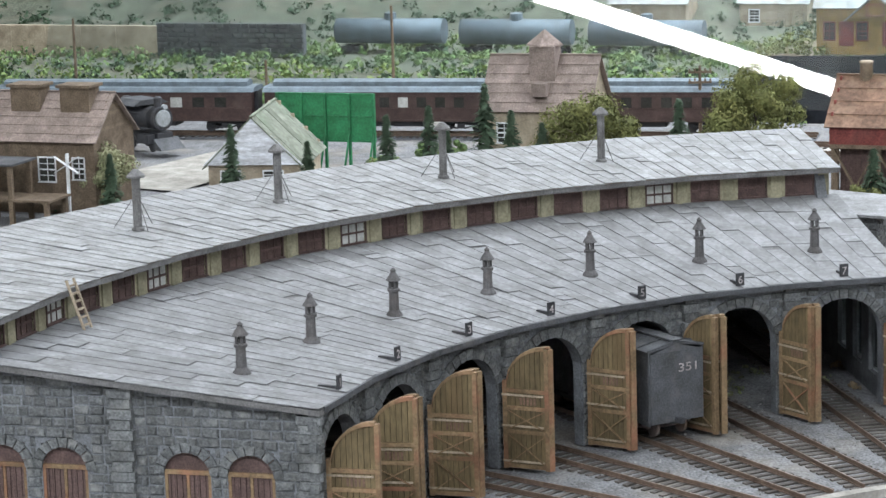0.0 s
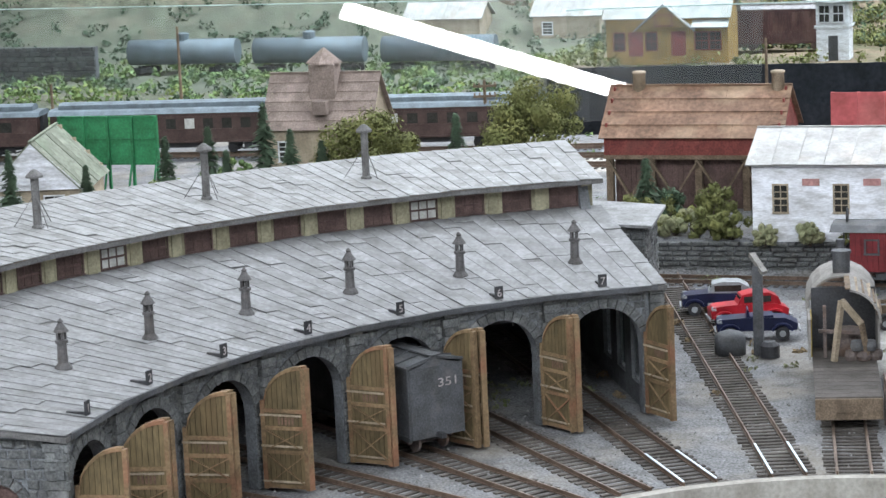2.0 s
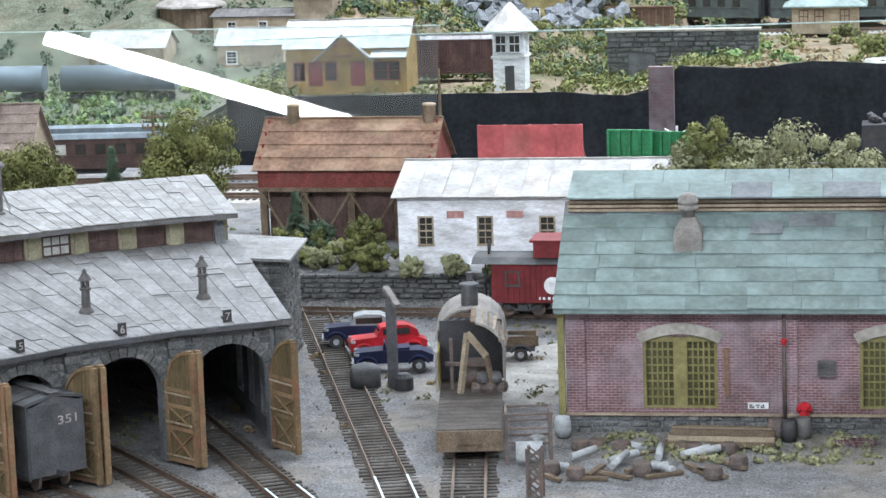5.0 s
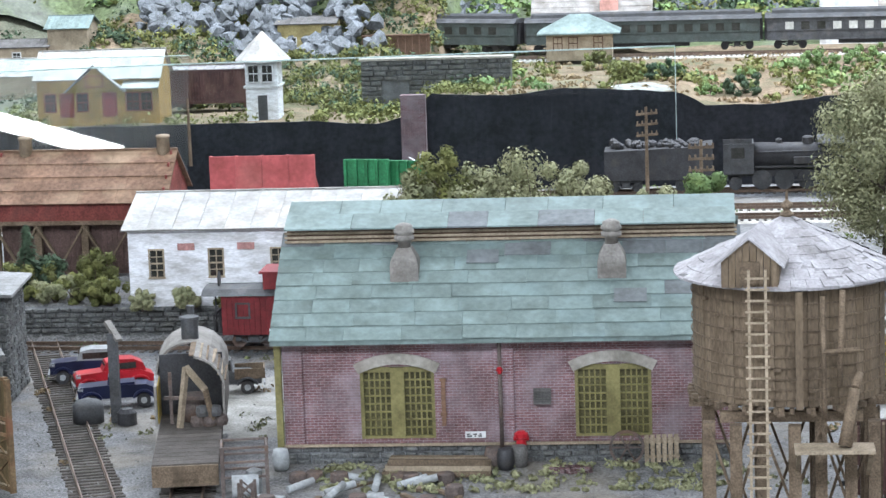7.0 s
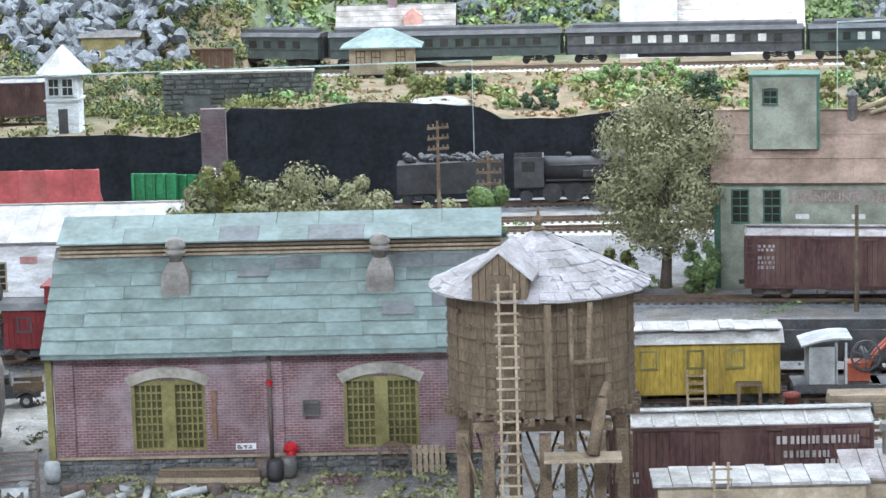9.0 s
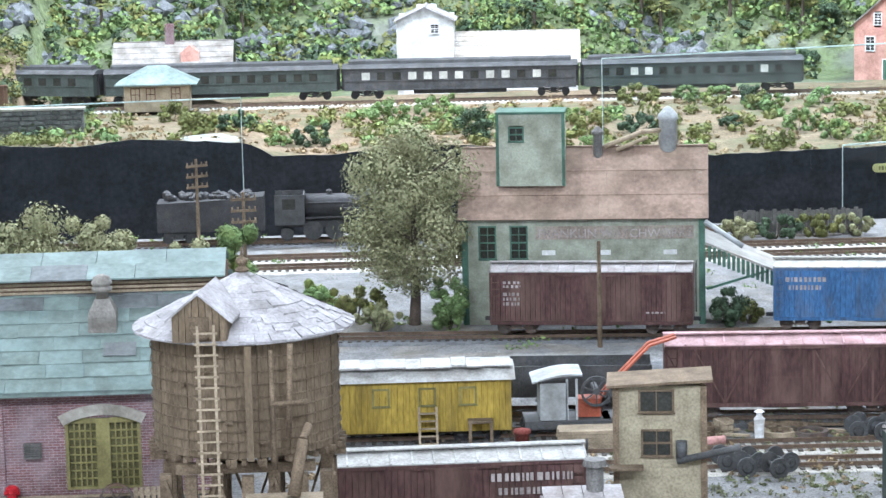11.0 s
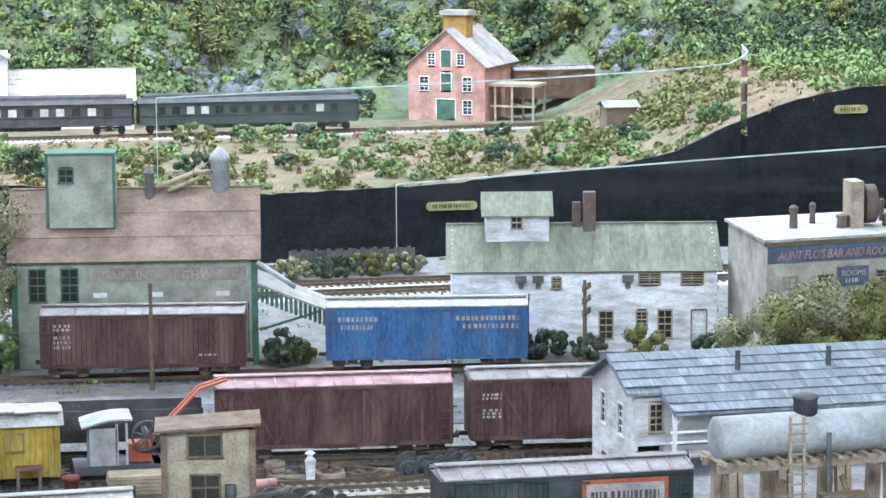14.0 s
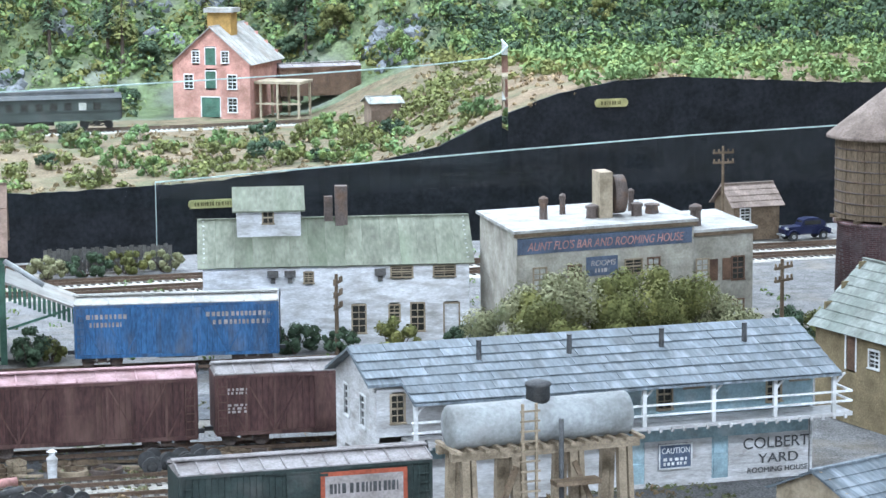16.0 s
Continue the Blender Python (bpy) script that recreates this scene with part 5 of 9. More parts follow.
lathe(bm, [(0.62, 11.2), (0.58, 13.2), (0.7, 13.3), (0.6, 13.6), (0.3, 13.95), (0.12, 14.1)], 14, 12.9, 3.8)
part("dust_collector", bm, tank_grey, fr, "pale metal dust collector")
bm = bm_new()
tube(bm, (8.8, 3.2, 11.6), (11.2, 3.4, 12.5), 0.16)
tube(bm, (11.2, 3.4, 12.5), (12.6, 3.6, 12.6), 0.16)
tube(bm, (9.6, 3.0, 11.4), (11.6, 3.2, 12.2), 0.13)
part("duct", bm, pale_wood, fr)
# loading canopy on its side wall
bm = bm_new()
pane_between(bm, Vector((15.2, -0.3, 5.9)), Vector((19.6, -0.6, 4.15)), Vector((19.6, 5, 4.15)), Vector((15.2, 5.4, 5.9)), 0.15)
cn = part("canopy", bm, tin_roof, fr, "pale sheet loading canopy with green valance")
bm = bm_new()
for i in range(14):
    x = 15.4 + 0.3 * i
    z = 5.75 - (x - 15.2) * 0.4
    box(bm, x, x + 0.2, -0.42, -0.36, z - 1.0, z)
beam(bm, (15.3, -0.3, 2.9), (19.0, -0.3, 4.0), 0.15)
part("valance", bm, trim_green, cn)
bm = bm_new()
tube(bm, (15.2, -0.1, 7.2), (17.6, -0.3, 5.6), 0.17)
part("chute", bm, tank_grey, fr)

wb = house("boarding_house", "long white clapboard house with mossy roof", 50.45, 173.0, -11, 17.1, 7.5, 5.85, 8.2, white_board, mossy_roof,
           [("f", 9.55, 1.25, 0.8, 1.75), ("f", 11.95, 2.0, 0.6, 0.95), ("f", 13.35, 1.3, 0.8, 1.75), ("f", 6.5, 4.6, 0.5, 0.6), ("f", 12.1, 4.85, 1.3, 0.6), ("f", 14.85, 4.85, 1.3, 0.6)],
           [("f", 15.5, 0.9, 0.9, 2.1)], strips=15, category="house", frame_m=tan_wall, door_m=white_board, z=-0.4)
m = pose(2.25, 2.2, 7.2)
bm = bm_new()
siding(bm, 4.1, 0, 1.9, 0.24, [(1.7, 2.3, 1.0, 1.7)], m)
siding(bm, 3, 0, 1.9, 0.24, [], m @ pose(4.1, 0, 0, 0, 0, 90))
siding(bm, 3, 0, 1.9, 0.24, [], m @ pose(0, 3, 0, 0, 0, -90))
cp = part("cupola", bm, white_board, wb, "white boarded roof cupola")
window(wb, m, 1.7, 2.3, 1.0, 1.7, tan_wall, dark_pane, 2, 2)
bm = bm_new()
pane_between(bm, *[m @ Vector(c) for c in ((-0.3, -0.4, 1.85), (4.4, -0.4, 1.85), (4.4, 1.6, 3.2), (-0.3, 1.6, 3.2))], 0.1)
pane_between(bm, *[m @ Vector(c) for c in ((4.4, 3.4, 1.85), (-0.3, 3.4, 1.85), (-0.3, 1.6, 3.2), (4.4, 1.6, 3.2))], 0.1)
part("cupola_roof", bm, mossy_roof, cp)
bm = bm_new()
box(bm, 8.65, 9.45, 3.0, 3.8, 7.4, 10.4)
box(bm, 7.95, 8.5, 3.4, 3.9, 7.6, 9.7)
part("chimney", bm, rust_iron, wb, "rusty square chimney")
for x in (4.1, 5.2, 11.0):
    bm = bm_new()
    box(bm, x, x + 0.7, -0.5, -0.001, 5.0, 5.4)
    box(bm, x + 0.2, x + 0.5, -0.3, -0.002, 4.6, 5.0)
    part("wall_fan", bm, soot, wb)

# rooming house: flat roof and stuccoed walls
rm = thing("rooming_house", 67.9, 161.6, 0, 8, "grey stucco bar and rooming house with flat pale roof", "building")


def block(t, x0, y0, w, d, h, wins, label, sides=()):
    bm = bm_new()
    for a, b in ((0, 1),):
        rows = sorted({0, h, *[q for wn in wins for q in (wn[1], wn[1] + wn[3])]})
        for z0, z1 in zip(rows, rows[1:]):
            for p, q in spans(0, w, z0, z1, [(wn[0], wn[0] + wn[2], wn[1], wn[1] + wn[3]) for wn in wins]):
                box(bm, x0 + p, x0 + q, y0, y0 + 0.3, z0, z1)
    box(bm, x0, x0 + 0.3, y0 + 0.3, y0 + d, 0, h)
    box(bm, x0 + w - 0.3, x0 + w, y0 + 0.3, y0 + d, 0, h)
    box(bm, x0 + 0.3, x0 + w - 0.3, y0 + d - 0.3, y0 + d, 0, h)
    part("wall", bm, stucco, t)
    bm = bm_new()
    box(bm, x0 - 0.25, x0 + w + 0.25, y0 - 0.3, y0 + d + 0.2, h, h + 0.18)
    part("roof", bm, roof_white, t)
    bm = bm_new()
    box(bm, x0 - 0.2, x0 + w + 0.2, y0 - 0.22, y0 - 0.001, h - 0.25, h - 0.002)
    part("cornice", bm, old_wood, t)
    for i, (u, v, a, b) in enumerate(wins):
        window(t, pose(x0, y0, 0), u, u + a, v, v + b, brown_wood if i % 2 else pale_wood, dark_pane if i % 3 else pane_lit, 2, 4, 0.12)


block(rm, 0, 0, 12.45, 9.5, 8.2, [(1.2, 4.5, 0.8, 1.4), (3.6, 4.4, 0.8, 1.5), (7.6, 5.2, 1.1, 0.8), (9.2, 4.4, 0.75, 1.6), (8.2, 1.2, 1, 1.2)], "")
block(rm, 12.45, 0.4, 4.5, 8, 7.4, [(0.4, 4.2, 0.8, 1.4), (3.0, 4.2, 0.8, 1.4), (0.4, 1.4, 0.8, 1.4), (3.0, 1.4, 0.8, 1.4)], "")
for u in (1.3, 2.25):
    for v in (1.4, 4.2):
        bm = bm_new()
        box(bm, 12.45 + u, 12.45 + u + 0.6, 0.3, 0.36, v, v + 1.4)
        part("shutter", bm, brown_wood, rm)
bm = bm_new()
box(bm, 0.05, 12.3, -0.08, -0.001, 6.85, 7.85)
sg = part("sign_band", bm, blue_ink, rm, "slate blue painted sign band")
writing(sg, "AUNT FLO'S BAR AND ROOMING HOUSE", pose(0.7, -0.1, 7.05), 0.75, faded_red, width=10.9)
bm = bm_new()
box(bm, 4.8, 7.0, -0.08, -0.001, 5.2, 6.4)
sg = part("sign_board", bm, blue_ink, rm)
writing(sg, "ROOMS", pose(5.05, -0.1, 5.82), 0.5, pale_ink, width=1.7)
bars(sg, pose(0, -0.05, 0), 5.4, 5.4, 1.0, 0.25, pale_ink, random.Random(4))
for x, y, s, h in ((3.0, 4.0, 0.3, 1.5), (4.8, 5.5, 0.22, 1.4), (6.2, 3.2, 0.42, 0.9), (9.3, 2.8, 0.4, 0.9), (9.6, 5, 0.22, 1.5), (13.3, 2, 0.42, 1.5), (10.6, 3.4, 0.5, 0.7)):
    bm = bm_new()
    lathe(bm, [(s, 0), (s * 0.9, h * 0.7), (s * 1.15, h * 0.72), (s * 1.1, h * 0.9), (s * 0.3, h)], 10, x, y)
    for v in bm.verts:
        v.co.z += 8.35 if x < 12.4 else 7.5
    part("roof_vent", bm, rust_iron, rm)
bm = bm_new()
box(bm, 6.6, 7.5, 2.6, 4.4, 8.38, 11.3)
part("roof_hutch", bm, tan_wall, rm, "tall pale stair hutch")
bm = bm_new()
tube(bm, (7.7, 3.5, 9.75), (8.5, 3.5, 9.75), 1.25, n=16)
part("roof_fan", bm, rust_iron, rm, "round rusty fan housing")
# the side walls stand askew to the front
for ob in rm.children_recursive:
    ob.data.transform(Matrix(((1, 0.2, 0, 0), (0, 1, 0, 0), (0, 0, 1, 0), (0, 0, 0, 1))))

# yard boarding house with balcony, pale blue and white
yd = thing("yard_hotel", 50.35, 128.3, 0, 1.5, "white and pale blue two-storey yard hotel with long balcony", "building")
L, D, WY = 22.9, 7.4, -1.9
bm = bm_new()
siding(bm, D, 0, 7.3, 0.22, [(1.6, 2.5, 3.7, 5.2), (4.6, 5.5, 3.7, 5.2), (1.6, 2.5, 0.9, 2.2)], pose(0, D, 0, 0, 0, -90), (5.75, 7.4, 0.55))
part("wall", bm, dusty_white, yd)
bm = bm_new()
siding(bm, D, 0, 7.3, 0.6, [], pose(L, 0, 0, 0, 0, 90), (5.75, 7.4, 0.45))
part("wall", bm, dusty_white, yd)
for u in (1.6, 4.6):
    window(yd, pose(0, D, 0, 0, 0, -90), u, u + 0.9, 3.7, 5.2, white_paint, dark_pane, 2, 4)
holes = [(14.5, 15.2, 4.0, 5.4), (15.95, 16.85, 5.0, 5.4), (20.4, 21.1, 4.0, 5.4), (21.7, 22.6, 5.0, 5.4), (0.75, 1.35, 4.3, 5.6), (11.2, 11.9, 4.0, 5.4)]
bm = bm_new()
siding(bm, L - 9.0, 3.6, 6.0, 0.22, [(a - 9.0, b - 9.0, c, d) for a, b, c, d in holes if a > 9], pose(9.0, 0.0, 0))
part("upper_wall", bm, pale_blue, yd, "pale blue boards behind the balcony")
bm = bm_new()
siding(bm, 8.99, 3.6, 6.0, 0.22, [h for h in holes if h[0] < 9], pose(0, 0.0, 0))
part("upper_wall", bm, dusty_white, yd)
for h in holes:
    window(yd, pose(0, 0, 0), *h, tan_wall, dark_pane, 2, 4 if h[3] - h[2] > 1 else 2)
bm = bm_new()
siding(bm, L - 0.4, 0, 3.3, 0.22, [(12.7, 13.6, 0.2, 2.5), (17.2, 18.1, 0.2, 2.5)], pose(0.2, 0.02, 0))
part("lower_wall", bm, dusty_white, yd)
for u in (12.9, 17.4):
    bm = bm_new()
    box(bm, u, u + 0.9, 0.04, 0.12, 0.2, 2.5)
    for z in (0.4, 1.5):
        box(bm, u + 0.12, u + 0.78, -0.02, 0.038, z, z + 0.85)
    part("door", bm, pale_blue, yd)
bm = bm_new()
box(bm, 0.25, L - 0.25, -0.045, -0.03, 2.35, 3.25)
part("blue_band", bm, pale_blue, yd)
bm = bm_new()
siding(bm, L, 0, 5.75, 1.0, [], pose(L, D, 0, 0, 0, 180))
part("rear_wall", bm, dusty_white, yd)
# roof
for side in (0, 1):
    ya, yb, za, zb = (-2.3, 3.4, 5.6, 7.48) if side == 0 else (D + 0.4, 3.4, 5.7, 7.48)
    x0 = 1.6 if side == 0 else -0.4
    bm = bm_new()
    pane_between(bm, Vector((-0.5, ya if side else -0.3, za + (0 if side else 0.66))), Vector((L + 0.5, ya if side else -0.3, za + (0 if side else 0.66))), Vector((L + 0.5, yb, zb)), Vector((-0.5, yb, zb)), 0.15)
    if side == 0:
        pane_between(bm, Vector((1.2, -2.3, 5.6)), Vector((L + 0.5, -2.3, 5.6)), Vector((L + 0.5, -0.302, 6.26)), Vector((1.2, -0.302, 6.26)), 0.12)
    deck = part("roof_deck", bm, blue_roof, yd)
    rows = 7
    for i in range(rows if side == 0 else 0):
        u0, u1 = i / rows, (i + 1) / rows
        x = 1.2 if u0 < 0.34 else -0.5
        while x < L + 0.45:
            w = rng.uniform(1.6, 3.2)
            if L + 0.5 - x - w < 1:
                w = L + 0.5 - x
            k = rng.uniform(0, 0.04)
            c = [Vector((xx, ya + (yb - ya) * u, za + (zb - za) * u + up)) for xx, u, up in ((x + 0.01, u0 - 0.01, 0.1 + k), (x + w - 0.01, u0 - 0.01, 0.09 + k), (x + w - 0.01, u1, 0.06), (x + 0.01, u1, 0.06))]
            bm = bm_new()
            pane_between(bm, *c, 0.03)
            part("roof_sheet", bm, blue_roof, deck)
            x += w
for x in (5.6, 10.3, 15.2, 19.7):
    bm = bm_new()
    lathe(bm, [(0.17, 6.75), (0.14, 6.9), (0.13, 7.75), (0.16, 7.8)], 10, x, 1.3)
    part("stove_pipe", bm, dark_grey, yd)
# balcony
bm = bm_new()
box(bm, 1.2, L + 1.3, WY, -0.05, 3.35, 3.55)
x = 1.4
while x < L + 1.2:
    box(bm, x, x + 0.14, WY - 0.1, WY, 3.25, 3.45)
    x += 0.62
bal = part("balcony", bm, dusty_white, yd, "white balcony floor")
bm = bm_new()
for z in (4.05, 4.55):
    box(bm, 1.2, L + 1.3, WY + 0.02, WY + 0.12, z, z + 0.1)
    box(bm, L + 1.2, L + 1.3, WY + 0.12, -0.1, z, z + 0.1)
part("rail", bm, white_paint, bal)
for x in (1.4, 9.2, 13.05, 16.7, 20.0, 23.2):
    bm = bm_new()
    box(bm, x - 0.1, x + 0.1, WY + 0.0, WY + 0.2, 3.56, 5.6)
    beam(bm, (x, WY + 0.1, 4.95), (x + 0.6, WY + 0.1, 5.55), 0.1)
    part("post", bm, white_paint, bal)
writing(yd, "COLBERT", pose(19.05, -0.07, 1.6), 0.8, dark_grey, width=3.6)
writing(yd, "YARD", pose(19.9, -0.07, 0.83), 0.7, dark_grey, width=2.2)
writing(yd, "ROOMING HOUSE", pose(19.3, -0.07, 0.35), 0.38, dark_grey, width=3.3)
bm = bm_new()
box(bm, 14.5, 16.3, -0.12, -0.04, 0.9, 2.2)
sg = part("notice_board", bm, blue_ink, yd)
bm = bm_new()
for a, b, c, d in ((14.5, 16.3, 2.12, 2.2), (14.5, 16.3, 0.9, 0.98), (14.5, 14.58, 0.98, 2.12), (16.22, 16.3, 0.98, 2.12)):
    box(bm, a, b, -0.15, -0.121, c, d)
part("notice_frame", bm, white_paint, sg)
writing(sg, "CAUTION", pose(14.65, -0.13, 1.7), 0.42, white_paint, width=1.5)
bars(sg, pose(0, -0.08, 0), 14.75, 1.1, 1.35, 0.15, white_paint, random.Random(3), 2)

# white clapboard shop above the retaining wall
wh = house("white_shop", "peeling white clapboard shop with tin roof", -25.2, 157.9, 0.5, 16, 9.4, 4.6, 5.95, white_board, tin_roof,
           [("f", 1.25, 1.75, 0.75, 1.55), ("f", 4.75, 1.75, 0.75, 1.55), ("f", 8.4, 1.75, 0.75, 1.55)], [], z=1.95, strips=11, frame_m=tan_wall, category="shop")
for x in (2.9, 6.4):
    bm = bm_new()
    box(bm, x, x + 1.0, -0.09, -0.035, 3.3, 3.7)
    part("faded_notice", bm, faded_red, wh)
# coaling shed on trestle
cs = house("coal_shed", "rusty roofed red coaling shed on timber trestle", -36.3, 168.6, -2, 11.1, 6.5, 1.3, 3.9, barn_red, rust_roof, [], [], z=5.4, strips=6, rows_of=4, over=0.3, category="shed", course=0.6)
for x in (0.3, 3.0, 6.0, 9.0, 10.8):
    for y in (0.2, 6.2):
        bm = bm_new()
        box(bm, x - 0.22, x + 0.22, y - 0.2, y + 0.2, -5.4, -0.26)
        part("trestle_post", bm, old_wood, cs)
for x0, x1 in ((0.3, 3.0), (3.0, 6.0), (6.0, 9.0), (9.0, 10.8)):
    for p, q, y in ((x0, x1, -0.07), (x1, x0, -0.2)):
        bm = bm_new()
        beam(bm, (p, y, -5.0), (q, y, -0.3), 0.28, 0.12)
        part("trestle_brace", bm, tank_wood, cs)
bm = bm_new()
box(bm, 0, 11.1, -0.15, 6.4, -0.25, -0.001)
part("sill_beam", bm, old_wood, cs)
bm = bm_new()
grooved(bm, 0.5, 10.6, 0.7, -5.4, -0.26, 30)
box(bm, 0.5, 10.6, 0.74, 1.0, -5.4, -0.26)
part("bin_wall", bm, maroon_board, cs, "dark red plank coal bin")
for x in (1.6, 10.5):
    bm = bm_new()
    lathe(bm, [(0.42, 3.4), (0.4, 4.7), (0.46, 4.72), (0.46, 4.85), (0.3, 4.9)], 14, x, 3.2)
    part("roof_chimney", bm, pale_wood, cs)

# ---- rolling stock ----
def truck_of(t, x, wheel_m, frame_m, base=1.7):
    bm = bm_new()
    for s in (-1, 1):
        y = 1.0 * s
        box(bm, x - base / 2 - 0.3, x + base / 2 + 0.3, y - 0.08, y + 0.08, 0.72, 0.86)
        beam(bm, (x - base / 2, y, 0.62), (x - 0.25, y, 0.34), 0.12)
        beam(bm, (x + base / 2, y, 0.62), (x + 0.25, y, 0.34), 0.12)
        box(bm, x - 0.3, x + 0.3, y - 0.1, y + 0.1, 0.35, 0.85)
        for b in (-1, 1):
            box(bm, x + b * base / 2 - 0.16, x + b * base / 2 + 0.16, y - 0.02, y + 0.14 * s + 0.02, 0.42, 0.72)
    box(bm, x - 0.2, x + 0.2, -1.0, 1.0, 0.6, 0.9)
    tr = part("truck", bm, frame_m, t)
    for b in (-1, 1):
        bm = bm_new()
        for s in (-1, 1):
            tube(bm, (x + b * base / 2, 0.66 * s, 0.42), (x + b * base / 2, 0.8 * s, 0.42), 0.42, n=16)
        tube(bm, (x + b * base / 2, -0.7, 0.42), (x + b * base / 2, 0.7, 0.42), 0.08, n=8)
        part("wheelset", bm, wheel_m, tr)


def boxcar(x, y, rz, label, body_m, roof_m, L=12.4, seed=1, braces=True, marks=None, lift=0.33, W=2.75, H=3.95, ends=True):
    """Middle of the car at x, y."""
    rg = random.Random(seed)
    t = thing("boxcar", x, y, lift, rz, label, "boxcar", "freight cars")
    h, w = L / 2, W / 2
    bm = bm_new()
    grooved(bm, -h, h, -w, 0.74, H - 0.1, 40)
    box(bm, -h, h, w - 0.08, w, 0.74, H - 0.1)
    for s in (-1, 1):
        box(bm, s * h - 0.06, s * h + 0.06, -w + 0.01, w - 0.01, 0.74, H - 0.05)
    box(bm, -h + 0.05, h - 0.05, -w + 0.07, w - 0.07, 0.78, H - 0.12)
    body = part("body", bm, body_m, t)
    bm = bm_new()
    for s in (-1, 1):
        y = s * (w + 0.04)
        box(bm, -h, h, y - 0.05, y + 0.05, 0.68, 0.88)
        box(bm, -h, h, y - 0.05, y + 0.05, H - 0.16, H)
        for k in range(9 if braces else 2):
            px = -h + 0.06 + (L - 0.12) * (k / 8 if braces else k)
            box(bm, px - 0.06, px + 0.06, y - 0.045, y + 0.045, 0.88, H - 0.16)
        if braces:
            for a, b in ((-h, -h * 0.75), (-h * 0.75, -h * 0.5), (-h * 0.5, -h * 0.25)):
                for sg in (-1, 1):
                    p, q = (sg * a * 1.0, sg * b * 1.0)
                    beam(bm, (p, y, H - 0.2) if abs(a) != h * 0.5 else (p, y, 0.86), (q, y, 0.86) if abs(a) != h * 0.5 else (q, y, H - 0.2), 0.1, 0.08)
    part("side_frame", bm, body_m, t)
    for s in (-1, 1):
        bm = bm_new()
        y = s * (w + 0.08)
        box(bm, -0.95, 0.95, y - 0.03, y + 0.03, 0.86, H - 0.25)
        for z in (0.9, 2.2, H - 0.42):
            box(bm, -0.95, 0.95, y + s * 0.032 - 0.02, y + s * 0.032 + 0.02, z, z + 0.12)
        box(bm, -1.9, 1.9, y - 0.06, y + 0.06, H - 0.24, H - 0.15)
        part("door", bm, body_m, t)
    bm = bm_new()
    for s in (-1, 1):
        prism(bm, [(-h - 0.05, 0), (h + 0.05, 0), (h + 0.05, 0.06), (-h - 0.05, 0.06)], 0, w + 0.12, Matrix.Translation((0, 0, H + 0.3)) @ Matrix(((1, 0, 0, 0), (0, s, 0, 0), (0, -0.27 / w, 1, 0), (0, 0, 0, 1))))
    for s in (-1, 1):
        prism(bm, [(-w, H - 0.1), (w, H - 0.1), (0, H + 0.3)], s * h - 0.05, s * h + 0.05, pose(0, 0, 0, 0, 0, 90))
    rf = part("roof", bm, roof_m, t)
    bm = bm_new()
    for i in range(13):
        a = -h + L * i / 12
        for s in (-1, 1):
            beam(bm, (a, 0, H + 0.39), (a, s * (w + 0.12), H + 0.1), 0.07, 0.07)
    part("roof_rib", bm, roof_m, rf)
    bm = bm_new()
    for i in range(3):
        box(bm, -h - 0.1, h + 0.1, -0.28 + i * 0.19, -0.11 + i * 0.19, H + 0.42, H + 0.48)
    part("running_board", bm, roof_m, t)
    if ends:
        for s in (-1, 1):
            bm = bm_new()
            x0 = s * (h - 0.35)
            for i in range(7):
                box(bm, x0 - 0.22, x0 + 0.22, -w - 0.16, -w - 0.12, 0.8 + 0.42 * i, 0.85 + 0.42 * i)
            for q in (-0.24, 0.24):
                box(bm, x0 + q - 0.02, x0 + q + 0.02, -w - 0.15, -w - 0.09, 0.76, H - 0.3)
            part("ladder", bm, body_m, t)
        bm = bm_new()
        tube(bm, (h + 0.2, 0.3, 1.2), (h + 0.2, 0.3, H + 0.3), 0.04)
        tube(bm, (h + 0.2, 0.3, H + 0.25), (h + 0.26, 0.3, H + 0.25), 0.25, n=12)
        part("brake_wheel", bm, dark_grey, t)
    bm = bm_new()
    box(bm, -h + 0.3, h - 0.3, -0.35, 0.35, 0.55, 0.77)
    box(bm, -h - 0.5, h + 0.5, -0.12, 0.12, 0.72, 0.95)
    for s in (-1, 1):
        beam(bm, (-h * 0.6, s * 0.7, 0.95), (-1, s * 0.7, 0.5), 0.05)
        beam(bm, (-1, s * 0.7, 0.5), (1, s * 0.7, 0.5), 0.05)
        beam(bm, (1, s * 0.7, 0.5), (h * 0.6, s * 0.7, 0.95), 0.05)
    part("underframe", bm, black, t)
    for s in (-1, 1):
        truck_of(t, s * (h - 1.6), rust_iron, rust_iron)
    if marks:
        for bx, bz, bw, bh, rows, mm in marks:
            bars(t, pose(0, -w - 0.035, 0), bx, bz, bw, bh, mm, rg, rows)
    return t


boxcar(30.25, 168.6, -9.5, "maroon wooden boxcar beside the factory", maroon, roof_dusty, 12.4, 1, False, [(-5.4, 3.0, 1.1, 0.16, 2, pale_ink), (-5.4, 1.9, 1.1, 0.2, 3, pale_ink), (3.4, 1.4, 1.2, 0.1, 1, pale_ink)])
boxcar(47.65, 167.3, -9.5, "faded bright blue braced boxcar with rusty patches", car_blue, tin_roof, 12.4, 2, True, [(-5.5, 3.1, 2.6, 0.28, 1, pale_ink), (-5.3, 2.6, 2.0, 0.28, 1, pale_ink), (1.8, 3.1, 4.0, 0.28, 1, pale_ink), (2.2, 2.6, 3.6, 0.28, 1, pale_ink)])
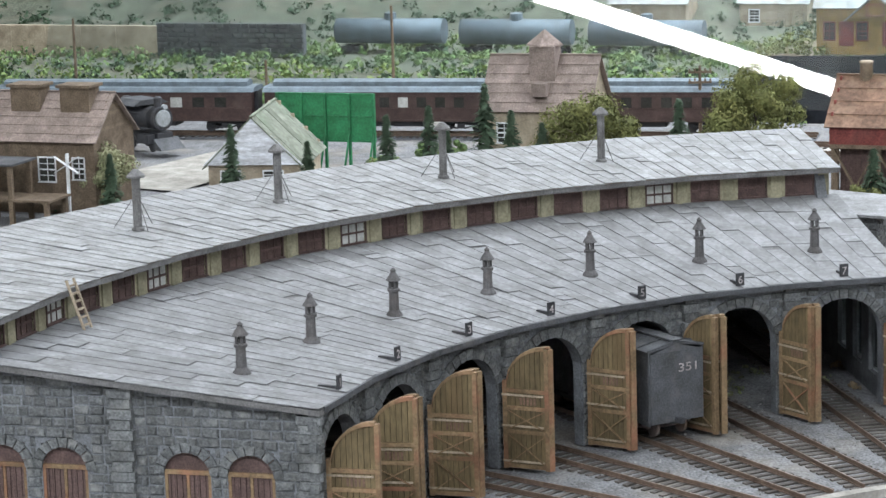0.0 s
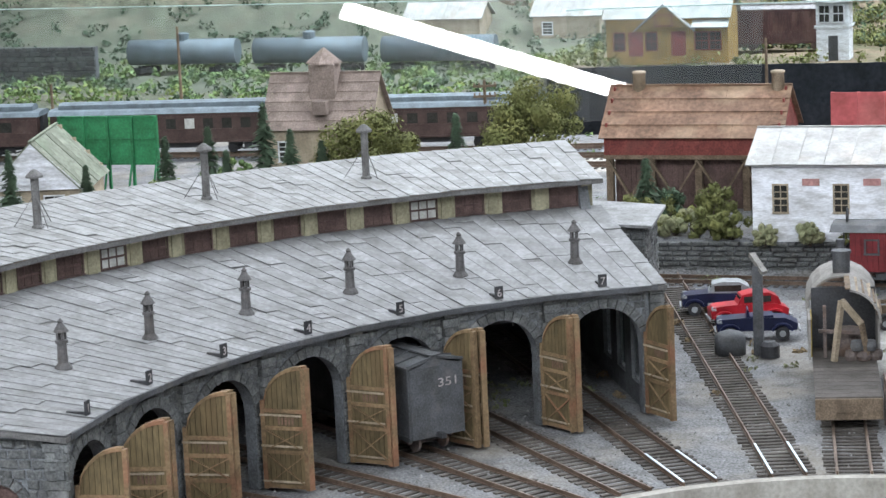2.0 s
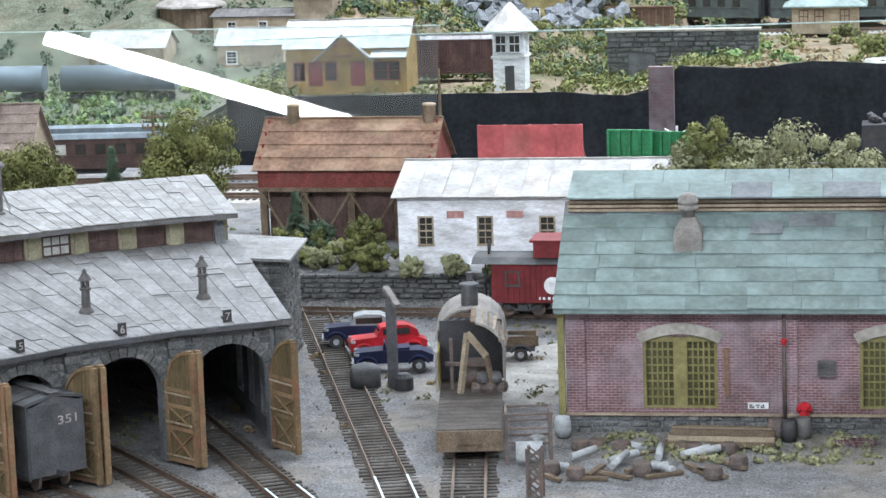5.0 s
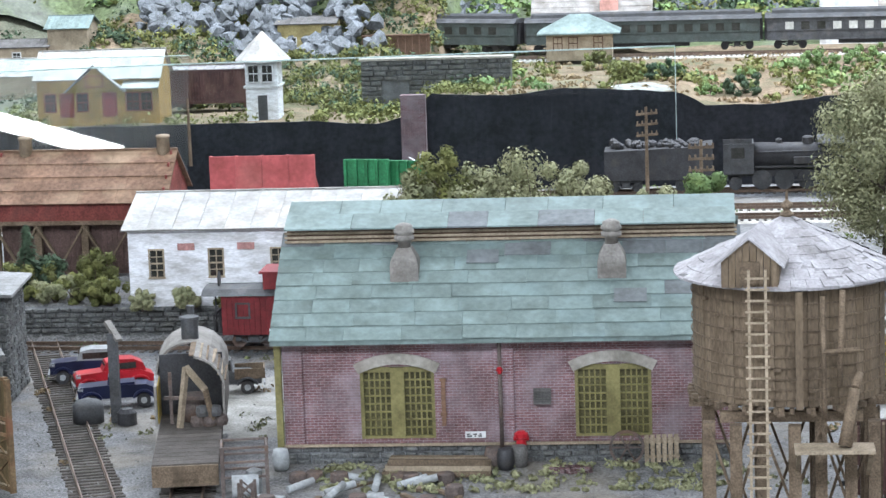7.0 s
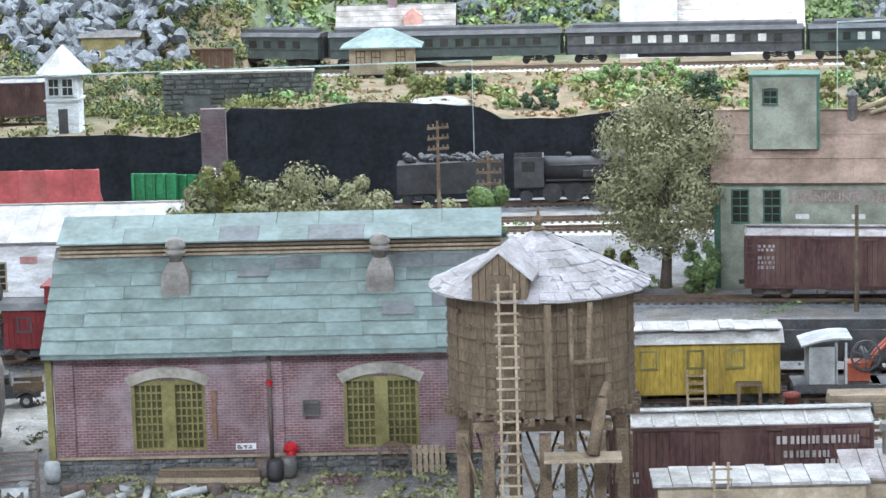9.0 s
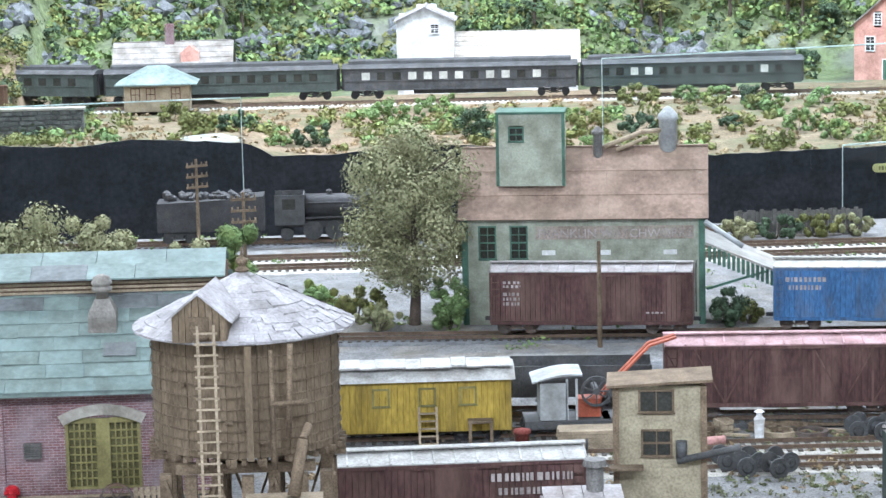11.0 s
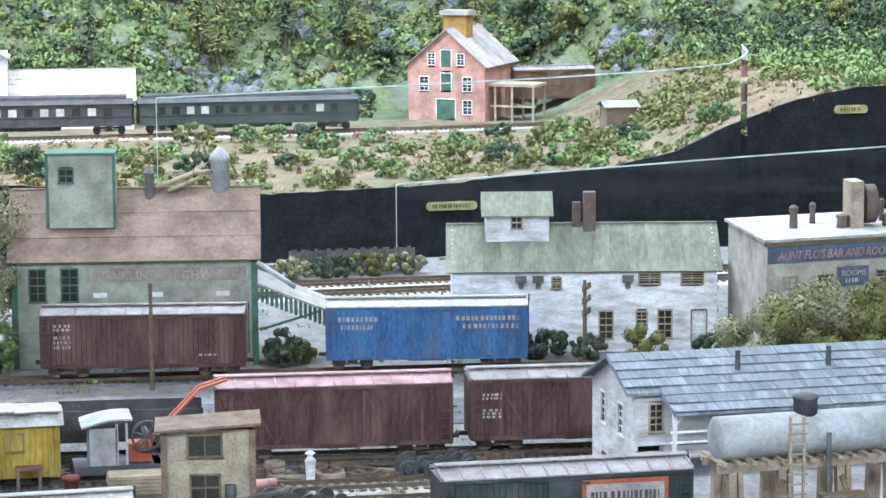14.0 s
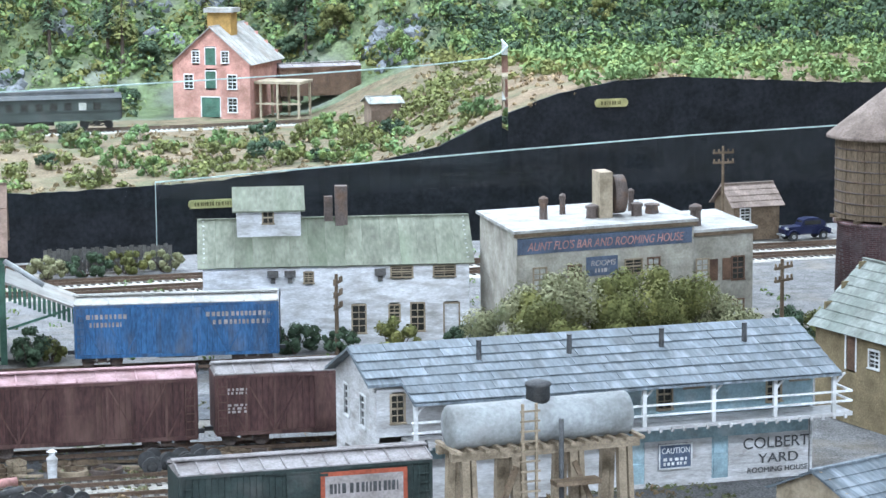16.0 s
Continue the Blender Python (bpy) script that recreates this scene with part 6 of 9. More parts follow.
boxcar(38.15, 144.2, -5, "brown-red braced boxcar with pinkish dusty roof", maroon, mat("pink_dust_roof", (0.42, 0.27, 0.28), 0.85, 0.2, 2, 0.2, (0.3, 0.16, 0.16), 0.4), 12.4, 3, True)
boxcar(51.6, 143.5, -5, "brown-red boxcar lettered in white", maroon, roof_dusty, 12.4, 4, True, [(-5.6, 2.9, 1.1, 0.13, 2, pale_ink), (-5.6, 1.9, 1.1, 0.12, 3, pale_ink)])
lk = boxcar(19.9, 120.4, 1.5, "dark red boxcar with white snowy roof and white lettering", maroon, roof_white, 11.3, 5, False, [(-5.6, 1.5, 1.2, 0.2, 2, pale_ink)])
boxcar(45.1, 121.8, -0.5, "dark green refrigerator car with grey roof and orange billboard", reefer_green, roof_dusty, 11.5, 6, False, [])
bxr = boxcar(-36.6, 119.7, FIRST - STEP * 4, "black house car standing in the roundhouse door", dark_grey, dark_grey, 11.0, 7, False, [])

# ---- trees, bushes, rocks ----
def blob_balls(rg, w, h, n, z0=0.0, low=0.25):
    """Centres and radii of the leafy clumps that make up a crown."""
    c, r = [], []
    while len(c) < n:
        p = rg.uniform(-1, 1, 3)
        d = np.linalg.norm(p)
        if d > 1 or d < 0.35:
            continue
        c.append((p[0] * w / 2, p[1] * w / 2, z0 + h / 2 + p[2] * h / 2))
        r.append(min(w, h) * rg.uniform(0.11, 0.24))
    return c, r


def tree(x, y, z, h, w, m, seed, label, n=2600, trunk_h=0.25, leaf_s=0.17, balls=46, name="tree", trunk_r=0.16):
    rg = np.random.default_rng(seed)
    t = thing(name, x, y, z, 0, label, "tree", "trees of the layout")
    bm = bm_new()
    p, r = Vector((0, 0, -0.2)), trunk_r
    for i in range(5):
        q = Vector((rg.uniform(-0.15, 0.15), rg.uniform(-0.15, 0.15), h * 0.75 * (i + 1) / 5))
        tube(bm, p, q, r, r * 0.8, 8, False)
        if i > 0:
            for _ in range(2):
                a = rg.uniform(0, 6.28)
                tube(bm, q, q + Vector((math.cos(a) * w * 0.33, math.sin(a) * w * 0.33, h * 0.16)), r * 0.5, r * 0.15, 6, False)
        p, r = q, r * 0.8
    part("trunk", bm, bark, t)
    c, rr = blob_balls(rg, w, h * (1 - trunk_h), balls, h * trunk_h)
    v, f = leaf_cloud(rg, c, rr, int(n * 2.3), leaf_s * 0.66)
    cr = new("crown", soup("crown", v, f, m))
    cr.parent = t
    return t


def bush(x, y, z, w, h, m, seed, n=650, label="low clumpy green bush", leaf_s=0.14):
    rg = np.random.default_rng(seed)
    t = thing("bush", x, y, z, 0, label, "bush", "bushes of the layout")
    bm = bm_new()
    for i in range(5):
        a = i * 1.26
        tube(bm, (0, 0, -0.1), (math.cos(a) * w * 0.25, math.sin(a) * w * 0.25, h * 0.6), 0.05, 0.02, 6, False)
    part("stem", bm, bark, t)
    c, rr = blob_balls(rg, w, h, 22, 0)
    v, f = leaf_cloud(rg, c, rr, int(n * 2.2), leaf_s * 0.68)
    v[:, 2] = np.maximum(v[:, 2], 0.0)
    cr = new("leaves", soup("leaves", v, f, m))
    cr.parent = t
    return t


def evergreen(x, y, z, h, w, seed, m=None, n=900, label="small dark green conifer", clear=0.08):
    rg = np.random.default_rng(seed)
    t = thing("conifer", x, y, z, 0, label, "tree", "conifers of the layout")
    bm = bm_new()
    tube(bm, (0, 0, -0.2), (0, 0, h * 0.9), 0.12 + h * 0.012, 0.03, 7, False)
    part("trunk", bm, bark, t)
    u = rg.uniform(0, 1, n) ** 1.3
    tier = np.floor(u * 9) / 9
    a = rg.uniform(0, 2 * np.pi, n)
    rr = w / 2 * (1 - u) * (0.75 + 0.35 * np.sin(a * 3 + tier * 40)) * np.sqrt(rg.uniform(0.15, 1, n)) + 0.05
    zz = h * (clear + (1 - clear) * u) - 0.25 * rr
    p = np.stack([rr * np.cos(a), rr * np.sin(a), zz], 1)
    d = np.stack([np.cos(a), np.sin(a), -0.35 + 0 * a], 1)
    s = np.stack([-np.sin(a), np.cos(a), 0 * a], 1)
    k = rg.uniform(0.12, 0.26, n)[:, None] * (0.6 + h / 12)
    v = np.stack([p - d * k, p - s * k * 0.55, p + d * k, p + s * k * 0.55], 1).reshape(-1, 3)
    cr = new("needles", soup("needles", v, np.arange(4 * n).reshape(-1, 4), m or leaf_dark))
    cr.parent = t
    return t


# trees of the yard
tree(-42.8, 176, 1.2, 7.6, 6.0, leaf, 1, "full rounded olive-green tree", 9000, 0.15, 0.2, 70)
tree(-53.5, 174, 0.5, 6.6, 6.8, leaf, 2, "broad olive-green tree behind the roundhouse", 8000, 0.12, 0.2, 70)
tree(-85.5, 166, 0, 4.6, 3.4, leaf_sage, 3, "thin sapling with sparse autumn-brown leaves", 2600, 0.2, 0.18, 30)
tree(19.3, 174.5, 0, 12.0, 8.2, leaf_sage, 4, "tall sage-green tree with forked trunk beside the factory", 12000, 0.2, 0.2, 80, trunk_r=0.4)
for i, (x, w, h) in enumerate(((-7.2, 4.4, 11.0), (-4.9, 4.6, 9.8), (-2.0, 5.4, 10.4), (1.0, 3.8, 9.4), (-8.8, 3.0, 9.4))):
    tree(x, 160 + i % 2, 0, h, w, leaf if i == 0 else leaf_sage, 8 + i, "dense sage-green tree behind the engine house", 5200, 0.12, 0.2, 50)
tree(-50.3, 170.5, 0.5, 5.0, 2.2, leaf_sage, 5, "bare pale branching dead tree", 60, 0.5, 0.1, 8, "dead_tree", 0.2)
for i, (x, y, h, w) in enumerate(((-66.5, 170, 4.6, 2.0), (-64.2, 172, 4.9, 2.1), (-60.2, 172, 6.0, 2.6), (-58.2, 171.5, 4.8, 2.2), (-62.4, 170.5, 3.9, 1.8), (-46.9, 172, 5.4, 2.4), (-77.0, 168, 4.2, 1.5), (-71.0, 167, 3.6, 1.4), (-83.6, 163, 3.2, 1.3), (-89.0, 166, 2.8, 1.2), (-32.3, 162.0, 3.9, 2.2), (-56.2, 172, 4.2, 2.4))):
    evergreen(x, y, 0.3 if y < 162.5 and x > -40 else 0, h + 2 if x == -32.3 else h * 1.4, w * 1.75, 20 + i, None, 1800)
k = 0
for x, y, z, w, h, m in ((-31.5, 161, 1.9, 3.6, 2.0, leaf), (-28.8, 159.8, 1.9, 3.4, 1.7, leaf), (-26.6, 158.6, 1.9, 2.4, 1.6, leaf), (-24.4, 157.2, 1.9, 1.8, 1.2, leaf_sage), (-21.8, 157.3, 1.9, 1.6, 1.3, leaf_sage), (-19.2, 157.2, 1.9, 2.0, 1.0, leaf), (-28.4, 162.5, 1.9, 2.6, 2.4, leaf), (-33.0, 160.4, 1.9, 3.0, 2.0, leaf), (-30.2, 159.9, 1.9, 3.0, 1.6, leaf_sage), (-27.7, 159.2, 1.9, 2.6, 1.5, leaf), (-31.8, 162.6, 1.9, 3.2, 2.4, leaf_dark),
                         (5.0, 175, 0, 3.0, 6.0, leaf_sage), (7.8, 175, 0, 3.6, 7.0, leaf_bright),
                         (12.8, 178, 0, 4.0, 2.2, leaf_bright), (15.6, 176, 0, 4.0, 2.4, leaf), (21.5, 172.2, 0, 2.4, 3.4, leaf_bright), (17.0, 172.6, 0, 3.0, 1.6, leaf_sage), (13.3, 175, 0, 2.6, 1.4, leaf_bright),
                         (-69.0, 176, 0, 4, 2.6, leaf_bright), (-65, 178, 0, 4, 2.4, leaf_sage), (-57.5, 174, 0, 7, 2.6, leaf), (-53.2, 172, 0, 5, 2.2, leaf_sage), (-70.0, 190, 0, 4, 2.0, leaf_bright),
                         (55.6, 169.6, 0, 3.0, 2.0, leaf_dark), (58.4, 168.2, 0, 2.6, 1.6, leaf_dark), (61.6, 166.8, 0, 3.6, 2.2, leaf), (65.6, 165.8, 0, 2.4, 1.8, leaf_dark), (38.9, 170.6, 0, 2.2, 2.6, leaf_dark), (40.4, 171.5, 0, 1.8, 1.6, leaf),
                         (69.5, 155, 0, 5.4, 7.0, leaf_sage), (72.6, 153.5, 0, 6.2, 7.2, leaf), (66.2, 155.5, 0, 6.0, 5.6, leaf_sage), (68.0, 153.2, 0, 5.0, 6.4, leaf), (76.0, 154.5, 0, 5.6, 6.6, leaf), (79.0, 156, 0, 4.6, 5.0, leaf_sage), (67.4, 157, 0, 2.6, 3.6, leaf_sage), (81.5, 158.2, 0, 1.8, 3.0, leaf_dark), (85.5, 160, 0, 2.6, 2.8, leaf_dark), (88, 161, 0, 2.4, 2.2, leaf),
                         (44.5, 205, 0, 3.2, 1.8, leaf_sage), (47.5, 205.5, 0, 4.2, 1.7, leaf_dark), (50.6, 206, 0, 4.0, 1.8, leaf), (53.5, 206, 0, 3.4, 1.6, leaf_sage)):
    bush(x, y, z, w, h, m, 100 + k, int(500 + 230 * w * h), leaf_s=0.17)
    k += 1

# rounded shrubs on the far bank
br = np.random.default_rng(91)
for i in range(44):
    x, y = br.uniform(-6, 100), br.uniform(254, 281)
    if x > 86 and y > 270:
        continue
    w = br.uniform(2.2, 4.6)
    bush(x, y, far_z(x, y) - 0.15, w, w * br.uniform(0.45, 0.65), (leaf_bright, leaf, leaf_bright, leaf_dark)[i % 4], 300 + i, int(260 * w), "rounded green shrub on the dry far bank", 0.22)
for i in range(30):
    x, y = br.uniform(66, 160), br.uniform(296, 330)
    if 68 < x < 96 and y < 313:
        continue
    w = br.uniform(2.6, 5.0)
    bush(x, y, far_z(x, y) - 0.2, w, w * br.uniform(0.6, 1.0), (leaf_bright, leaf_dark, leaf)[i % 3], 360 + i, int(300 * w), "rounded green shrub on the hillside", 0.26)

# bank and hillside growth
dry_tuft = mat("dry_tufts", (0.26, 0.19, 0.11), 0.95, 0.35, 2, 0.2, (0.15, 0.12, 0.08), 0.4, rnd=0.4)

def scatter(name, label, m, seed, count, xr, yr, size, per, leaf_s, fz, keep=None, tall=0.8):
    rg = np.random.default_rng(seed)
    c, r = [], []
    while len(c) < 3 * count:
        x, y = rg.uniform(*xr), rg.uniform(*yr)
        if keep and not keep(x, y):
            continue
        s = rg.uniform(*size)
        for _ in range(3):
            dx, dy = rg.uniform(-s, s, 2) * 0.7
            c.append((x + dx, y + dy, fz(x + dx, y + dy) + s * tall * rg.uniform(0.2, 0.7)))
            r.append(s * rg.uniform(0.4, 0.8))
    v, f = leaf_cloud(rg, c, r, count * per, leaf_s, 0.8)
    return tagged(new(name, soup(name, v, f, m)), label, "shrubs", kind="stuff")


def on_hill(x, y):
    return y > 303 and not (68 < x < 95 and y < 312) and not (16 < x < 44 and y < 308)


scatter("hillside_shrubs", "bright green shrubs all over the far hillside", leaf_bright, 31, 2300, (-70, 165), (300, 362), (1.0, 2.4), 44, 0.36, far_z, on_hill)
scatter("hillside_scrub", "dark green scrub on the far hillside", leaf_dark, 32, 1700, (-70, 165), (302, 362), (0.9, 2.2), 40, 0.36, far_z, on_hill)
scatter("hillside_heath", "sage and olive brush on the far hillside", leaf, 33, 1700, (-70, 165), (300, 362), (0.8, 2.0), 40, 0.36, far_z, on_hill)
scatter("bank_shrubs", "green shrubs on the dry bank", leaf, 34, 150, (-12, 96), (252, 277), (0.5, 1.5), 90, 0.27, far_z, lambda x, y: lumps(x, y, 9, 4) > -0.15)
scatter("bank_brush", "green brush clumps on the dry bank", leaf_bright, 35, 70, (-12, 96), (251, 278), (0.7, 1.6), 90, 0.27, far_z)
scatter("plateau_shrubs", "shrubs along the top of the far bench", leaf_bright, 36, 420, (104, 165), (252, 300), (0.9, 2.2), 60, 0.33, far_z)
scatter("meadow_brush", "grey-green brush across the meadow", leaf_bright, 37, 1000, (-170, -60), (216, 262), (0.5, 1.6), 30, 0.25, left_z)
scatter("meadow_scrub", "dark green scrub across the meadow", leaf_dark, 38, 700, (-170, -60), (216, 300), (0.5, 1.6), 30, 0.25, left_z)
scatter("bank_tufts", "tan dry tufts and clods on the bank", dry_tuft, 42, 900, (-12, 120), (250, 290), (0.2, 0.7), 26, 0.2, far_z, None, 0.5)
def on_bench(x, y):
    return not (84 < x < 104 and y < 310) and y > 281 + 0.1 * (x - 90)


scatter("bench_thicket", "bright green thicket along the far bench", leaf_bright, 43, 420, (86, 165), (284, 306), (0.9, 2.3), 60, 0.33, far_z, on_bench)
scatter("bench_scrub", "dark green scrub along the far bench", leaf_dark, 44, 260, (86, 165), (286, 306), (0.9, 2.6), 60, 0.33, far_z, on_bench, 1.3)
scatter("bench_brush", "green brush clumps about the mill siding", leaf, 47, 130, (84, 108), (264, 300), (0.6, 1.5), 70, 0.28, far_z, lambda x, y: not (84 < x < 99 and y > 286))
scatter("yard_tufts", "tan dry tufts standing in the yard dirt", dry_tuft, 45, 120, (-34, 66), (126, 150), (0.25, 0.6), 40, 0.13, near_z, lambda x, y: lumps(x, y, 6, 3) > 0.1 and math.hypot(x - CX0, y - CY0) > 30, 0.5)
scatter("sage_strip", "grey-green weeds before the engine house", leaf_sage, 46, 150, (-9.5, 9), (123.6, 126.6), (0.15, 0.55), 60, 0.12, near_z, None, 0.6)
scatter("village_green", "green growth about the far village", leaf, 39, 1150, (-60, -12), (251, 300), (0.5, 1.6), 40, 0.22, far_z, lambda x, y: not (-56 < x < -29 and 252 < y < 264))
scatter("village_scrub", "dark scrub about the far village", leaf_dark, 52, 520, (-60, -12), (258, 300), (0.5, 1.7), 40, 0.22, far_z, lambda x, y: not (-57 < x < -29 and 252 < y < 264))
scatter("yard_weeds", "tan and green weeds between the yard tracks", grass, 53, 520, (28, 68), (124, 142.5), (0.12, 0.5), 26, 0.1, near_z, lambda x, y: lumps(x, y, 4, 5) > -0.1, 0.4)
scatter("yard_straw", "dry straw-coloured tufts between the yard tracks", dry_tuft, 54, 260, (12, 68), (124, 143), (0.12, 0.4), 26, 0.1, near_z, lambda x, y: lumps(x, y, 5, 12) > 0, 0.4)
scatter("verge_grass", "dry grass tufts and weeds about the yard", grass, 40, 700, (-34, 66), (112, 158), (0.12, 0.5), 22, 0.11, near_z, lambda x, y: lumps(x, y, 7, 1) > 0.08 and math.hypot(x - CX0, y - CY0) > 34, 0.35)
scatter("line_side_weeds", "green weeds along the far tracks", leaf_bright, 41, 500, (-60, 100), (160, 214), (0.2, 0.8), 24, 0.14, near_z, lambda x, y: lumps(x, y, 8, 9) > 0.0, 0.4)

rock_m = mat("rock", (0.14, 0.152, 0.162), 0.9, 0.4, 1.2, 0.7, (0.16, 0.17, 0.17), 0.4, rnd=0.3)
rg = np.random.default_rng(50)
bm = bm_new()
spots = []
while len(spots) < 1300:
    x, y = rg.uniform(-60, 160), rg.uniform(300, 350)
    if lumps(x, y, 12, 6) > 0.12 and on_hill(x, y):
        spots.append((x, y, rg.uniform(0.4, 1.15)))
while len(spots) < 2000:
    x, y = rg.uniform(-52, -26), rg.uniform(284, 300)
    spots.append((x, y, rg.uniform(0.35, 1.0)))
for x, y, s in spots:
    r = bmesh.ops.create_icosphere(bm, subdivisions=1, radius=s, matrix=Matrix.Translation((x, y, far_z(x, y) + s * 0.2 + (max(0, (y - 284)) * 0.75 if y < 300 and x < -20 else 0))))
    for v in r["verts"]:
        v.co += Vector(rg.uniform(-0.4, 0.4, 3) * s)
tagged(new("rocks", to_mesh("rocks", bm, rock_m)), "grey broken rock outcrops on the hillside", "rocks", kind="stuff")

pines = [evergreen(60, 318, far_z(60, 318), 11, 4.2, 60, leaf_dark, 700, "tall thin hillside pine", 0.3), evergreen(50, 322, far_z(50, 322), 12, 4.6, 61, leaf, 600, "tall thin grey-green hillside pine", 0.35)]
for i in range(46):
    x, y = rg.uniform(-30, 160), rg.uniform(308, 345)
    if not on_hill(x, y):
        continue
    copy_thing(pines[i % 2], pose(x * K, y * K, (far_z(x, y) - 0.4) * K, 0, 0, rg.uniform(0, 360)))

# ---- further tracks ----
def line(x0, y0, x1, y1, lift=-0.1, ballast=None, r_m=None, label="weathered rails on dark ties in gravel"):
    return track((x0, y0), (x1, y1), "track", label, r_m, None, ballast, lift)


line(-20, 173.0, 75, 164.6, 0.0, gravel)
line(24, 145.7, 75, 141.3, 0.0, gravel)
line(8, 142.6, 32, 142.6)
line(14, 148.2, 32, 146.6, 0.0, gravel)
line(24, 138.5, 62, 137.2, -0.05, pale_gravel, None, "pale ballasted yard track")
line(24, 134.6, 62, 133.5, -0.05, pale_gravel, None, "pale ballasted yard track")
line(4, 119.9, 75, 123.0)
line(-40, 156.1, 8, 154.0, -0.05, gravel)
line(-60, 202, 110, 202, -0.02, pale_gravel)
line(-60, 197.5, 110, 197.5, -0.02, pale_gravel)
line(-20, 210, 50, 210, -0.02, gravel)
line(-130, 196.3, -45, 206.6, 0.0, gravel)
line(-12, 288.6, 70, 288.0, 2.55, pale_gravel)
line(70, 288.0, 125, 293, 2.55, pale_gravel)
bm = bm_new()
box(bm, -26, 76, -3.5, 3.5, -0.3, 0.02, pose(0, 160.5, 0, 0, 0, -6.5))
solo("cinder_road", bm, gravel, label="dark cinder road beside the factory siding", category="road", kind="structure")

# retaining wall below the white shop
bm = bm_new()
box(bm, -33.5, -6, 157.75, 158.6, -0.2, 1.9)
rw = tagged(new("retaining_wall", to_mesh("retaining_wall", bm, mortar)), "rough grey stone retaining wall", "wall", kind="structure")
bm = bm_new()
stone_blocks(bm, -33.5, -6, -0.1, 2.0, 0.3, 0.75, [], pose(0, 157.72, 0), rng, 0.25, 0.05)
part("stone_facing", bm, stone, rw, kind="stuff")
# annex behind the roundhouse
ax = thing("stone_annex", -34.3, 141.6, 0, 4, "grey stone annex with pale lean-to roof", "building")
bm = bm_new()
box(bm, 0, 6.0, 0, 5, 0, 5.75)
aw = part("wall", bm, mortar, ax)
bm = bm_new()
stone_blocks(bm, 0, 6.0, 0, 5.75, 0.36, 0.6, [(2.0, 4.0, 2.5, 4.9)], pose(0, -0.03, 0), rng)
stone_blocks(bm, 0, 5.0, 0, 5.75, 0.36, 0.6, [], pose(6.03, 0, 0, 0, 0, 90), rng)
part("stone_facing", bm, stone, aw, kind="stuff")
bm = bm_new()
box(bm, 2.1, 3.9, -0.12, -0.001, 2.5, 4.7)
part("boarded_window", bm, brown_wood, ax)
bm = bm_new()
pane_between(bm, Vector((-0.3, -0.5, 6.2)), Vector((6.5, -0.5, 5.85)), Vector((6.5, 5.4, 5.95)), Vector((-0.3, 5.4, 6.45)), 0.15)
part("roof", bm, upper_tar, ax)

# ---- vehicles by the roundhouse ----
def old_car(x, y, rz, body_m, roof_m, label, kind="sedan"):
    t = thing("old_car", x, y, 0, rz, label, "car", "parked cars")
    bm = bm_new()
    prism(bm, [(-2.1, 0.5), (2.0, 0.5), (2.05, 0.95), (1.9, 1.12), (0.55, 1.2), (-1.5, 1.15), (-2.15, 0.85)], -0.62, 0.62)
    part("body", bm, body_m, t)
    bm = bm_new()
    if kind == "sedan":
        prism(bm, [(-1.75, 1.1), (0.6, 1.15), (0.35, 1.68), (-0.2, 1.8), (-1.1, 1.76), (-1.6, 1.5)], -0.58, 0.58)
    elif kind == "pickup":
        prism(bm, [(-0.6, 1.15), (0.6, 1.15), (0.4, 1.8), (-0.5, 1.8)], -0.58, 0.58)
    else:
        prism(bm, [(-0.9, 1.15), (0.5, 1.15), (0.45, 1.6), (0.38, 1.6), (0.3, 1.25), (-0.9, 1.3)], -0.55, 0.55)
    cab = part("cabin", bm, roof_m, t)
    bm = bm_new()
    for s in (-1, 1):
        if kind != "roadster":
            box(bm, -0.5 if kind != "sedan" else -1.2, 0.25, s * 0.585 - 0.01, s * 0.585 + 0.01, 1.27, 1.6)
    box(bm, 0.4, 0.46, -0.45, 0.45, 1.25, 1.58)
    part("window", bm, dark_pane, cab)
    if kind == "pickup":
        bm = bm_new()
        for a in ((-2.3, -0.7, -0.75, -0.68), (-2.3, -0.7, 0.68, 0.75), (-2.3, -2.22, -0.68, 0.68)):
            box(bm, a[0], a[1], a[2], a[3], 0.8, 1.35)
        part("load_bed", bm, old_wood, t)
    for x0 in (-1.35, 1.35):
        for s in (-1, 1):
            bm = bm_new()
            n = 8
            pts = [(x0 + 0.55 * math.cos(math.pi * i / n), 0.5 + 0.42 * math.sin(math.pi * i / n)) for i in range(n + 1)]
            prism(bm, [*pts, *[(x0 + (p[0] - x0) * 0.8, 0.5 + (p[1] - 0.5) * 0.8) for p in pts[::-1]]], s * 0.72 - 0.16, s * 0.72 + 0.16)
            part("fender", bm, body_m, t)
            bm = bm_new()
            tube(bm, (x0, s * 0.64, 0.36), (x0, s * 0.82, 0.36), 0.36, n=16)
            w = part("wheel", bm, black, t)
            bm = bm_new()
            tube(bm, (x0, s * 0.82, 0.36), (x0, s * 0.84, 0.36), 0.17, n=12)
            part("hub_cap", bm, tank_grey, w)
    bm = bm_new()
    box(bm, 2.05, 2.15, -0.7, 0.7, 0.42, 0.55)
    box(bm, -2.3, -2.2, -0.7, 0.7, 0.42, 0.55)
    part("bumper", bm, tank_grey, t)
    for s in (-1, 1):
        bm = bm_new()
        tube(bm, (1.75, s * 0.5, 1.0), (2.0, s * 0.5, 1.0), 0.14, n=12)
        part("headlight", bm, tank_grey, t)
    return t


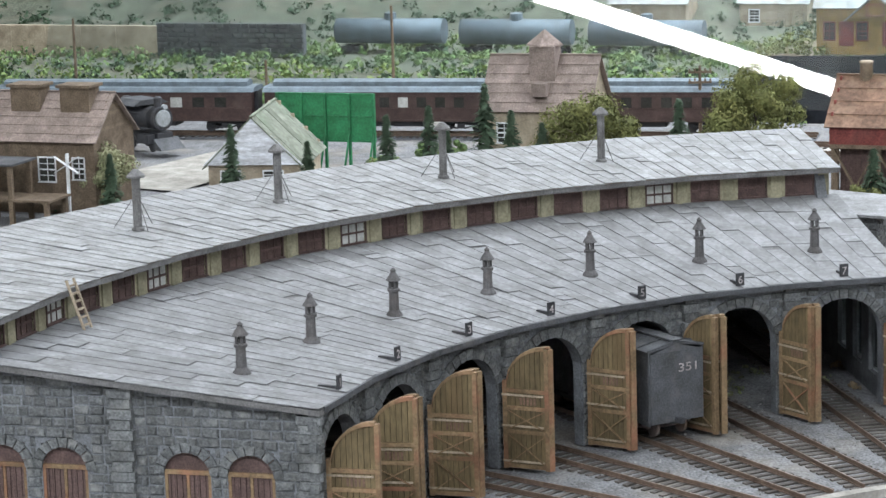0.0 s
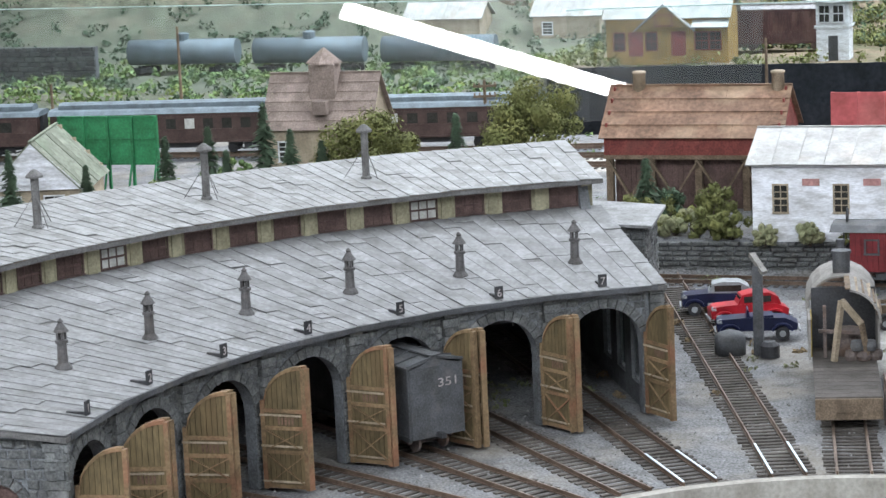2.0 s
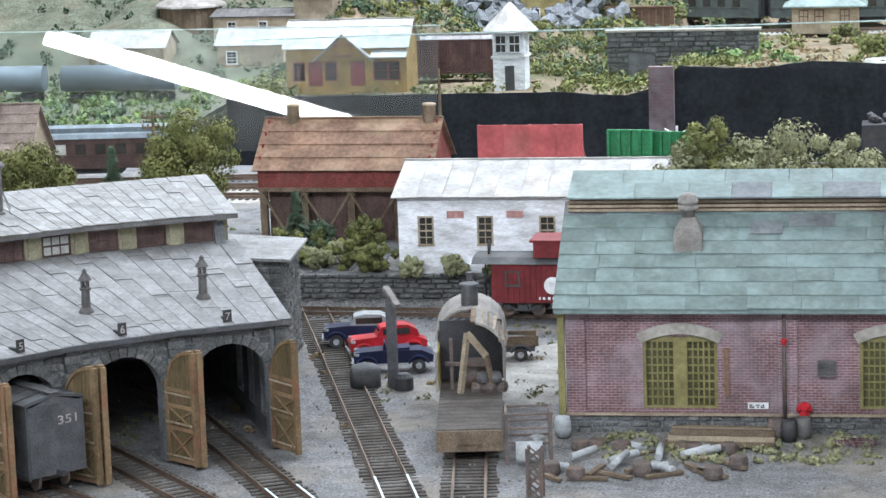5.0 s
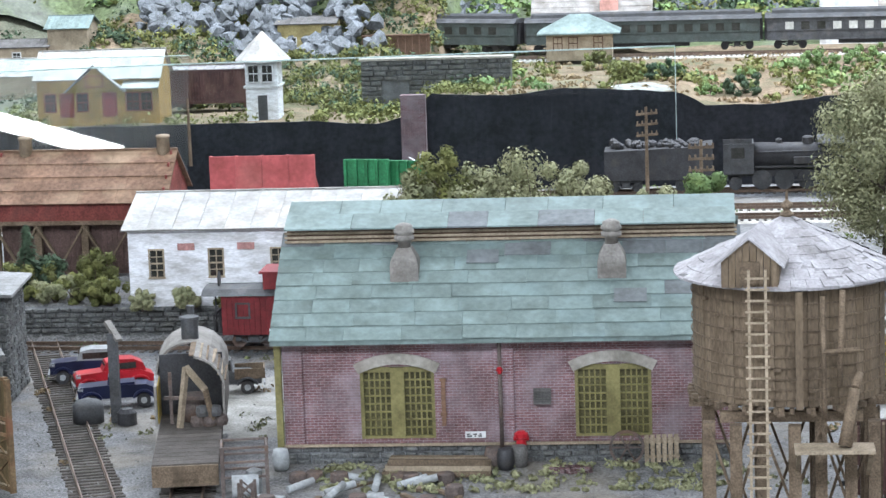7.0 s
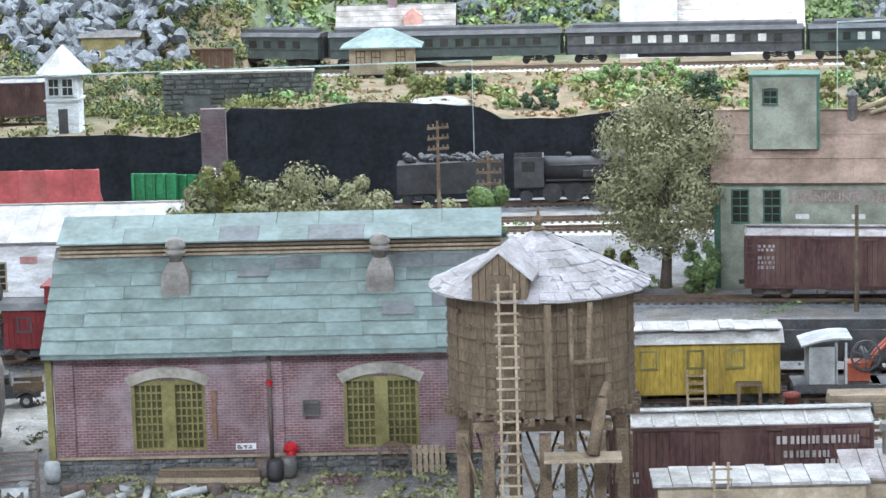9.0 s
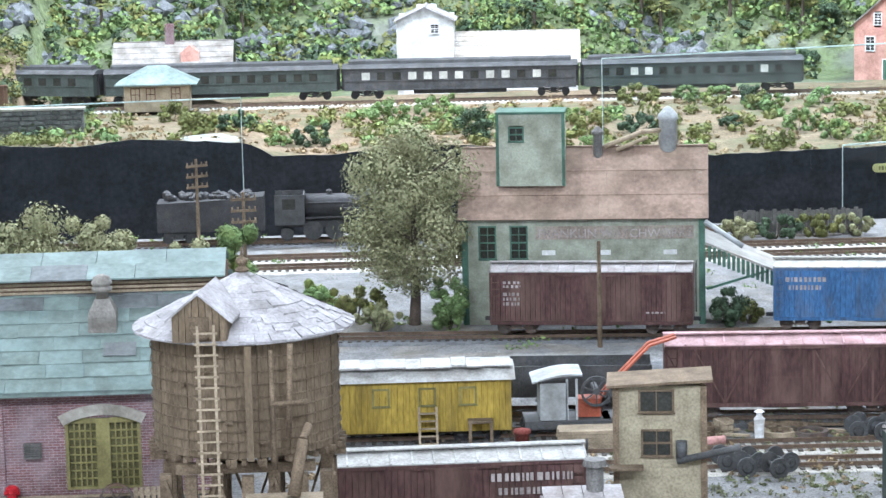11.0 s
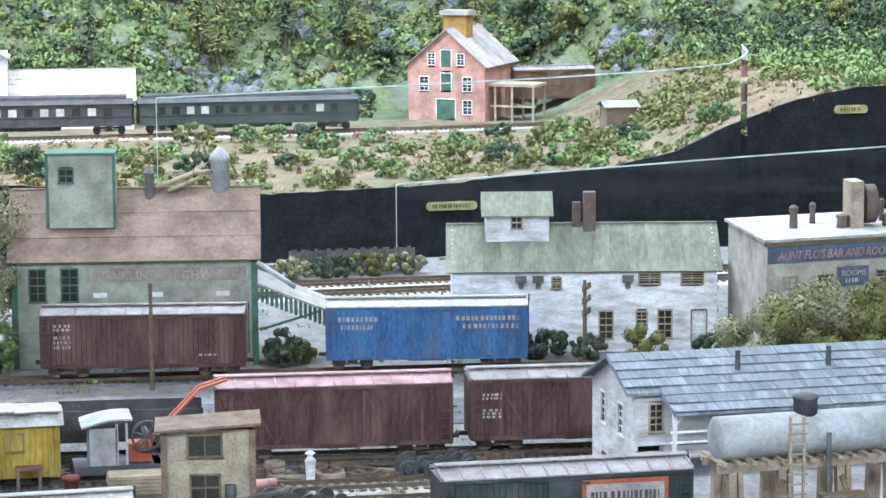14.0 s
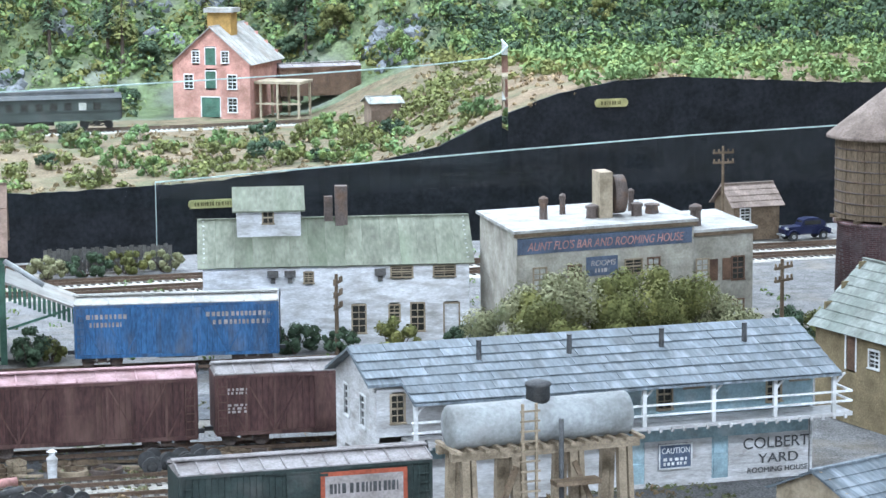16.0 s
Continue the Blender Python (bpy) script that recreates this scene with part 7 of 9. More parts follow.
old_car(-25.4, 147.4, 192, navy, tank_grey, "navy blue old sedan with pale roof", "sedan")
old_car(-23.4, 144.6, 200, auto_red, auto_red, "bright red old coupe with rounded fenders", "sedan")
old_car(-22.4, 141.3, 192, navy, navy, "dark blue open roadster with black wheels", "roadster")
old_car(-17.4, 144.0, 190, dark_grey, dark_grey, "dark old pickup truck with wooden bed", "pickup")

old_car(106.4, 205.6, 184, navy, navy, "dark blue old delivery van beside the board shed", "sedan")

# water column / standpipe by the lead track
sp = thing("standpipe", -21.6, 137.4, 0, 0, "dark iron standpipe with tilted lamp arm", "standpipe")
bm = bm_new()
box(bm, -0.24, 0.24, -0.2, 0.2, 0, 4.6)
part("column", bm, dark_grey, sp)
bm = bm_new()
beam(bm, (0.4, -0.3, 4.3), (-0.35, 0.5, 5.1), 0.34, 0.2)
part("arm", bm, old_metal, sp, "pale weathered top arm")
bm = bm_new()
lathe(bm, [(0.8, 0), (0.8, 0.9), (0.6, 1.1), (0.1, 1.25)], 14, -1.5, 0.2)
part("tub", bm, dark_grey, sp)
bm = bm_new()
lathe(bm, [(0.5, 0), (0.5, 0.6), (0.3, 0.8)], 12, 0.6, -0.3)
part("valve_box", bm, black, sp)

# derelict steam shovel car on the short track
hk = thing("derelict_crane", *polar(32.8, 98.9)[:2], 0.2, 98.9, "wrecked grey and yellow rail crane with broken roof", "rail crane")
bm = bm_new()
box(bm, -8.0, 5.0, -1.45, 1.45, 0.7, 1.25)
dk = part("deck", bm, tie_wood, hk)
for i in range(18):
    x = -7.9 + 0.72 * i
    bm = bm_new()
    box(bm, x, x + 0.68, -1.5, 1.5, 1.252, 1.34)
    part("plank", bm, tie_wood, dk)
bm = bm_new()
box(bm, -8.15, -8.0, -1.5, 1.5, 0.35, 1.3)
box(bm, -8.25, -8.16, -0.5, 0.5, 0.7, 1.0)
part("end_sill", bm, old_wood, hk, "worn wooden end beam")
# arched roof, torn open over the front half
n = 10
def vault(t0, t1, r, x0, x1, mm, name, label=""):
    arc = [(r * math.cos(t0 + (t1 - t0) * i / n), 3.2 + 0.95 * r * math.sin(t0 + (t1 - t0) * i / n)) for i in range(n + 1)]
    bm = bm_new()
    prism(bm, [*arc, *[(x * 0.94, 3.2 + (z - 3.2) * 0.94) for x, z in arc[::-1]]], x0, x1, pose(0, 0, 0, 0, 0, 90))
    return part(name, bm, mm, hk, label)


vault(0, math.pi, 1.75, -6.2, -2.2, old_metal, "arched_roof", "ragged pale grey arched roof")
vault(1.75, math.pi, 1.75, -2.15, 1.2, old_metal, "torn_roof", "torn grey roof sheet")
rr = random.Random(9)
for i in range(7):
    t = 0.25 + 0.2 * i
    bm = bm_new()
    beam(bm, (-1.2 + rr.uniform(0, 0.5), -1.7 * math.cos(t), 3.2 + 1.62 * math.sin(t)), (2.2, -1.7 * math.cos(t) + rr.uniform(-0.1, 0.1), 3.2 + 1.62 * math.sin(t)), 0.26, 0.07)
    part("broken_board", bm, pale_wood if i % 2 else old_wood, hk)
for sd in (-1, 1):
    bm = bm_new()
    box(bm, -0.6, 6.2, sd * 1.62 - 0.06, sd * 1.62 + 0.06, 1.35, 3.3)
    part("side_wall", bm, old_metal, hk)
bm = bm_new()
box(bm, -0.2, 2.0, 1.5, 1.555, 1.4, 3.25)
part("inner_lining", bm, car_yellow, hk, "yellow painted inner wall")
bm = bm_new()
box(bm, 2.0, 2.1, -1.55, 1.5, 1.35, 4.3)
part("rear_bulkhead", bm, black, hk)
bm = bm_new()
tube(bm, (0.6, -0.2, 1.35), (0.6, -0.2, 2.6), 0.65, n=14)
part("winch_drum", bm, rust_iron, hk)
for p, q, w, mm in (((-1.0, 0.5, 1.35), (-0.6, 0.1, 4.2), 0.24, pale_wood), ((-0.6, 0.1, 4.2), (-1.3, -0.8, 3.2), 0.24, pale_wood), ((-1.3, -0.8, 3.2), (-0.9, -1.1, 1.4), 0.2, old_wood), ((-0.3, 0.9, 1.4), (-0.3, 0.9, 3.9), 0.16, rust_iron), ((-0.4, -0.9, 2.6), (-0.4, 1.2, 2.7), 0.16, rust_iron)):
    bm = bm_new()
    beam(bm, p, q, w)
    part("frame_timber", bm, mm, hk)
for i in range(5):
    bm = bm_new()
    lathe(bm, [(0.3, 0), (0.36, 0.2), (0.3, 0.45), (0.12, 0.5)], 9, -0.9 + 0.3 * rr.random(), -1.45 + 0.28 * i)
    for v in bm.verts:
        v.co.z += 1.36 + 0.5 * (i % 2)
    part("machine_casting", bm, (rust_iron, dark_grey)[i % 2], hk)
for x, r, h in ((3.2, 0.42, 1.0), (5.0, 0.18, 1.2)):
    bm = bm_new()
    lathe(bm, [(r, 4.6), (r, 4.75 + h), (r * 1.2, 4.77 + h), (r * 1.15, 4.9 + h)], 12, x, 0)
    part("chimney", bm, dark_grey, hk)
for x in (-6, 3.5):
    truck_of(hk, x, rust_iron, black)

# hand car / gallows frame by the pit
gf = thing("iron_frame", -12.6, 123.6, 0, 10, "rusty skeletal iron frame cart by the pit", "cart")
bm = bm_new()
for x in (-1, 1):
    for y in (-0.8, 0.8):
        box(bm, x - 0.08, x + 0.08, y - 0.08, y + 0.08, 0, 2.3)
for z in (0.9, 1.6, 2.25):
    for y in (-0.8, 0.8):
        box(bm, -1.1, 1.1, y - 0.06, y + 0.06, z, z + 0.1)
    for x in (-1, 1):
        box(bm, x - 0.055, x + 0.055, -0.74, 0.74, z + 0.003, z + 0.097)
part("frame", bm, rust_iron, gf)
bm = bm_new()
tube(bm, (-0.6, -1.0, 0.6), (0.6, -1.0, 0.6), 0.5)
lathe(bm, [(0.35, 0), (0.35, 1.0), (0.1, 1.1)], 10, 0.4, 0.2)
part("drum", bm, tank_grey, gf)
lt = thing("lattice_post", -11.4, 117.4, 0, 0, "dark lattice steel post at the turntable", "post")
bm = bm_new()
for x, y in ((-0.3, -0.3), (0.3, -0.3), (-0.3, 0.3), (0.3, 0.3)):
    box(bm, x - 0.06, x + 0.06, y - 0.06, y + 0.06, -0.4, 2.2)
for i in range(4):
    z = 0.55 * i
    for y in (-0.3, 0.3):
        beam(bm, (-0.3, y, z), (0.3, y, z + 0.5), 0.06)
        beam(bm, (0.3, y + 0.01, z), (-0.3, y + 0.01, z + 0.5), 0.06)
part("lattice", bm, rust_iron, lt)

# ---- red caboose ----
cb = thing("caboose", -14.9, 154.6, 0.3, -1, "red wooden caboose with end platform", "caboose")
bm = bm_new()
grooved(bm, -4.1, 4.2, -1.4, 0.85, 3.1, 26)
box(bm, -4.1, 4.2, -1.36, 1.4, 0.85, 3.1)
part("body", bm, caboose_red, cb)
bm = bm_new()
prism(bm, [(-1.6, 3.1), (1.6, 3.1), (1.0, 3.4), (0, 3.5), (-1.0, 3.4)], -4.8, 5.2, pose(0, 0, 0, 0, 0, 90))
part("roof", bm, dark_grey, cb)
bm = bm_new()
box(bm, -1.7, 0.9, -1.2, 1.2, 3.4, 4.3)
box(bm, -1.9, 1.1, -1.3, 1.3, 4.3, 4.42)
part("cupola", bm, caboose_red, cb)
window(cb, pose(0, -1.4, 0), -3.2, -2.55, 1.9, 2.6, dark_grey, dark_pane, 1, 2, 0.05)
bm = bm_new()
tube(bm, (-0.6, -1.43, 1.85), (-0.6, -1.41, 1.85), 0.5, n=20)
part("emblem", bm, white_paint, cb, "round white emblem")
bars(cb, pose(0, -1.4, 0), -1.4, 1.05, 1.8, 0.16, white_paint, random.Random(7))
bm = bm_new()
box(bm, -4.9, -4.1, -1.3, 1.3, 0.8, 0.95)
for y in (-1.25, 0.4, 1.25):
    box(bm, -4.6, -4.5, y - 0.05, y + 0.05, 0.95, 2.0)
box(bm, -4.6, -4.5, -1.3, 1.3, 1.9, 2.0)
tube(bm, (-4.5, -0.9, 0.9), (-4.5, -0.9, 3.2), 0.05)
tube(bm, (-4.4, -0.3, 3.9), (-4.34, -0.3, 3.9), 0.4, n=14)
tube(bm, (-4.4, -0.3, 3.3), (-4.4, -0.3, 3.9), 0.06)
part("end_platform", bm, black, cb)
for x in (-2.4, 3.0):
    truck_of(cb, x, rust_iron, dark_grey)

# ---- billboards ----
def billboard(x, y, z0, z1, w, rz, m, label, back=False, foot=0.0):
    t = thing("billboard", x, y, 0, rz, label, "billboard", "billboards")
    bm = bm_new()
    n = 4
    for i in range(n):
        box(bm, w * i / n + 0.01, w * (i + 1) / n - 0.01, -0.05, 0.05, z0, z1)
    part("panel", bm, m, t)
    bm = bm_new()
    for i in range(5):
        u = 0.1 + (w - 0.2) * i / 4
        box(bm, u - 0.09, u + 0.09, -0.3 if back else 0.06, -0.06 if back else 0.3, foot, z1)
        beam(bm, (u, -0.2 if back else 0.2, z0 + 0.8), (u, -1.6 if back else 1.6, foot), 0.12)
    for z in (z0, (z0 + z1) / 2, z1 - 0.15):
        box(bm, 0, w, -0.14 if back else 0.06, -0.06 if back else 0.14, z, z + 0.14)
    part("frame", bm, m, t)
    return t


billboard(-21.5, 164.6, 7.75, 9.75, 6.4, 0, sign_red, "plain red billboard on thin legs", False, 7.4)
billboard(-81.0, 185.2, 2.2, 5.8, 7.8, 0, sign_green, "back of a bright green billboard with braced frame", True)
billboard(-15.2, 178, 4.2, 7.6, 3.0, -8, sign_green, "back of a dark green billboard", True)
billboard(-12.4, 178.5, 4.2, 7.4, 2.6, -12, sign_green, "back of a dark green billboard", True)

# ---- houses behind the roundhouse ----
h1 = house("section_house", "tan clapboard house with brown shingle roof and dormer", -62.6, 179, 3, 7.3, 6.0, 5.9, 9.1, tan_wall, brown_roof, [("f", 0.9, 3.4, 0.9, 1.3), ("r", 2, 3.4, 0.9, 1.4)], [], rows_of=6, strips=9, category="house")
bm = bm_new()
box(bm, 2.9, 4.7, 1.4, 3.2, 7.2, 9.9)
lathe(bm, [(1.35, 9.9), (1.3, 10.0), (0.05, 11.0)], 4, 3.8, 2.3)
part("cupola", bm, brown_roof, h1)
bm = bm_new()
box(bm, 3.4, 4.4, -0.1, 1.2, 6.6, 7.5)
part("dormer", bm, brown_roof, h1)
h2 = house("gable_cottage", "cream cottage with white shingled gable and grey-green roof", -80.7, 172.2, 13, 6.4, 8.8, 2.5, 5.7, tan_wall, mossy_roof, [("f", 0.9, 0.9, 1.3, 1.0), ("f", 3.9, 0.9, 1.3, 1.0)], [("r", 2.5, 0.1, 0.9, 2.0)], over=0.4, category="cottage", along="y", strips=8)
bm = bm_new()
rows = 10
for i in range(rows):
    u0, u1 = i / rows, (i + 1) / rows
    x0, x1 = 3.55 * (1 - u0), 3.55 * (1 - u1)
    z0, z1 = 2.4 + 3.3 * u0, 2.4 + 3.3 * u1
    v = [bm.verts.new(c) for c in ((3.2 - x0, -0.36, z0), (3.2 + x0, -0.36, z0), (3.2 + x1, -0.3, z1), (3.2 - x1, -0.3, z1))]
    bm.faces.new(v)
part("gable_shingles", bm, white_board, h2, "white shingled gable")
h3 = house("sand_house", "weathered brown plank sand house with roof vents", -94.0, 165, 0, 8.2, 6, 5.2, 7.9, old_wood, brown_roof, [("f", 6.6, 2.4, 0.8, 1.4), ("f", 4.0, 2.2, 1.2, 1.6)], [], rows_of=6, strips=9, category="shed")
for x in (1.2, 5.0):
    bm = bm_new()
    box(bm, x, x + 2.2, 1.6, 3.2, 6.6, 8.4)
    box(bm, x - 0.2, x + 2.4, 1.4, 3.4, 8.4, 8.6)
    part("roof_vent", bm, old_wood, h3)
pl = thing("timber_platform", -95, 160, 0, 0, "dark timber platform with pipes and canopy", "platform")
bm = bm_new()
for i in range(12):
    box(bm, i * 0.7, i * 0.7 + 0.66, 0, 3, 1.6, 1.75)
part("deck", bm, old_wood, pl)
for x in (0.2, 2.8, 5.4, 8.0):
    for y in (0.2, 2.8):
        bm = bm_new()
        box(bm, x - 0.15, x + 0.15, y - 0.15, y + 0.15, 0, 4.0 if x < 6 else 1.6)
        part("post", bm, old_wood, pl)
bm = bm_new()
box(bm, -0.3, 5.8, -0.2, 3.2, 4.0, 4.15)
part("canopy", bm, dark_grey, pl)
for x, y, s in ((-87.0, 163.4, 1.0), (-13.3, 206, 0.9)):
    t = thing("crossing_sign", x, y, 0, 0, "white crossbuck level crossing sign on post", "sign", "crossing signs")
    bm = bm_new()
    box(bm, -0.09, 0.09, -0.09, 0.09, 0, 4.4 * s)
    part("post", bm, white_paint, t)
    bm = bm_new()
    beam(bm, (-0.9, -0.12, 3.1 * s), (0.9, -0.12, 4.2 * s), 0.3, 0.04)
    beam(bm, (-0.9, -0.17, 4.2 * s), (0.9, -0.17, 3.1 * s), 0.3, 0.04)
    part("crossbuck", bm, white_paint, t)

# ---- passenger cars and engines ----
def coach(x, y, z, rz, L, body_m, roof_m, label, lit=0.0, wins=11, seed=1):
    rg = random.Random(seed)
    t = thing("passenger_car", x, y, z, rz, label, "passenger car", "passenger cars")
    h = L / 2
    bm = bm_new()
    box(bm, -h, h, -1.45, 1.45, 0.95, 3.3)
    box(bm, -h, h, -1.5, 1.5, 0.95, 1.1)
    box(bm, -h, h, -1.49, 1.49, 1.95, 2.03)
    box(bm, -h, h, -1.49, 1.49, 2.95, 3.05)
    part("body", bm, body_m, t)
    bm = bm_new()
    prism(bm, [(-1.55, 3.3), (1.55, 3.3), (1.2, 3.62), (0.75, 3.72), (-0.75, 3.72), (-1.2, 3.62)], -h - 0.2, h + 0.2, pose(0, 0, 0, 0, 0, 90))
    rf = part("roof", bm, roof_m, t)
    bm = bm_new()
    prism(bm, [(-0.75, 3.7), (0.75, 3.7), (0.72, 4.05), (0.3, 4.2), (-0.3, 4.2), (-0.72, 4.05)], -h + 0.5, h - 0.5, pose(0, 0, 0, 0, 0, 90))
    part("clerestory", bm, roof_m, rf)
    for i in range(wins):
        u = -h + 1.6 + (L - 3.2) * (i + 0.2) / wins
        w = (L - 3.2) / wins * 0.52
        bm = bm_new()
        box(bm, u, u + w, -1.47, -1.452, 2.08, 2.88)
        part("window", bm, pane_lit if rg.random() < lit else dark_pane, t)
    bm = bm_new()
    for s in (-1, 1):
        box(bm, s * h - 0.3, s * h + 0.3, -0.6, 0.6, 1.0, 3.3)
    part("vestibule", bm, black, t)
    bm = bm_new()
    box(bm, -h * 0.4, h * 0.4, -1.0, 1.0, 0.5, 0.94)
    part("battery_box", bm, black, t)
    for s in (-1, 1):
        truck_of(t, s * (h - 2.4), black, black, 2.6)
    return t


for i, (x0, y0, x1, y1, m, l) in enumerate(((-10.9, 291.2, 13.8, 290.2, pullman, 0.1), (14.6, 290.1, 39.3, 288.3, dark_grey, 0.75), (40.1, 288.2, 63.2, 287.2, pullman, 0.3), (-36.0, 300, -11.8, 291.4, pullman, 0.1))):
    L = math.hypot(x1 - x0, y1 - y0)
    coach((x0 + x1) / 2, (y0 + y1) / 2 + 0.6, 2.95, math.degrees(math.atan2(y1 - y0, x1 - x0)), L, m, dark_grey, "dark green-grey passenger car with roof monitor" if m == pullman else "black-grey passenger car with bright windows", l, 13, i)
for i, (x0, x1) in enumerate(((-112, -90.0), (-89.0, -70.6), (-70.0, -51.0))):
    y0, y1 = 199.5 + (x0 + 110) * 0.121, 199.5 + (x1 + 110) * 0.121
    coach((x0 + x1) / 2, (y0 + y1) / 2, 0.33, 6.9, x1 - x0, tuscan, blue_grey, "brown passenger car with blue-grey roof", 0.25, 10, 10 + i)


def steam_engine(x, y, z, rz, label, tender=True):
    """Boiler along +x, cab at the rear."""
    t = thing("steam_engine", x, y, z, rz, label, "locomotive", "steam engines")
    bm = bm_new()
    tube(bm, (-2.5, 0, 2.55), (5.6, 0, 2.55), 0.98, 0.86, 20)
    tube(bm, (5.6, 0, 2.55), (6.6, 0, 2.55), 0.92, 0.92, 20)
    b = part("boiler", bm, black, t)
    bm = bm_new()
    for u, r, hh in ((6.0, 0.32, 0.8), (3.9, 0.42, 0.45), (1.6, 0.45, 0.5), (-0.6, 0.25, 0.35)):
        lathe(bm, [(r * 1.1, 3.2), (r, 3.5), (r, 3.35 + hh), (r * 0.6, 3.45 + hh)], 12, u, 0)
    part("dome", bm, black, b)
    bm = bm_new()
    tube(bm, (6.6, 0, 2.55), (6.75, 0, 2.55), 0.72, 0.6, 18)
    tube(bm, (6.7, 0, 3.5), (7.05, 0, 3.5), 0.2, n=12)
    part("smokebox_front", bm, tank_grey, b)
    bm = bm_new()
    box(bm, -4.8, -2.5, -1.45, -1.35, 1.3, 3.6)
    box(bm, -4.8, -2.5, 1.35, 1.45, 1.3, 3.6)
    box(bm, -2.6, -2.5, -1.35, 1.35, 1.3, 3.6)
    prism(bm, [(-1.65, 3.55), (1.65, 3.55), (0.9, 3.95), (-0.9, 3.95)], -5.1, -2.3, pose(0, 0, 0, 0, 0, 90))
    c = part("cab", bm, dark_grey, t)
    bm = bm_new()
    box(bm, -4.2, -3.2, -1.47, -1.452, 2.5, 3.3)
    part("cab_window", bm, dark_pane, c)
    bm = bm_new()
    box(bm, -4.8, 6.8, -0.7, 0.7, 1.0, 1.5)
    box(bm, -2.4, 5.9, -1.4, -1.0, 1.75, 1.85)
    box(bm, 5.0, 6.5, -1.45, -0.75, 0.7, 1.4)
    beam(bm, (5.5, -1.15, 0.85), (0.2, -1.15, 0.7), 0.12)
    tube(bm, (-2.2, -1.15, 2.9), (4.5, -1.1, 2.95), 0.07)
    box(bm, 0.5, 2.2, -1.35, -1.0, 2.0, 2.5)
    part("running_gear", bm, black, t)
    for u, r in ((-1.9, 0.75), (-0.2, 0.75), (1.5, 0.75), (3.2, 0.75), (6.2, 0.42), (-3.9, 0.5)):
        bm = bm_new()
        for s in (-1, 1):
            tube(bm, (u, s * 0.72, r), (u, s * 0.86, r), r, n=20)
        tube(bm, (u, -0.72, r), (u, 0.72, r), 0.1, n=8)
        part("wheelset", bm, dark_grey, t)
    bm = bm_new()
    prism(bm, [(6.8, 0.25), (7.9, 0.25), (6.8, 1.1)], -1.1, 1.1)
    part("cow_catcher", bm, dark_grey, t)
    if tender:
        td = thing("tender", x - 9.6 * math.cos(radians(rz)), y - 9.6 * math.sin(radians(rz)), z, rz, "black coal tender heaped with coal", "tender")
        bm = bm_new()
        prism(bm, [(-4.2, 0.95), (4.0, 0.95), (4.0, 3.6), (2.0, 3.4), (-4.2, 3.2)], -1.45, 1.45)
        part("body", bm, black, td)
        bm = bm_new()
        r2 = random.Random(3)
        for _ in range(60):
            u = r2.uniform(-3.6, 3.4)
            s = r2.uniform(0.2, 0.4)
            bmesh.ops.create_icosphere(bm, subdivisions=1, radius=s, matrix=Matrix.Translation((u, r2.uniform(-1.1, 1.1), 3.35 + r2.uniform(0, 0.25))))
        part("coal", bm, black, td, kind="stuff")
        for u in (-2.6, 2.4):
            truck_of(td, u, dark_grey, dark_grey)
    return t


steam_engine(14.2, 210, 0.3, 0, "black steam locomotive with round boiler on the far track")
steam_engine(-98.6, 193.6, 0.3, -30, "grey-black steam locomotive beside the main line", False)

# ---- work cars and clutter in the middle yard ----
oc = thing("outfit_car", 17.4, 142.6, -0.15, 0, "weathered yellow bunk car with patched pale roof", "bunk car")
bm = bm_new()
grooved(bm, -6.2, 6.2, -1.5, 0.75, 3.45, 40)
box(bm, -6.2, 6.2, -1.46, 1.45, 0.75, 3.45)
part("body", bm, car_yellow, oc)
bm = bm_new()
prism(bm, [(-1.75, 3.45), (1.75, 3.45), (0.7, 4.05), (-0.7, 4.05)], -6.4, 6.4, pose(0, 0, 0, 0, 0, 90))
rr = random.Random(6)
ocr = part("roof", bm, roof_white, oc)
for i in range(16):
    u = -6.3 + 12.6 * i / 16
    bm = bm_new()
    box(bm, u, u + 0.77, -1.1 - rr.uniform(0, 0.3), 1.1, 4.055, 4.08 + rr.uniform(0, 0.1))
    part("roof_sheet", bm, roof_white, ocr)
for u in (-0.9, 1.5, 3.6):
    window(oc, pose(0, -1.5, 0), u, u + 0.7, 2.2, 3.0, olive_paint, dark_pane, 2, 2, 0.05)
bm = bm_new()
for s in (-0.45, 0.45):
    beam(bm, (1.85 + s, -1.6, 2.1), (1.85 + s, -2.4, 0.0), 0.12)
for i in range(5):
    box(bm, 1.4, 2.3, -2.3 + 0.1 * i, -2.1 + 0.1 * i, 0.25 + 0.38 * i, 0.31 + 0.38 * i)
part("steps", bm, pale_wood, oc)
bm = bm_new()
box(bm, 3.9, 5.2, -2.3, -1.51, 1.3, 1.42)
for x in (4.0, 5.1):
    box(bm, x - 0.08, x + 0.08, -2.3, -2.14, 0, 1.3)
part("bench_shelf", bm, old_wood, oc)
for u in (-4.2, 4.4):
    truck_of(oc, u, black, black)

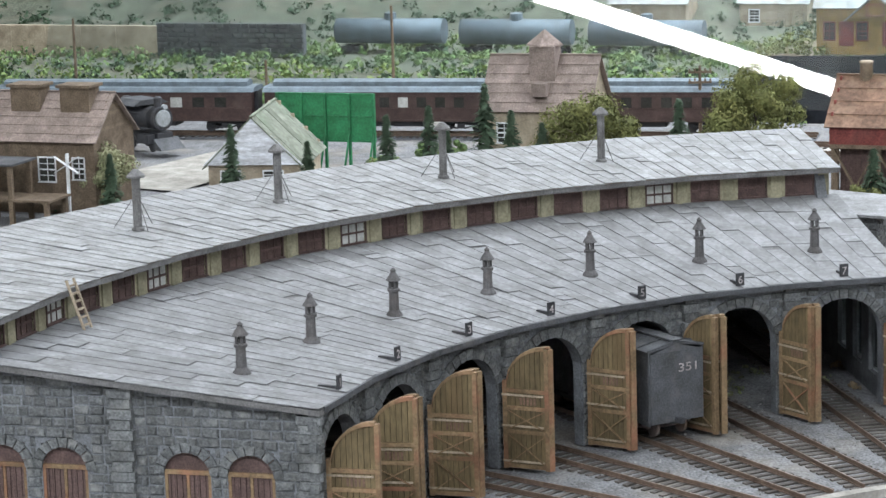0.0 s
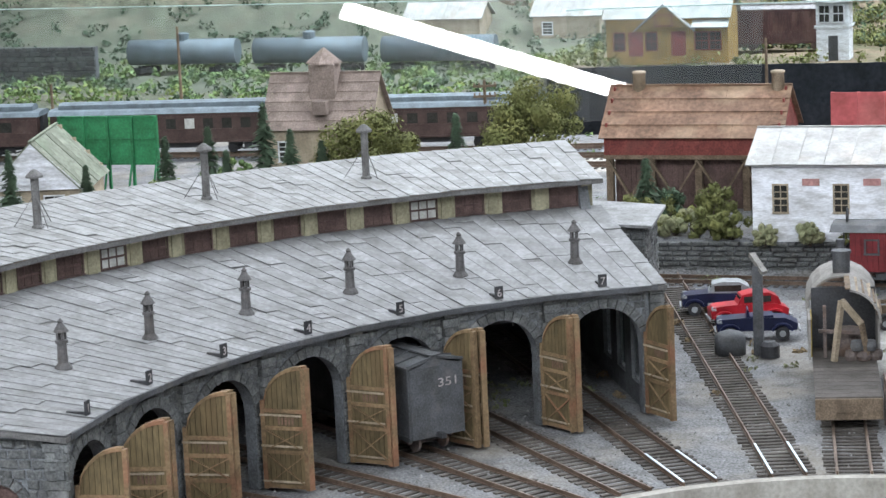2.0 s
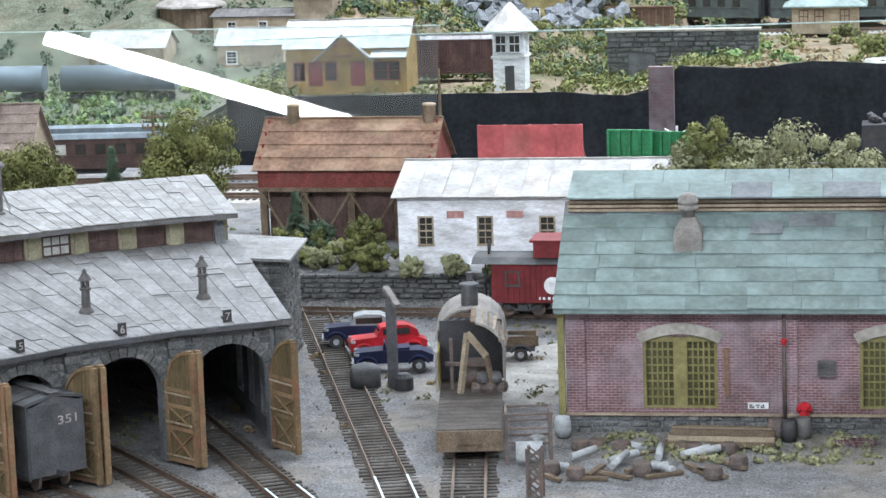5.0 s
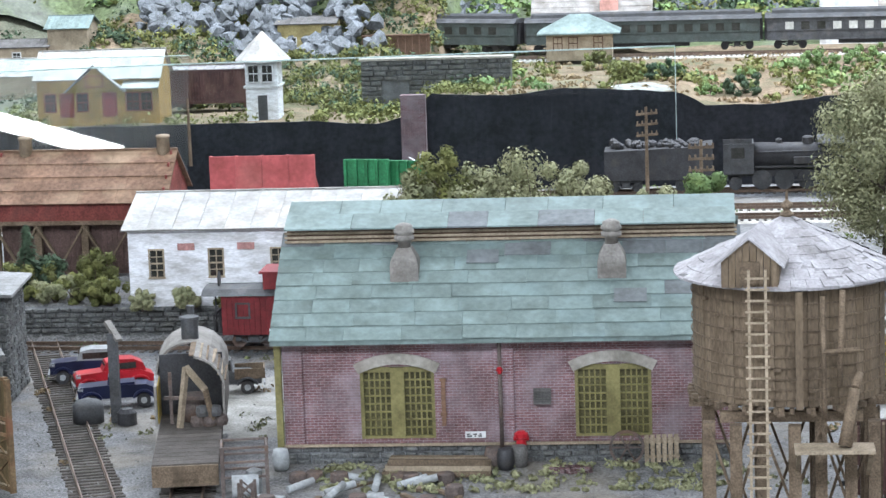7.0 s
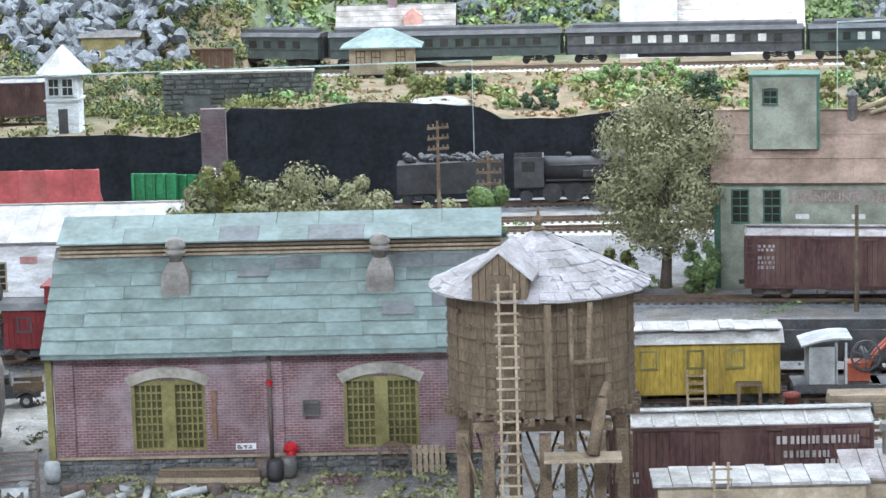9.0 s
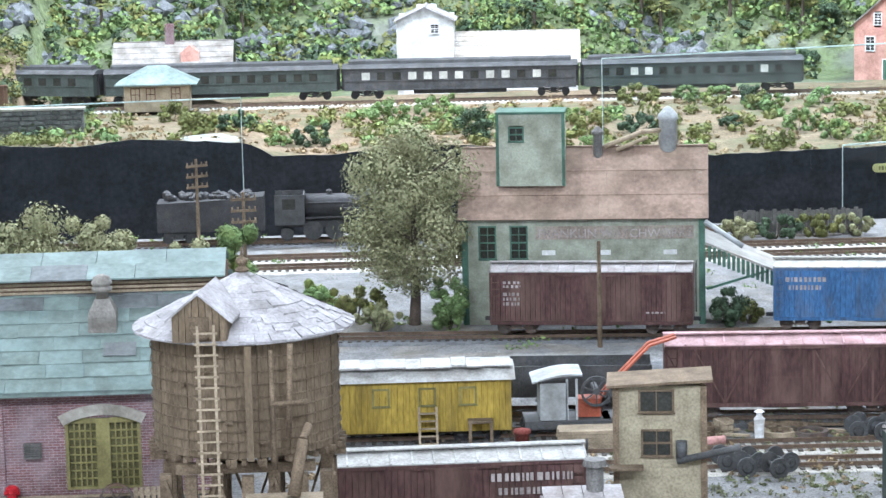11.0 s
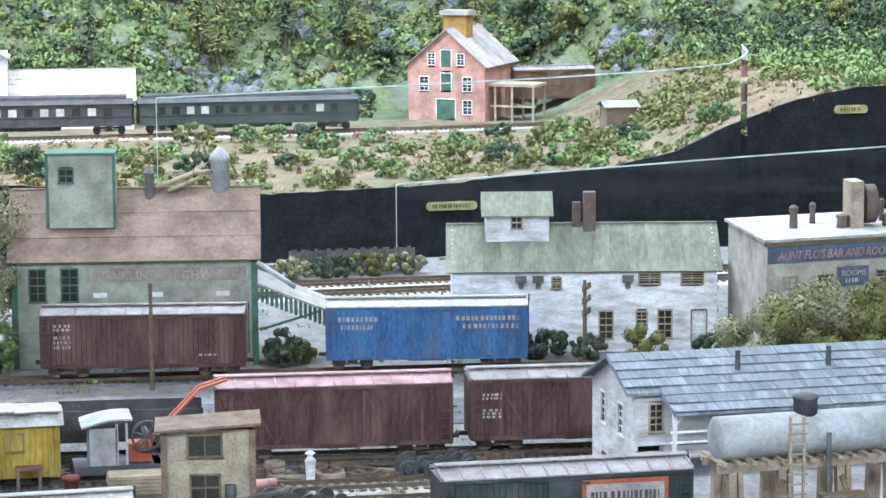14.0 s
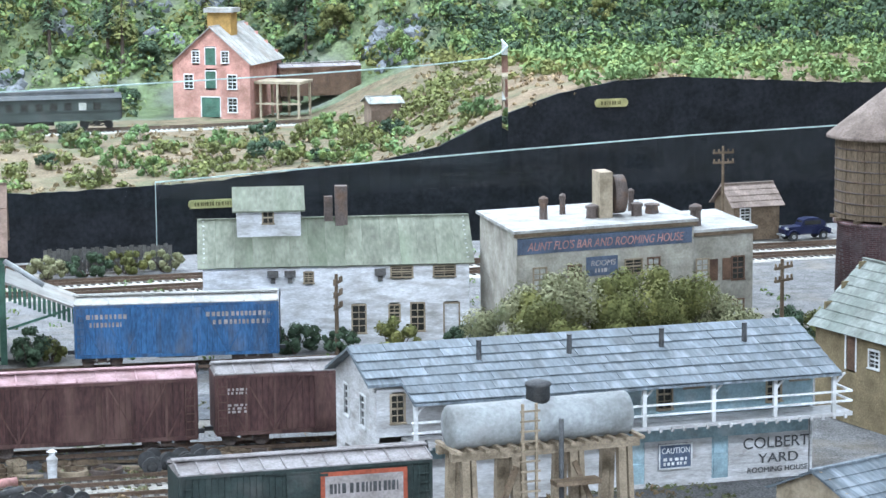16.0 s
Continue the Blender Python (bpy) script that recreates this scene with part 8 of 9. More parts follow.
gn = thing("gondola", 26.0, 147.2, 0.33, -5, "black steel gondola car on the yard track", "gondola")
bm = bm_new()
for s in (-1.45, 1.4):
    box(bm, -5.5, 5.5, s, s + 0.06, 0.9, 2.6)
for s in (-5.5, 5.44):
    box(bm, s, s + 0.06, -1.38, 1.39, 0.9, 2.6)
box(bm, -5.4, 5.4, -1.38, 1.38, 0.9, 1.1)
for i in range(12):
    box(bm, -5.4 + 0.97 * i, -5.28 + 0.97 * i, -1.52, -1.451, 0.9, 2.6)
part("body", bm, dark_grey, gn)
for u in (-4, 4):
    truck_of(gn, u, dark_grey, dark_grey)

bc = thing("burro_crane", 26.9, 142.6, 0, 0, "small rail crane with orange-red boom and open cab", "crane")
bm = bm_new()
box(bm, -2.6, 2.8, -1.3, 1.3, 0.5, 0.9)
part("carriage", bm, dark_grey, bc)
bm = bm_new()
box(bm, -1.8, -0.4, -1.2, -1.1, 0.95, 2.9)
box(bm, -1.8, -1.7, -1.1, 1.2, 0.95, 2.9)
for x in (-0.4, 0.1):
    box(bm, x - 0.06, x + 0.06, -1.2, -1.08, 0.95, 3.1)
n = 8
arc = [(-2.2 + 2.6 * i / n, 2.85 + 0.55 * math.sin(math.pi * (0.1 + 0.5 * i / n))) for i in range(n + 1)]
prism(bm, [*arc, *[(x, z - 0.1) for x, z in arc[::-1]]], -1.35, 1.3)
part("cab", bm, tank_grey, bc, "grey open crane cab with curved roof")
bm = bm_new()
for s in (-0.35, 0.35):
    pts = [(0.9, 1.2), (1.8, 2.4), (2.9, 3.5), (4.0, 4.6), (5.4, 5.0)]
    for a, b in zip(pts, pts[1:]):
        beam(bm, (a[0], s, a[1]), (b[0], s, b[1]), 0.38, 0.1)
box(bm, 0.2, 1.4, -0.6, 0.6, 0.95, 1.9)
part("boom", bm, orange_red, bc, "orange-red riveted boom")
bm = bm_new()
for r in (0.75,):
    n = 20
    ring = [(1.15 + r * math.cos(2 * math.pi * i / n), 2.35 + r * math.sin(2 * math.pi * i / n)) for i in range(n)]
    for i in range(n):
        a, b = ring[i], ring[(i + 1) % n]
        beam(bm, (a[0], -0.85, a[1]), (b[0], -0.85, b[1]), 0.16, 0.12)
    for i in range(0, n, 3):
        beam(bm, (1.15, -0.85, 2.35), (ring[i][0], -0.85, ring[i][1]), 0.07)
tube(bm, (1.15, -1.0, 2.35), (1.15, 0.8, 2.35), 0.18)
part("winding_gear", bm, dark_grey, bc)
for u in (-1.5, 1.7):
    truck_of(bc, u, black, black)
for i, (x, y, z, w, d, h, m, nm, lb) in enumerate(((25.8, 138.6, 0, 3.4, 1.6, 1.0, pale_wood, "plank_stack", "pale stack of yard planks"), (24.0, 139.3, 0, 0.9, 0.9, 1.1, barn_red, "oil_drum", "red drum with white lid"), (32.5, 138.4, 0, 1.6, 0.7, 0.35, faded_red, "gas_cylinder", "faded red gas cylinder lying in grass"))):
    bm = bm_new()
    if nm == "plank_stack":
        for k in range(5):
            for q in range(5):
                box(bm, 0.05 * ((k * 7 + q) % 3), w - 0.06 * ((k + q) % 3), d * q / 5 + 0.02, d * (q + 1) / 5 - 0.02, h * k / 5, h * (k + 1) / 5 - 0.02)
    elif nm == "oil_drum":
        lathe(bm, [(0.36, 0), (0.36, 0.8), (0.46, 0.82), (0.46, 1.0), (0.15, 1.08)], 14)
    else:
        tube(bm, (0, 0, 0.25), (1.8, 0.4, 0.25), 0.25, n=12)
    solo(nm, bm, m, x, y, z, 0, lb, nm.replace("_", " "))
for i, (x, y) in enumerate(((41.2, 139.6), (42.3, 139.2), (43.3, 139.0), (41.9, 140.4), (43.1, 140.0), (44.2, 139.4), (44.3, 140.6), (33.6, 134.0), (35.0, 133.6), (36.4, 133.4), (34.4, 132.6), (35.8, 132.2))):
    bm = bm_new()
    for s in (-1, 1):
        tube(bm, (0, s * 0.66, 0.5), (0, s * 0.8, 0.5), 0.5, n=18)
        tube(bm, (0, s * 0.8, 0.5), (0, s * 0.84, 0.5), 0.3, 0.2, n=14)
    tube(bm, (0, -0.9, 0.5), (0, 0.9, 0.5), 0.1, n=8)
    solo("wheelset", bm, dark_grey, x, y, 0, 8 * i % 25, "spare dark iron wheelset lying in the yard", "wheelset", "spare wheelsets")
for i, (x, y, m) in enumerate(((37.4, 140.6, pale_wood), (38.2, 141.8, old_wood), (36.9, 142.0, old_wood), (39.0, 140.4, rust_iron))):
    bm = bm_new()
    n = 18
    ring = [[bm.verts.new((r * math.cos(2 * math.pi * k / n), r * math.sin(2 * math.pi * k / n), z)) for k in range(n)] for r, z in ((0.68, 0.02), (0.92, 0.02), (0.92, 0.28), (0.68, 0.28))]
    for c in range(4):
        for k in range(n):
            bm.faces.new((ring[c][k], ring[c][(k + 1) % n], ring[(c + 1) % 4][(k + 1) % n], ring[(c + 1) % 4][k]))
    solo("wooden_hoop", bm, m, x, y, 0, 0, "worn round wooden hoop in the weeds", "hoop", "junk in the yard")
bm = bm_new()
lathe(bm, [(0.22, 0), (0.25, 0.5), (0.26, 0.85), (0.3, 1.15), (0.14, 1.32), (0.15, 1.42), (0.15, 1.5), (0.28, 1.52), (0.12, 1.62)], 12)
solo("figurine", bm, white_board, 36.2, 139.5, 0, 0, "small pale model railway figurine standing in weeds", "figurine")

for i, (x, y, w, m2) in enumerate(((33.4, 140.4, 1.1, old_wood), (34.6, 141.3, 0.8, pale_wood), (45.6, 140.4, 1.2, old_wood), (31.2, 139.9, 0.7, rust_iron), (47.0, 139.8, 0.9, rust_iron))):
    ct = thing("crate", x, y, near_z(x, y), 20 * i, "weathered open slatted crate in the yard junk", "crate", "crates in the yard")
    for k in range(4):
        bm = bm_new()
        for z in (0.02, 0.3, 0.58):
            box(bm, -w / 2, w / 2, -w / 2, -w / 2 + 0.06, z, z + 0.22)
        bmesh.ops.rotate(bm, verts=bm.verts, cent=(0, 0, 0), matrix=Matrix.Rotation(math.pi / 2 * k, 3, "Z"))
        part("side", bm, m2, ct)

# ---- foreground: yard office, loading roof, tank on trestle ----
yo = thing("yard_tower", 27.2, 122.4, 0, -6, "tall narrow cream plank yard tower", "tower")
W, D, H = 3.9, 2.2, 6.75
bm = bm_new()
siding(bm, W, 0, H, 0.22, [(1.2, 2.4, 3.6, 4.7), (1.1, 2.5, 5.6, 6.5)], pose(0, 0, 0))
siding(bm, D, 0, H, 0.22, [(0.5, 1.2, 4.2, 6.2)], pose(0, D, 0, 0, 0, -90))
siding(bm, D, 0, H, 0.22, [], pose(W, 0, 0, 0, 0, 90))
siding(bm, W, 0, H, 0.5, [], pose(W, D, 0, 0, 0, 180))
part("wall", bm, mat("cream_planks", (0.31, 0.27, 0.19), 0.85, 0.25, 2, 0.25, (0.22, 0.18, 0.13), 0.4), yo)
window(yo, pose(0, 0, 0), 1.2, 2.4, 3.6, 4.7, old_wood, dark_pane, 2, 2)
window(yo, pose(0, 0, 0), 1.1, 2.5, 5.6, 6.5, old_wood, dark_pane, 2, 1)
window(yo, pose(0, D, 0, 0, 0, -90), 0.5, 1.2, 4.2, 6.2, old_wood, pane_lit, 2, 4)
bm = bm_new()
for x in (0, W):
    for y in (0, D):
        box(bm, x - 0.14, x + 0.14, y - 0.14, y + 0.14, 0, H)
pane_between(bm, Vector((-0.4, -0.4, 6.85)), Vector((W + 0.4, -0.4, 7.1)), Vector((W + 0.4, D + 0.4, 7.1)), Vector((-0.4, D + 0.4, 6.85)), 0.12)
box(bm, -0.3, 1.2, -0.9, -0.15, 3.1, 3.22)
part("frame", bm, old_wood, yo)
bm = bm_new()
tube(bm, (W - 1.2, -0.3, 3.4), (W + 1.6, -0.7, 4.1), 0.16)
tube(bm, (W - 1.0, -0.2, 3.4), (W - 1.0, -0.2, 4.3), 0.25)
part("spout", bm, dark_grey, yo)
ls = thing("loading_shed", 15.6, 106.6, 0, 1, "low loading shed with flat pale plank roof", "shed")
bm = bm_new()
box(bm, 0, 8.36, 0.05, 2.55, 4.841, 4.89)
lsr = part("roof", bm, roof_dusty, ls)
for i in range(11):
    bm = bm_new()
    box(bm, i * 0.76, i * 0.76 + 0.73, 0, 2.6 + 0.15 * (i % 2), 4.895, 5.0 + 0.02 * (i % 3))
    part("roof_plank", bm, roof_white, lsr)
bm = bm_new()
box(bm, 0.2, 8.2, 0.2, 2.4, 0, 4.84)
part("wall", bm, tan_wall, ls)
ladder(ls, 2.6, -0.25, 0, 5.9, 0.55, pale_wood)
bm = bm_new()
for i in range(4):
    pane_between(bm, Vector((7.5 + 0.8 * i, 1.0, 4.85)), Vector((8.27 + 0.8 * i, 1.0, 4.82)), Vector((8.27 + 0.8 * i, 3.6, 5.35)), Vector((7.5 + 0.8 * i, 3.6, 5.35)), 0.1)
part("porch_roof", bm, roof_dusty, ls)
bm = bm_new()
box(bm, 8.3, 10.5, 1.3, 3.4, 0, 4.75)
part("porch_wall", bm, tan_wall, ls)
bm = bm_new()
lathe(bm, [(0.35, 5.0), (0.35, 6.2), (0.5, 6.25), (0.45, 6.5)], 10, 9.6, 3.2)
part("chimney", bm, soot, ls)

yt = thing("oil_tank", 52.75, 110.6, 0.1, 4.5, "grey horizontal oil tank on a timber trestle", "tank")
bm = bm_new()
prof = [(-4.15, 0.35), (-4.1, 0.6), (-4.0, 0.85), (-3.95, 0.92), (3.95, 0.92), (4.0, 0.85), (4.1, 0.6), (4.15, 0.35)]
n = 28
rings = [[bm.verts.new((x, r * math.cos(2 * math.pi * i / n), 7.85 + r * math.sin(2 * math.pi * i / n))) for i in range(n)] for x, r in prof]
for a, b in zip(rings, rings[1:]):
    for i in range(n):
        bm.faces.new((a[i], a[(i + 1) % n], b[(i + 1) % n], b[i])).smooth = True
bm.faces.new(rings[0])
bm.faces.new(rings[-1][::-1])
part("shell", bm, tank_grey, yt)
bm = bm_new()
lathe(bm, [(0.5, 8.6), (0.5, 9.3), (0.56, 9.32), (0.52, 9.45), (0.2, 9.55)], 16)
part("dome", bm, dark_grey, yt, "dark riveted tank dome")
bm = bm_new()
for y in (-0.8, 0.8):
    box(bm, -4.2, 4.2, y - 0.18, y + 0.18, 6.6, 6.95)
cradle = part("cradle", bm, pale_wood, yt)
for i in range(14):
    x = -4.1 + 0.63 * i
    bm = bm_new()
    box(bm, x, x + 0.2, -1.3, 1.3, 6.95, 7.08)
    part("slat", bm, pale_wood, cradle)
for x in (-3.6, -1.4, 1.2, 3.4):
    for y in (-1.0, 1.0):
        bm = bm_new()
        beam(bm, (x, y * 1.3, 0), (x, y * 0.8, 6.6), 0.34)
        beam(bm, (x + 0.4, y * 1.4, 0), (x + 0.35, y * 0.85, 6.6), 0.22)
        part("leg", bm, pale_wood, yt)
bm = bm_new()
beam(bm, (-3.6, -1.3, 1.0), (-1.4, -1.0, 6.2), 0.22)
beam(bm, (3.4, -1.3, 1.0), (1.2, -1.0, 6.2), 0.22)
box(bm, 0.0, 2.0, -2.0, -1.3, 5.4, 5.6)
part("brace", bm, old_wood, yt)
ladder(yt, -1.0, -1.5, 0, 8.9, 0.6, pale_wood)
bm = bm_new()
tube(bm, (0.5, -1.3, 3), (0.5, -1.3, 8.1), 0.11)
part("pipe", bm, dark_grey, yt)
# billboard side of the refrigerator car
cr = [o for o in bpy.data.objects if o.name.startswith("boxcar") and "refrigerator" in o.get("label", "")][0]
bm = bm_new()
box(bm, 0.6, 4.6, -1.5, -1.43, 1.3, 3.7)
sg = part("billboard_panel", bm, orange_red, cr, "orange-red billboard panel with cream field")
bm = bm_new()
box(bm, 0.8, 4.4, -1.53, -1.505, 1.5, 3.5)
part("panel_field", bm, pale_ink, sg)
bars(sg, pose(0, -1.49, 0), 1.0, 2.7, 3.2, 0.45, dark_grey, random.Random(8), 1)
lkm = pose(0, -1.42, 0)
bars(lk, lkm, 1.5, 3.1, 3.6, 0.35, pale_ink, random.Random(11), 1)
bars(lk, lkm, 1.8, 2.5, 2.0, 0.3, pale_ink, random.Random(12), 1)
bars(lk, lkm, 3.6, 1.9, 2.0, 0.5, pale_ink, random.Random(13), 1)
writing(bxr, "351", pose(-5.58, -0.05, 2.95, 0, 0, -90), 0.55, pale_ink, width=0.95)

# low sheds and the olive building at the yard's right end
house("low_shed", "low tan shed with blue-grey sheet roof", 68.6, 113.5, 22, 9, 5, 2.4, 3.5, tan_wall, blue_roof, [], [], rows_of=4, strips=5, category="shed")
house("freight_house", "olive-tan plank freight house with grey-green roof", 82.0, 129.0, 10, 6.8, 14, 5.3, 8.4, mat("olive_tan", (0.24, 0.19, 0.11), 0.85, 0.25, 2, 0.25, (0.16, 0.12, 0.07), 0.4), green_grey, [("l", 5.2, 3.5, 0.9, 0.9)], [("l", 3.0, 3.0, 0.9, 2.0)], rows_of=8, strips=12, category="freight house", along="y")
sh = house("privy_shed", "small brown board shed with plank roof", 100.6, 206.5, 4, 4.1, 3.6, 3.0, 4.4, old_wood, brown_roof, [("f", 0.6, 1.6, 0.8, 1.0)], [], rows_of=4, strips=6, category="shed")
w2 = thing("brick_water_tower", 94.6, 165, 0, 0, "brown wooden water tower on a round brick base", "water tower")
bm = bm_new()
lathe(bm, [(3.6, 0), (3.4, 7.2), (3.7, 7.3), (3.7, 7.5)], 32)
part("base", bm, brick_m, w2)
for i in range(44):
    bm = bm_new()
    box(bm, 3.3, 3.55 + 0.02 * (i % 3), -0.235, 0.235, 7.7, 13.0, pose(0, 0, 0, 0, 0, i * 360 / 44))
    part("stave", bm, tank_wood, w2)
bm = bm_new()
lathe(bm, [(4.2, 12.9), (4.15, 13.1), (0.1, 16.3)], 28)
part("roof", bm, brown_roof, w2)
bm = bm_new()
for i in range(7):
    z = 8.0 + 0.7 * i
    lathe(bm, [(3.58, z), (3.63, z), (3.63, z + 0.1), (3.58, z + 0.1)], 32)
part("hoop", bm, rust_iron, w2)
bm = bm_new()
for i in range(12):
    a = 2 * math.pi * i / 12
    box(bm, 2.4, 3.9, -0.15, 0.15, 7.5, 7.7, pose(0, 0, 0, 0, 0, math.degrees(a)))
part("joist", bm, old_wood, w2)

# poles
def pole(x, y, h, arms=2, rz=0, z=0, m=None, label="weathered wooden telegraph pole with crossarms"):
    t = thing("telegraph_pole", x, y, z, rz, label, "pole", "telegraph poles")
    bm = bm_new()
    tube(bm, (0, 0, -0.2), (0, 0, h), 0.16, 0.11, 8)
    part("post", bm, m or old_wood, t)
    for i in range(arms):
        bm = bm_new()
        box(bm, -0.9, 0.9, -0.16, -0.06, h - 0.6 - 0.8 * i, h - 0.42 - 0.8 * i)
        for u in (-0.8, -0.4, 0.4, 0.8):
            tube(bm, (u, -0.11, h - 0.42 - 0.8 * i), (u, -0.11, h - 0.22 - 0.8 * i), 0.07, n=6)
        part("crossarm", bm, m or old_wood, t)


pole(30.4, 165.4, 6.5, 0)
pole(57.9, 167.6, 5.3, 3, 60)
pole(-90.5, 205, 5.7, 0)
pole(-108, 205, 9, 0)
pole(-53.9, 205, 5.7, 2, 20)
pole(-82, 212, 9.5, 0)
pole(3.7, 206, 7.2, 3, 30)
pole(7.8, 192, 6.5, 3, 5)
pole(-36.2, 232, 5.6, 0)
pole(99, 205, 8, 2, 0)
pole(83.6, 157, 6.5, 2, 30)

# junk along the engine house
jr = random.Random(21)
for i in range(34):
    x, y = jr.uniform(-11.5, -3), jr.uniform(120, 125.5)
    if math.hypot(x - CX, y - CY) < 19:
        continue
    bm = bm_new()
    k = i % 3
    if k == 0:
        tube(bm, (-0.7, 0, 0.2), (0.7, jr.uniform(-0.4, 0.4), 0.22 + jr.uniform(0, 0.3)), 0.17, n=10)
    elif k == 1:
        box(bm, -0.9, 0.9, -0.14, 0.14, 0.02, 0.16)
    else:
        lathe(bm, [(0.4, 0), (0.45, 0.2), (0.4, 0.5), (0.32, 0.55)], 12)
    nm, lb = (("scrap_pipe", "short scrap pipe lying in the weeds"), ("scrap_plank", "weathered scrap plank on the ground"), ("old_barrel", "old half barrel in the scrap heap"))[k]
    solo(nm, bm, (tank_grey, old_wood, rust_iron)[k], x, y, 0, jr.uniform(0, 180), lb, nm.split("_")[1], "scrap heap")
tb = thing("timber_stack", -6.6, 125.3, near_z(-4, 125.5), -2, "stack of long weathered timbers by the engine house", "timber stack")
for k in range(3):
    for q in range(3):
        bm = bm_new()
        box(bm, 0.15 * k, 5.0 - 0.2 * q, 0.32 * q, 0.32 * q + 0.29, 0.27 * k, 0.27 * k + 0.25)
        part("timber", bm, pale_wood if (k + q) % 2 else old_wood, tb)
bm = bm_new()
n = 18
for i in range(n):
    a, b = 2 * math.pi * i / n, 2 * math.pi * (i + 1) / n
    beam(bm, (0.75 * math.cos(a), 0, 0.8 + 0.75 * math.sin(a)), (0.75 * math.cos(b), 0, 0.8 + 0.75 * math.sin(b)), 0.12, 0.12)
    if i % 3 == 0:
        beam(bm, (0, 0, 0.8), (0.75 * math.cos(a), 0, 0.8 + 0.75 * math.sin(a)), 0.07)
solo("spoked_wheel", bm, rust_iron, 4.5, 126.6, 0.4, 0, "rusty spoked wheel leaning on the wall", "wheel")
pt = thing("pallet", 5.3, 126.5, 0.4, 4, "pale slatted pallet leaning by the wall", "pallet")
for i in range(6):
    bm = bm_new()
    box(bm, 0.27 * i, 0.27 * i + 0.2, 0, 0.06, 0.1, 1.4)
    part("slat", bm, pale_wood, pt)
bm = bm_new()
for z in (0.3, 1.1):
    box(bm, 0, 1.6, 0.061, 0.14, z, z + 0.12)
part("batten", bm, pale_wood, pt)
for x, y, m, nm in ((-11.4, 126.3, tank_grey, "barrel"), (-1.6, 126.3, rust_iron, "barrel"), (-1.0, 126.0, black, "barrel"), (-0.4, 126.4, soot, "barrel")):
    bm = bm_new()
    lathe(bm, [(0.33, 0), (0.4, 0.3), (0.4, 0.65), (0.33, 0.95), (0.28, 0.96)], 14)
    solo(nm, bm, m, x, y, near_z(x, y), 0, "old weathered barrel standing by the stone footing", "barrel", "barrels by the wall")
for i in range(24):
    bm = bm_new()
    box(bm, -0.22, 0.22, -0.1, 0.1, 0, 0.14)
    solo("loose_brick", bm, brick_m, 1.2 + 0.3 * (i % 6) + jr.uniform(-0.1, 0.1), 125.6 + 0.3 * (i // 6 % 2), 0.28 + 0.14 * (i // 12), jr.uniform(-40, 40), "loose red brick in a small pile", "brick", "brick pile")

# ---- beyond the aisle ----
st = house("far_depot", "ochre railway depot with pale gabled roof", -54.8, 253, 1, 11.6, 6, 4.6, 6.8, ochre, tin_roof, [("f", 0.7, 1.4, 1.0, 1.6), ("f", 3.8, 1.4, 1.0, 1.6), ("f", 8.5, 1.4, 1.2, 1.6), ("f", 9.9, 1.4, 1.0, 1.6)], [("f", 2.2, 0.8, 1.2, 2.2), ("f", 6.3, 0.8, 1.2, 2.2)], z=0.9, frame_m=barn_red, door_m=barn_red, category="depot")
bm = bm_new()
prism(bm, [(3.3, 3.5), (8.0, 3.5), (5.65, 5.6)], -0.7, 2.0)
part("gable", bm, ochre, st)
bm = bm_new()
for s in (-1, 1):
    pane_between(bm, *[Vector((5.65 + s * u, y, z)) for u, y, z in ((2.9, -1.1, 3.3), (0, -1.1, 5.85), (0, 3, 5.85), (2.9, 3, 3.3))], 0.12)
part("gable_roof", bm, tin_roof, st)
window(st, pose(0, -0.7, 0), 4.9, 6.4, 3.8, 4.7, barn_red, dark_pane, 2, 2)
bm = bm_new()
pane_between(bm, Vector((8.3, -1.2, 3.6)), Vector((11.8, -1.2, 3.6)), Vector((11.8, 0, 4.2)), Vector((8.3, 0, 4.2)), 0.1)
part("awning", bm, tin_roof, st)
tw = thing("signal_tower", -35.0, 254, 0.9, 0, "white two-storey signal tower with grey hip roof", "tower")
bm = bm_new()
siding(bm, 3.0, 0, 5.6, 0.3, [(0.3, 1.2, 3.7, 5.2), (1.6, 2.6, 3.7, 5.2)], pose(0, 0, 0))
siding(bm, 3.0, 0, 5.6, 0.3, [], pose(3, 0, 0, 0, 0, 90))
siding(bm, 3.0, 0, 5.6, 0.3, [], pose(0, 3, 0, 0, 0, -90))
part("wall", bm, white_board, tw)
for u in (0.3, 1.6):
    window(tw, pose(0, 0, 0), u, u + 0.95, 3.7, 5.2, white_paint, dark_pane, 2, 2)
bm = bm_new()
box(bm, 1.1, 2.0, -0.05, 0.02, 0, 2.4)
part("door", bm, dark_grey, tw)
bm = bm_new()
box(bm, -0.2, 3.2, -0.2, 3.2, 3.1, 3.3)
part("belt", bm, white_paint, tw)
bm = bm_new()
lathe(bm, [(2.7, 5.6), (2.6, 5.75), (0.1, 8.3)], 8, 1.5, 1.5)
part("roof", bm, tin_roof, tw)
house("stone_store", "tan stone store building with flat dark roof", -68, 287, 0, 9, 6, 4.0, 4.6, tan_wall, soot, [("f", 1, 1, 1, 1.4), ("f", 4, 1, 1, 1.4)], [], z=0.9, category="store")
